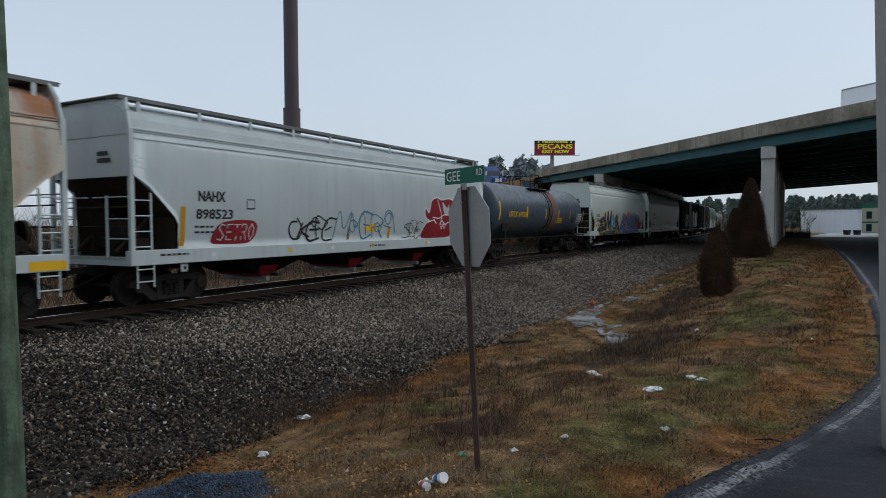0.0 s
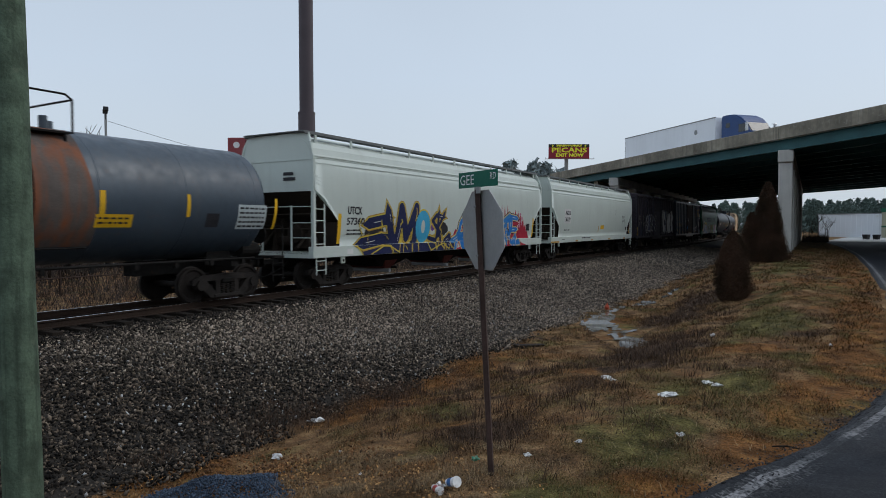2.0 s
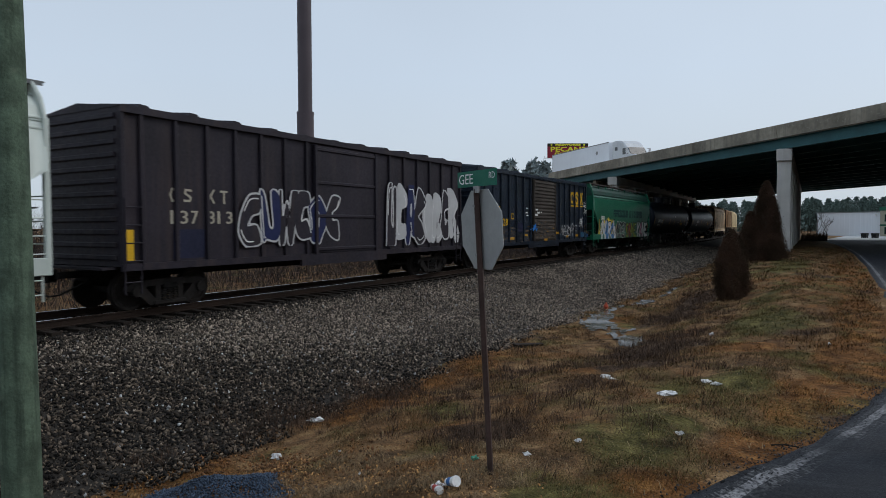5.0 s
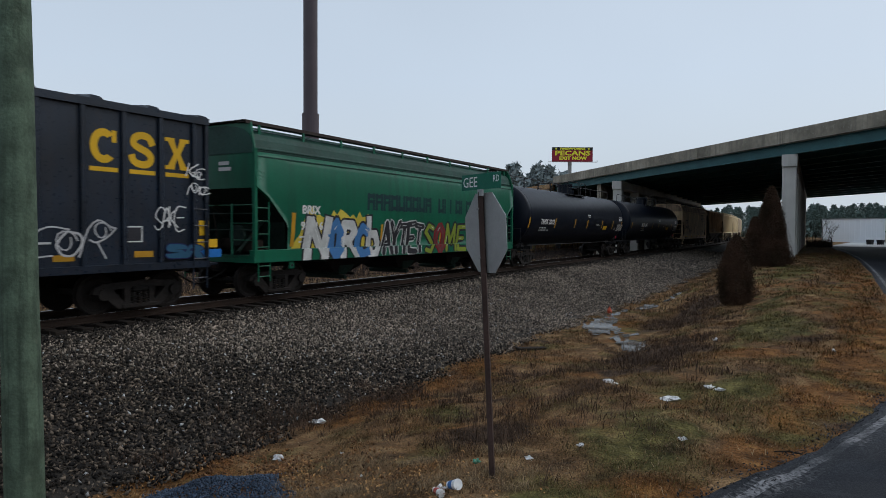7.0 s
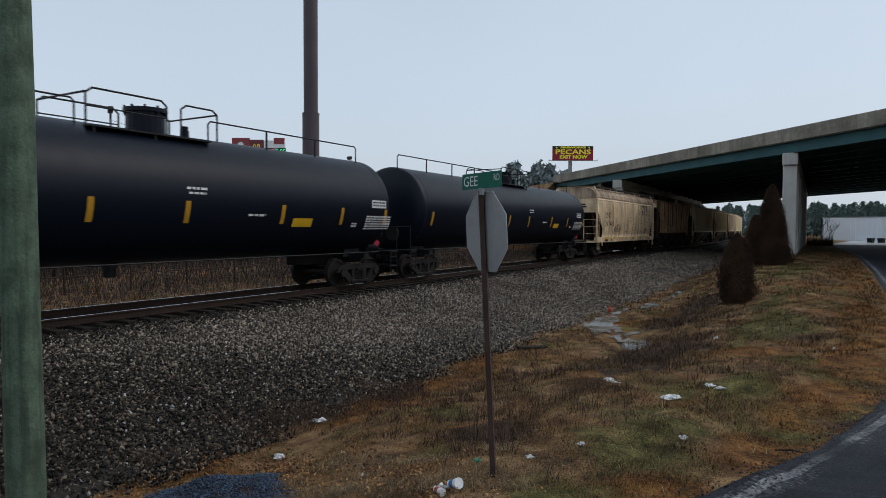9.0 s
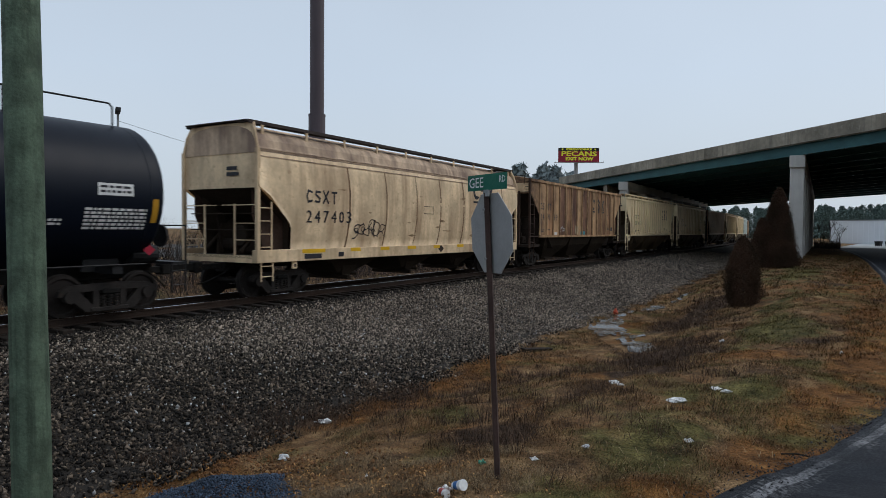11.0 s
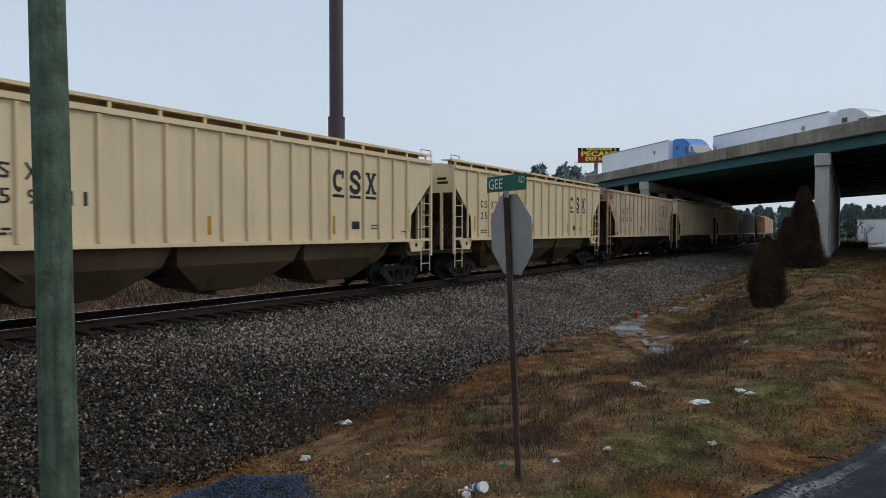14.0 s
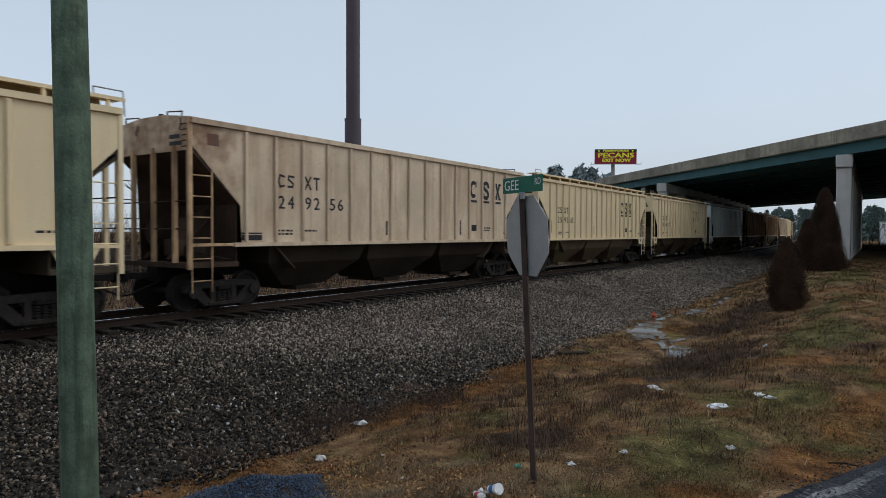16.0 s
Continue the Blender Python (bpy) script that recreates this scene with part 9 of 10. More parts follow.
            for q in (4, 5):
                part("side_panel", patch(bmesh.new(), -7.33 + 0.8988 * q + 0.043, -7.33 + 0.8988 * (q + 1) - 0.043, 1.69, 4.30, sd, 0.003), aged, car, "yellowed side panel")
        put(car, i)


build_train()


# ---- street furniture near the camera ----
def build_signs():
    x, y = -2.733, 5.59
    z = land_at(x, y)
    sign = thing("stop_sign", "back of an octagonal stop sign on a rusty steel post", "road sign", pose(x, y, z, 1.77, -2.2, 0))
    bm = bmesh.new()
    prof = [(-0.03, 0.02), (-0.018, 0.02), (-0.012, -0.016), (0.012, -0.016), (0.018, 0.02), (0.03, 0.02), (0.022, -0.026), (-0.022, -0.026)]
    loft(bm, [[(a, b, q) for a, b in prof] for q in (-0.3, 2.78)])
    p = part("post", bm, M_POST, sign)
    p.rotation_euler.z = radians(24)
    # the plate's back looks towards (-0.54, -0.84)
    turn = Matrix.Rotation(math.atan2(-0.54, 0.84), 4, "Z")
    R = 0.381 / math.cos(math.pi / 8)
    octo = [(R * math.cos(math.pi / 8 + i * math.pi / 4), R * math.sin(math.pi / 8 + i * math.pi / 4)) for i in range(8)]
    bm = bmesh.new()
    loft(bm, [[(a, d, 2.39 + b) for a, b in octo] for d in (0.030, 0.034)])
    pl = part("plate", bm, M_ALU, sign, "bare aluminium back of the octagon")
    pl.matrix_local = turn
    bm = bmesh.new()
    loft(bm, [[(a * 1.004, d, 2.39 + b * 1.004) for a, b in octo] for d in (0.0345, 0.0365)])
    rim = part("facing", bm, M_REFLECT, sign, "thin pale edge of the sign's facing")
    rim.matrix_local = turn
    bm = bmesh.new()
    for q in (2.15, 2.62):
        rod(bm, (0, 0.02, q), (0, -0.045, q), 0.012, 8)
    part("bolt", bm, M_GALV, sign).matrix_local = turn
    # name blade on top
    blade = thing("street_name_sign", "green street name blade with white letters on the post", "street sign", pose(x - 0.093, y - 0.110, z + 2.80, 0, 0, -27))
    bm = bx(-0.315, 0.315, -0.003, 0.003, 0.0, 0.152, bevel=0.0)
    part("blade", bm, M_SIGNGREEN, blade)
    for text, a, b, hgt, wid in (("GEE", -0.285, 0.028, 0.098, 0.235), ("RD", 0.205, 0.065, 0.06, 0.09)):
        bm = bmesh.new()
        vs, fs = letters(text, hgt, wid)
        vv = [bm.verts.new((a + p, -0.0055, b + q)) for p, q in vs]
        for f in fs:
            bm.faces.new([vv[i] for i in f])
        part("letters", bm, M_REFLECT, blade, "white letters")
    part("bracket", bx(-0.035, 0.035, -0.012, 0.012, -0.06, 0.004), M_GALV, blade)


def pole_between(bm, a, b, r0, r1, n=24, seed=0, wob=0.004):
    rnd = random.Random(seed)
    a, b = Vector(a), Vector(b)
    rings = []
    for i in range(13):
        f = i / 12
        c = a.lerp(b, f)
        r = r0 + (r1 - r0) * f
        rings.append([(c.x + (r + rnd.uniform(-wob, wob)) * math.cos(2 * math.pi * k / n), c.y + (r + rnd.uniform(-wob, wob)) * math.sin(2 * math.pi * k / n), c.z) for k in range(n)])
    return loft(bm, rings)


def build_poles():
    bm = bmesh.new()
    pole_between(bm, (-5.575, 2.755, -1.5), (-5.905, 2.80, 9.2), 0.147, 0.125, seed=2)
    pole = solid("utility_pole", bm, M_WOOD, "green-weathered round wooden utility pole beside the track", "utility pole", smooth=True)
    bm2 = bmesh.new()
    pole_between(bm2, (0.905, 7.96, -0.6), (0.650, 8.18, 7.5), 0.14, 0.135, seed=5, wob=0.002)
    solid("grey_post", bm2, mat("pale_post_concrete", (0.36, 0.35, 0.32), 0.85, 0.0, 0.12, scale=1.0, streak=0.3, streak_c=(0.26, 0.25, 0.22), bump=0.3), "thick grey weathered post beside the road", "post", smooth=True)
    # tall maroon mast beyond the track
    x, y = -33.1, 36.5
    mast = thing("sign_mast", "very tall maroon steel mast with a stepped joint", "mast", pose(x, y, land_at(x, y)))
    part("lower_tube", rod(bmesh.new(), (0, 0, -0.5), (0, 0, 11.25), 0.62, 28), M_MAST, mast)
    part("upper_tube", rod(bmesh.new(), (0, 0, 11.2), (0, 0, 40), 0.52, 28), M_MAST, mast)
    part("joint_ring", rod(bmesh.new(), (0, 0, 11.15), (0, 0, 11.32), 0.635, 28), M_MAST, mast)
    # floodlight poles
    for x, y, top, n in ((-67.4, 42.4, 14.6, 2), (-60.4, 75.3, 12.2, 1)):
        z = land_at(x, y)
        fl = thing("floodlight_pole", "slim grey pole with lot floodlights", "floodlight", pose(x, y, z, 0, 0, 60), "lot floodlights")
        part("pole", rod(bmesh.new(), (0, 0, -0.3), (0, 0, top - z - 0.3), 0.17, 10, 0.12), M_GALV, fl)
        for i in range(n):
            bm = bmesh.new()
            s = 1 if i == 0 else -1
            pipe(bm, [(0, 0, top - z - 0.9), (0, s * 0.75, top - z - 0.7), (0, s * 0.75, top - z - 0.1)], 0.05)
            box(bm, -0.25, 0.25, s * 0.75 - 0.45, s * 0.75 + 0.45, top - z - 0.12, top - z + 0.32, bevel=0.04)
            part("lamp_head", bm, M_FENCE, fl)
    bm = bmesh.new()
    p0, p1 = Vector((-67.4, 42.4, 13.6)), Vector((-40, 60, 7.0))
    pts = [p0.lerp(p1, i / 12) + Vector((0, 0, -1.2 * math.sin(math.pi * i / 12))) for i in range(13)]
    pipe(bm, pts, 0.02, 5)
    solid("overhead_wire", bm, M_FENCE, "thin dark overhead wire running from the floodlight", "wire")


def build_billboard():
    a, b = Vector((-51.2, 133.0, 0)), Vector((-43.6, 137.5, 0))
    mid = (a + b) / 2
    z = land_at(mid.x, mid.y)
    ang = math.degrees(math.atan2(b.y - a.y, b.x - a.x))
    bb = thing("billboard", "red roadside billboard with yellow words on a steel post", "billboard", pose(mid.x, mid.y, 0, 0, 0, ang))
    w = (b - a).length / 2
    part("panel", bx(-w, w, 0.0, 0.35, 16.75, 19.85, bevel=0.03), M_BBRED, bb)
    part("top_band", bx(-w, w, -0.012, -0.002, 19.18, 19.85), M_BBDARK, bb, "dark band")
    for text, x0, z0, hgt, wid in (("FIREWORKS", -2.7, 19.33, 0.36, 5.4), ("PECANS", -3.75, 18.05, 1.0, 7.5), ("EXIT NOW", -2.85, 17.12, 0.68, 5.9)):
        bm = bmesh.new()
        vs, fs = letters(text, hgt, wid)
        vv = [bm.verts.new((x0 + p, -0.03, z0 + q)) for p, q in vs]
        for f in fs:
            bm.faces.new([vv[i] for i in f])
        # heavier strokes
        for dx, dz in ((0.07, 0.0), (0.0, 0.05), (0.07, 0.05), (0.13, 0.02), (0.13, 0.07)):
            vv = [bm.verts.new((x0 + p + dx, -0.03 - dx * 0.05 - dz * 0.06, z0 + q + dz)) for p, q in vs]
            for f in fs:
                bm.faces.new([vv[i] for i in f])
        part("wording", bm, M_BBYEL, bb, "yellow words")
    bm = bmesh.new()
    for s in (-1, 1):
        rod(bm, (s * 3.55, -0.02, 19.52), (s * 3.55, -0.03, 19.52), 0.2, 16)
    part("roundel", bm, M_BBYEL, bb)
    bm = bmesh.new()
    box(bm, -w - 0.9, w + 0.9, -0.75, 0.0, 16.6, 16.66)
    for i in range(9):
        q = -w - 0.8 + (2 * w + 1.6) * i / 8
        rod(bm, (q, -0.72, 16.64), (q, -0.72, 17.0 if i in (0, 8) else 16.8), 0.03, 6)
    part("catwalk", bm, M_GALV, bb)
    part("post", rod(bmesh.new(), (-0.4, 0.85, z - 0.3), (-0.4, 0.85, 17.5), 0.42, 16), M_GALV, bb)


def build_roadside_sign():
    """Tall sign of a filling station, seen over the train."""
    a, b = Vector((-87.4, 76.7, 0)), Vector((-79.6, 81.3, 0))
    mid = (a + b) / 2
    ang = math.degrees(math.atan2(b.y - a.y, b.x - a.x))
    z = land_at(mid.x, mid.y)
    s = thing("filling_station_sign", "tall filling station sign with red panels and glowing prices", "roadside sign", pose(mid.x, mid.y, 0, 0, 0, ang))
    w = (b - a).length / 2
    for x in (-w + 1.5, w - 1.5):
        part("post", rod(bmesh.new(), (x, 0.25, z - 0.3), (x, 0.25, 16.5), 0.25, 12), M_GALV, s)
    part("red_panel", bx(-w, -w + 3.0, -0.02, 0.4, 13.3, 17.2, bevel=0.05), M_SIGNRED, s, "red emblem panel")
    part("dark_red_panel", bx(-w + 3.05, -w + 5.4, -0.02, 0.4, 13.3, 16.9, bevel=0.05), M_SIGNMAROON, s, "red emblem panel")
    part("price_panel", bx(-w + 5.45, w, -0.02, 0.4, 13.3, 16.8, bevel=0.05), M_LITTER, s, "white price panel")
    part("header", bx(w - 1.9, w - 0.1, -0.06, 0.4, 16.15, 17.2, bevel=0.03), M_SIGNRED, s)
    part("emblem", rod(bmesh.new(), (-w + 1.5, -0.03, 15.95), (-w + 1.5, -0.05, 15.95), 0.55, 18), M_LITTER, s, "pale round emblem")
    bm = bmesh.new()
    for k in (-0.35, 0.35):
        pipe(bm, [(-w + 4.2 + k - 0.28, -0.06, 15.2), (-w + 4.2 + k - 0.1, -0.06, 16.1), (-w + 4.2 + k + 0.1, -0.06, 16.1), (-w + 4.2 + k + 0.28, -0.06, 15.2)], 0.07)
    part("emblem", bm, M_BBYEL, s, "yellow double-arched emblem")
    for x0, m, text in ((-w + 5.6, M_LEDRED, "2.29"), (-w + 7.5, M_LEDGREEN, "2.95")):
        part("price_display", bx(x0 - 0.05, x0 + 1.7, -0.05, -0.025, 14.2, 15.5), M_BLACK, s)
        bm = bmesh.new()
        vs, fs = letters(text, 0.95, 1.5)
        vv = [bm.verts.new((x0 + 0.08 + p, -0.07, 14.4 + q)) for p, q in vs]
        for f in fs:
            bm.faces.new([vv[i] for i in f])
        part("digits", bm, m, s, "glowing price digits")


def build_fence():
    post = mesh_of("fence_post", bx(-0.035, 0.035, -0.035, 0.035, -0.3, 1.25, bevel=0.01), M_RUSTFENCE)
    rail = mesh_of("fence_rail", rod(bmesh.new(), (0, 0, 0), (0, 3.0, 0), 0.028, 8), M_RUSTFENCE)
    fence = thing("pipe_fence", "low rusty dark steel pipe fence beyond the track", "fence", pose(-27.2, 0, 0))
    for i in range(34):
        y = -6 + 3.0 * i
        z = land_at(-27.2, y)
        part("fence_post", post, None, fence).location = (0, y, z)
        for q in (0.78, 1.18):
            part("fence_rail", rail, None, fence).location = (0, y, -0.93 + q)


def build_buildings():
    a, b = Vector((-0.35, 136.3, 0)), Vector((9.3, 130.4, 0))
    ang = math.atan2(b.y - a.y, b.x - a.x)
    L = (b - a).length
    wh = thing("warehouse", "long white metal warehouse with a grey eave", "building", Matrix.Translation(a) @ Matrix.Rotation(ang, 4, "Z"))
    part("wall", bx(0, L, 0, 22, -0.8, 4.04), M_WALLWHITE, wh)
    bm = bmesh.new()
    for i in range(int(L / 0.9)):
        box(bm, 0.4 + i * 0.9, 0.46 + i * 0.9, -0.03, 0.0, -0.3, 3.92)
    part("wall_ribs", bm, M_WALLWHITE, wh)
    part("eave", bx(-0.1, L + 0.1, -0.12, 22.1, 4.042, 4.20), M_GALV, wh)
    bm = bx(L - 1.2, L - 1.0, -0.25, -0.02, 3.5, 3.75)
    part("wall_lamp", bm, M_LITTER, wh)
    off = thing("office_wing", "beige two-storey office wing with a green band and windows", "building", Matrix.Translation(a + (b - a).normalized() * (L + 0.02)) @ Matrix.Rotation(ang, 4, "Z"))
    part("wall", bx(0, 9, -1.0, 12, -0.8, 4.3), M_WALLBEIGE, off)
    part("eave", bx(-0.05, 9.1, -1.15, 12, 4.302, 4.9), M_ROOFGREEN, off, "green metal eave")
    part("band", bx(-0.02, 9.02, -1.04, -1.002, 1.75, 2.0), M_ROOFGREEN, off)
    for z in (0.35, 2.45):
        for i in range(4):
            x = 0.7 + i * 2.1
            wd = part("window", bx(x, x + 0.9, -1.05, -1.0, z, z + 1.25), M_ROOFGREEN, off)
            part("pane", bx(x + 0.07, x + 0.83, -1.065, -1.052, z + 0.07, z + 1.18), M_GLASS, wd)
            part("window_sill", bx(x - 0.05, x + 0.95, -1.12, -1.0, z - 0.08, z - 0.005), M_WALLBEIGE, wd)
    for x, y in ((5.7, 110.4), (6.9, 109.7)):
        rubbish_bin(x, y, ang)


def rubbish_bin(x, y, ang):
    z = land_at(x, y) + 0.02
    c = thing("waste_bin", "dark wheeled waste bin before the warehouse", "bin", Matrix.Translation((x, y, z)) @ Matrix.Rotation(ang, 4, "Z"), "waste bins")
    bm = bmesh.new()
    loft(bm, [[(-0.30, -0.3, 0.1), (0.30, -0.3, 0.1), (0.30, 0.3, 0.1), (-0.30, 0.3, 0.1)], [(-0.38, -0.36, 0.66), (0.38, -0.36, 0.66), (0.38, 0.36, 0.66), (-0.38, 0.36, 0.66)]])
    part("tub", bm, M_FENCE, c)
    part("lid", bx(-0.40, 0.40, -0.38, 0.38, 0.662, 0.72, bevel=0.02), M_FENCE, c)
    me = mesh_of("wheel", rod(bmesh.new(), (-0.04, 0, 0), (0.04, 0, 0), 0.12, 10), M_TYRE)
    for wx in (-0.26, 0.26):
        for wy in (-0.24, 0.24):
            part("wheel", me, None, c).location = (wx, wy, 0.12)


build_signs()
build_poles()
build_billboard()
build_roadside_sign()
build_fence()
build_buildings()


# ---- litter ----
def scrap(name, label, x, y, r, seed, material=None, flat=0.35, long=1.0, turn=0.0, group="litter on the verge"):
    """Crumpled paper or film."""
    rnd = random.Random(seed)
    bm = bmesh.new()
    bmesh.ops.create_icosphere(bm, subdivisions=2, radius=1)
    for v in bm.verts:
        k = rnd.uniform(0.25, 1.25)
        v.co = Vector((v.co.x * r * long * k, v.co.y * r * k * rnd.uniform(0.6, 1.2), v.co.z * r * flat * rnd.uniform(0.1, 1.7)))
    solid(name, bm, material or M_LITTER, label, "litter", group, m=pose(x, y, land_at(x, y) + r * flat * 0.75, rnd.uniform(-8, 8), rnd.uniform(-8, 8), turn))


def cup(x, y, tilt_deg, turn, r, hgt, material, label):
    c = thing("paper_cup", label, "litter", pose(x, y, land_at(x, y) + r * 0.95, tilt_deg, 0, turn), "litter on the verge")
    part("cup_wall", rod(bmesh.new(), (0, 0, 0), (0, 0, hgt), r * 0.72, 18, r), M_LITTER, c)
    part("printed_band", rod(bmesh.new(), (0, 0, hgt * 0.2), (0, 0, hgt * 0.7), r * 0.785, 18, r * 0.925), material, c, "printed colour band")
    part("rim", rod(bmesh.new(), (0, 0, hgt), (0, 0, hgt + 0.012), r * 1.05, 18), M_LITTER, c)


def build_litter():
    scrap("plastic_bag", "torn white plastic bag lying in the grass", -1.83, 9.42, 0.115, 1, flat=0.3, long=1.7, turn=20)
    scrap("paper_scrap", "crumpled white paper in the grass", -1.42, 10.2, 0.07, 2, long=1.5, turn=50)
    scrap("paper_scrap", "crumpled white paper in the grass", -1.27, 10.12, 0.075, 3, long=1.2)
    scrap("paper_scrap", "small white scrap in the grass", -1.30, 7.46, 0.04, 4, long=1.4, flat=0.6)
    scrap("paper_scrap", "small white scrap in the grass", -2.61, 6.2, 0.035, 5, long=1.5, flat=0.6)
    scrap("paper_scrap", "small white scrap in the grass", -2.22, 6.71, 0.032, 6, long=1.4, flat=0.6)
    scrap("paper_scrap", "grey paper at the foot of the ballast", -7.20, 8.1, 0.085, 7, long=1.9, flat=0.5, turn=25)
    scrap("paper_scrap", "white and dark wrapper in the dirt", -6.33, 6.31, 0.075, 8, long=1.3, flat=0.6)
    scrap("paper_scrap", "crumpled white paper in the weeds", *LIT[0], 0.10, 9, long=1.7, turn=-30)
    scrap("paper_scrap", "small pinkish scrap in the dead grass", -5.49, 9.57, 0.04, 10, mat("pinkish_paper", (0.5, 0.30, 0.25)), flat=0.6)
    scrap("paper_scrap", "small white scrap by the weeds", *LIT[1], 0.07, 11, flat=0.7)
    scrap("paper_scrap", "small white scrap on the bank", *LIT[2], 0.05, 12, flat=0.7)
    scrap("paper_scrap", "flattened red and white wrapper on the asphalt", 0.03, 6.47, 0.075, 13, mat("faded_pink_wrapper", (0.55, 0.32, 0.34)), flat=0.12, long=1.4)
    scrap("paper_scrap", "small white scrap in the dirt", -5.22, 6.33, 0.025, 14, flat=0.7)
    scrap("paper_scrap", "small white scrap in the dirt", -4.4, 5.68, 0.025, 15, flat=0.7)
    scrap("paper_scrap", "small white scrap on the ballast", -9.12, 7.96, 0.05, 16, flat=0.6)
    scrap("orange_can", "orange drink can in the ditch", -7.1, 24.7, 0.11, 17, mat("orange_red_tin", (0.55, 0.10, 0.05)), flat=1.2)
    cup(-2.93, 5.09, 70, 68, 0.048, 0.13, M_CUPBLUE, "blue and white paper cup lying in the grass")
    cup(-3.02, 4.98, 86, 60, 0.036, 0.12, M_CUPRED, "red and white paper cup lying in the grass")
    scrap("plastic_bottle", "small green plastic bottle in the grass", -3.05, 5.86, 0.035, 18, M_BOTTLE, flat=0.8, long=1.4)
    scrap("paper_scrap", "crumpled white napkin in the grass", -2.97, 5.02, 0.06, 19, flat=0.6)
    bm = bx(-0.45, 0.45, -0.10, 0.10, 0.0, 0.10, bevel=0.015)
    x, y = LIT[3]
    solid("rotten_plank", bm, M_TIE, "dark rotten timber offcut in the dead grass", "timber", m=pose(x, y, land_at(x, y) - 0.01, 2, 3, 55))
    bm = bmesh.new()
    pipe(bm, [(0, 0, 0.02), (0.14, 0.03, 0.03), (0.27, 0.02, 0.02)], 0.008)
    solid("stick", bm, M_TIE, "thin broken stick at the road edge", "stick", m=pose(-0.41, 7.66, land_at(-0.41, 7.66), 0, 0, 10))


LIT = [(-3.01, 10.58), (-2.27, 17.2), (0.21, 14.92), (-6.71, 16.05)]
build_litter()


# ---- lorries on the bridge ----
TRUCK_RUNS = []


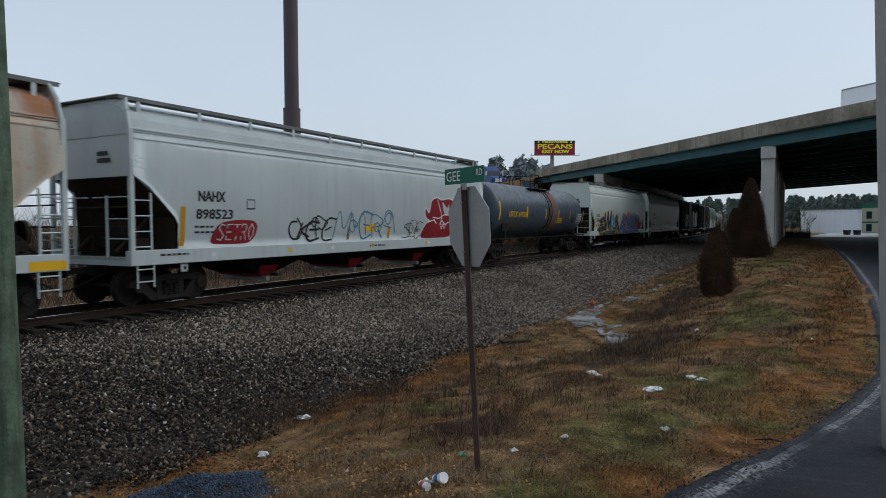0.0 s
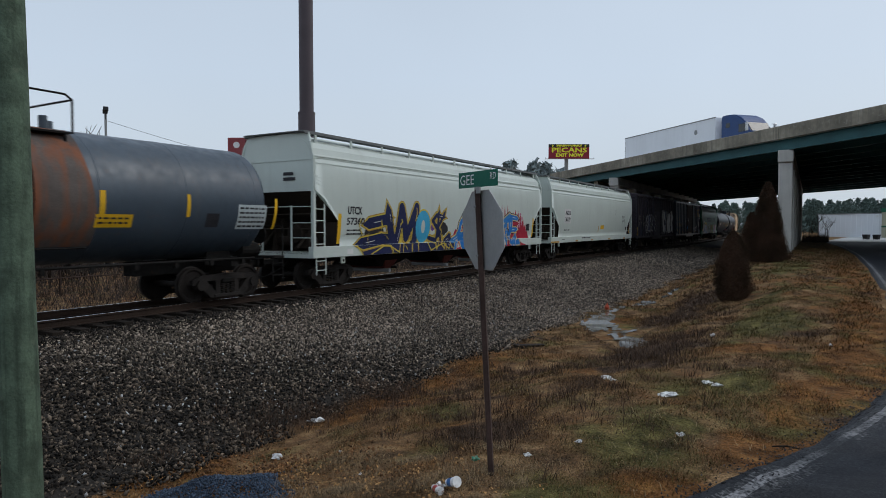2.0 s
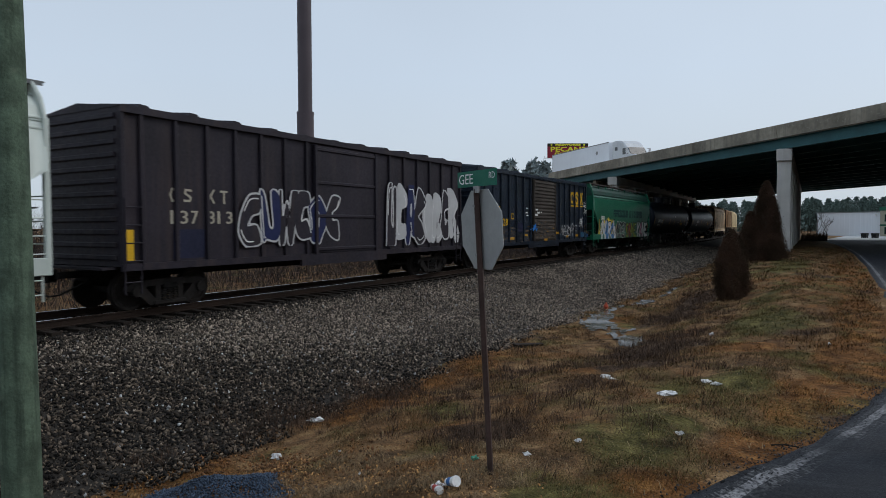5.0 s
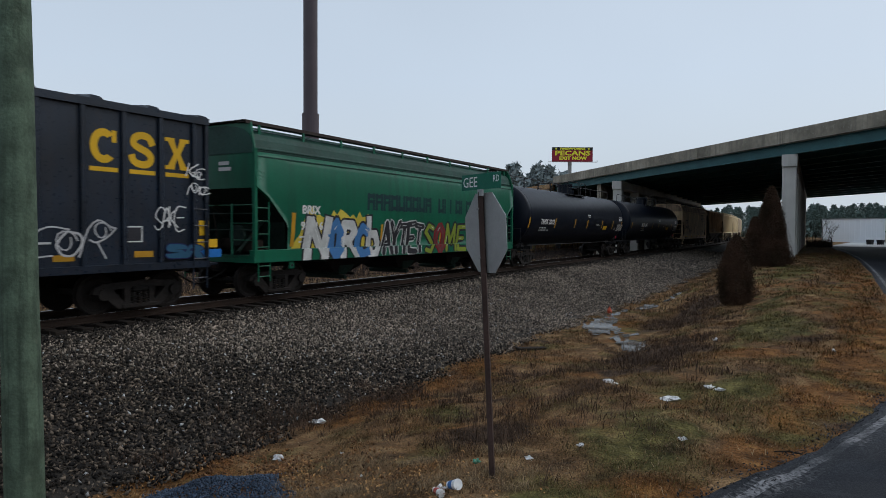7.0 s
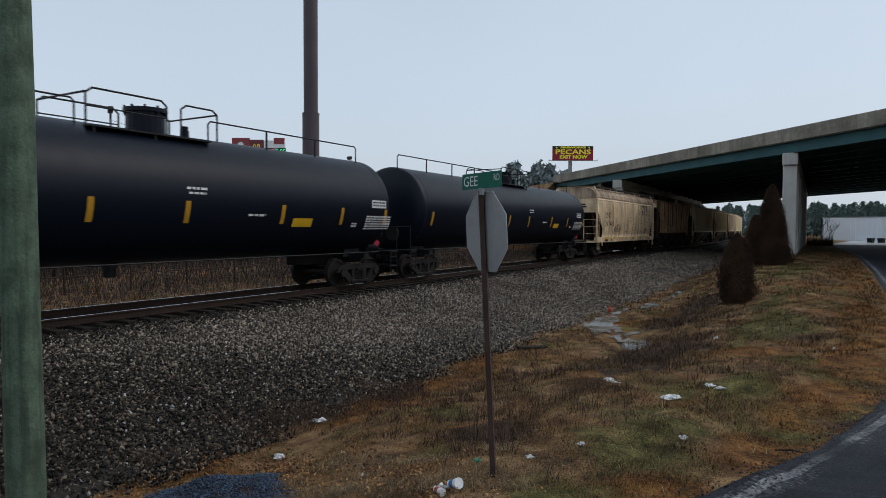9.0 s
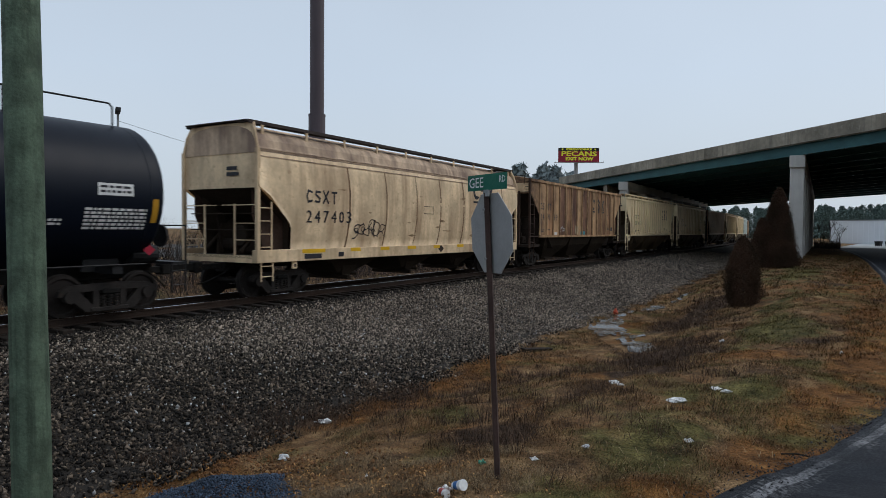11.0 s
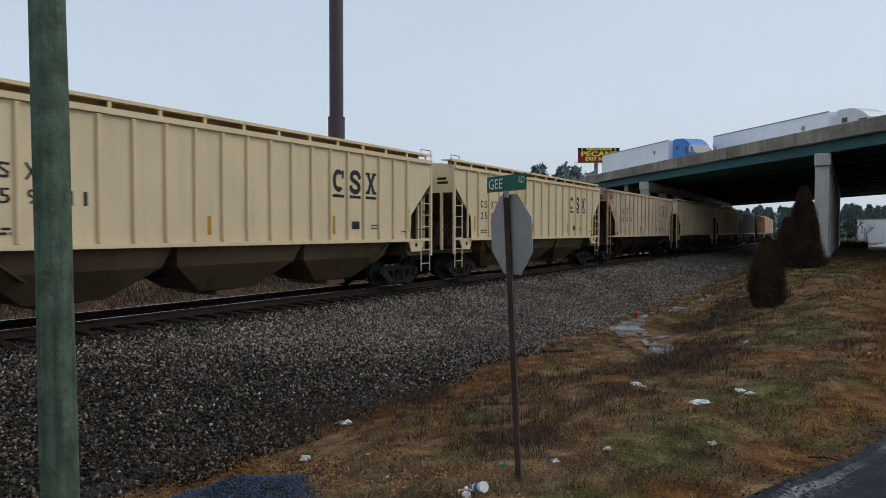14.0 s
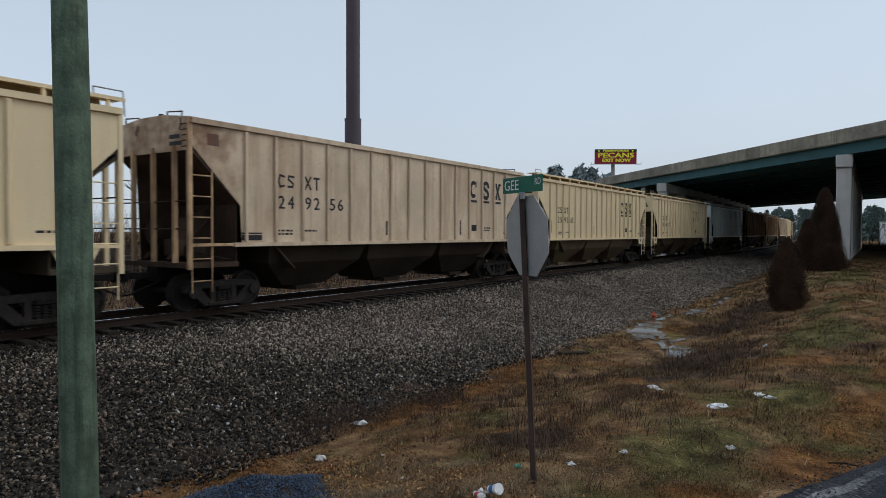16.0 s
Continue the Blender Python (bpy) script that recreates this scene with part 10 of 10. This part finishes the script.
def lorry(cab_m, label, top=4.1):
    """Semi-trailer: origin on the deck under the trailer's tail, +x ahead."""
    t = thing("semi_truck", label, "truck", group="trucks on the bridge")
    part("trailer_box", bx(1.2, 16.1, -1.3, 1.3, 1.22, top, bevel=0.03), M_TRAILER, t)
    bm = bmesh.new()
    for s in (-1, 1):
        box(bm, 1.18, 16.12, s * 1.3 - 0.025, s * 1.3 + 0.025, top - 0.08, top + 0.02)
        box(bm, 1.18, 16.12, s * 1.3 - 0.025, s * 1.3 + 0.025, 1.12, 1.3)
    part("trailer_rail", bm, M_GALV, t)
    bm = bmesh.new()
    box(bm, 1.16, 1.19, -1.3, 1.3, 1.15, top + 0.02)
    part("rear_frame", bm, M_GALV, t)
    part("emblem", rod(bmesh.new(), (13.4, -1.306, top - 1.05), (13.4, -1.312, top - 1.05), 0.24, 18), M_GALV, t, "small round emblem")
    bm = bmesh.new()
    box(bm, 16.3, 20.9, -0.45, 0.45, 0.65, 1.0)
    box(bm, 1.4, 15.0, -0.5, 0.5, 1.0, 1.2)
    part("chassis", bm, M_STEEL, t)
    # sleeper cab and bonnet
    bm = bmesh.new()
    sec = [(16.75, 0.95), (20.6, 0.95), (22.0, 0.95), (22.1, 1.75), (21.5, 2.05), (20.35, 2.2), (19.75, 3.1), (19.3, 3.55), (18.4, 3.98), (17.4, 4.05), (16.75, 4.02)]
    prof = [[(x, y, z) for x, z in sec] for y in (-1.22, 1.22)]
    loft(bm, prof)
    bmesh.ops.bevel(bm, geom=bm.edges[:], offset=0.09, segments=2, affect="EDGES")
    part("cab", bm, cab_m, t)
    bm = bmesh.new()
    loft(bm, [[(20.36, y, 2.24), (19.80, y, 3.06), (19.86, y, 3.08), (20.42, y, 2.26)] for y in (-1.05, 1.05)])
    part("windscreen", bm, M_GLASS, t)
    for s in (-1, 1):
        wy = s * 1.224
        bm = bmesh.new()
        loft(bm, [[(19.0, wy + d, 2.3), (20.1, wy + d, 2.3), (19.7, wy + d, 3.0), (19.0, wy + d, 3.0)] for d in (-0.012, 0.012)])
        part("side_window", bm, M_GLASS, t)
        bm = bmesh.new()
        box(bm, 17.4, 17.9, wy - 0.012, wy + 0.012, 2.9, 3.3)
        part("sleeper_window", bm, M_GLASS, t)
        bm = bmesh.new()
        pipe(bm, [(20.2, s * 1.2, 2.95), (20.3, s * 1.5, 2.95)], 0.03)
        box(bm, 20.2, 20.35, s * 1.5 - 0.12, s * 1.5 + 0.12, 2.25, 3.0, bevel=0.03)
        part("mirror", bm, M_CHROME, t)
    part("grille", bx(22.05, 22.14, -0.6, 0.6, 1.05, 1.7), M_CHROME, t)
    part("bumper", bx(21.9, 22.2, -1.2, 1.2, 0.45, 0.93, bevel=0.05), M_CHROME, t)
    me = mesh_of("wheel", rod(bmesh.new(), (0, -0.16, 0), (0, 0.16, 0), 0.52, 20), M_TYRE)
    for x in (2.2, 3.5, 17.2, 18.5, 21.2):
        for s in (-1, 1):
            w = part("wheel", me, None, t)
            w.location = (x, s * 1.05, 0.52)
    return t


for cab_m, label, lane, u0, v, top in ((M_CABNAVY, "white semi-trailer truck on the bridge", 6.2, -0.1, 28.4, 3.0),
                                        (M_CABNAVY, "white semi-trailer pulled by a dark blue cab", 6.2, -86.9, 28.55, 4.1),
                                        (M_CABWHITE, "white semi-trailer truck on the bridge", 6.2, -191.5, 28.7, 4.1),
                                        (M_CABWHITE, "white semi-trailer pulled by a white cab", 9.9, -439.2, 29.6, 4.1),
                                        (M_CABBLUE, "white semi-trailer pulled by a bright blue cab", 6.2, -343.8, 21.53, 4.1)):
    q = lorry(cab_m, label, top)
    TRUCK_RUNS.append((q, lane, u0, v))


# ---- what moves ----
def motions():
    ticks = [float(t) for t in range(17)]
    for car, y in CARS:
        walk(car, [(t, on_track(y - SPEED * t)) for t in ticks])
    # wheels roll: one turn is 2.88 m of track
    for k in (-1, 1):
        mine = [w for w, q in SPINNERS if q == k]
        rows = [(f / FPS, pose(0, k * 0.89, 0.4585, math.degrees(SPEED * f / FPS / 0.4585))) for f in range(0, 16 * FPS + 1)]
        walk(mine[0], rows)
        keys = mine[0].animation_data
        for w in mine[1:]:
            w.rotation_mode = "QUATERNION"
            d = w.animation_data_create()
            d.action, d.action_slot = keys.action, keys.action_slot
    for truck, lane, u0, v in TRUCK_RUNS:
        rows = []
        for t in ticks:
            u = u0 + v * t
            rows.append((t, BRIDGE @ pose(u, lane, 8.335 + B_FALL * max(B_U0, min(B_U1, u)))))
        walk(truck, rows)


motions()
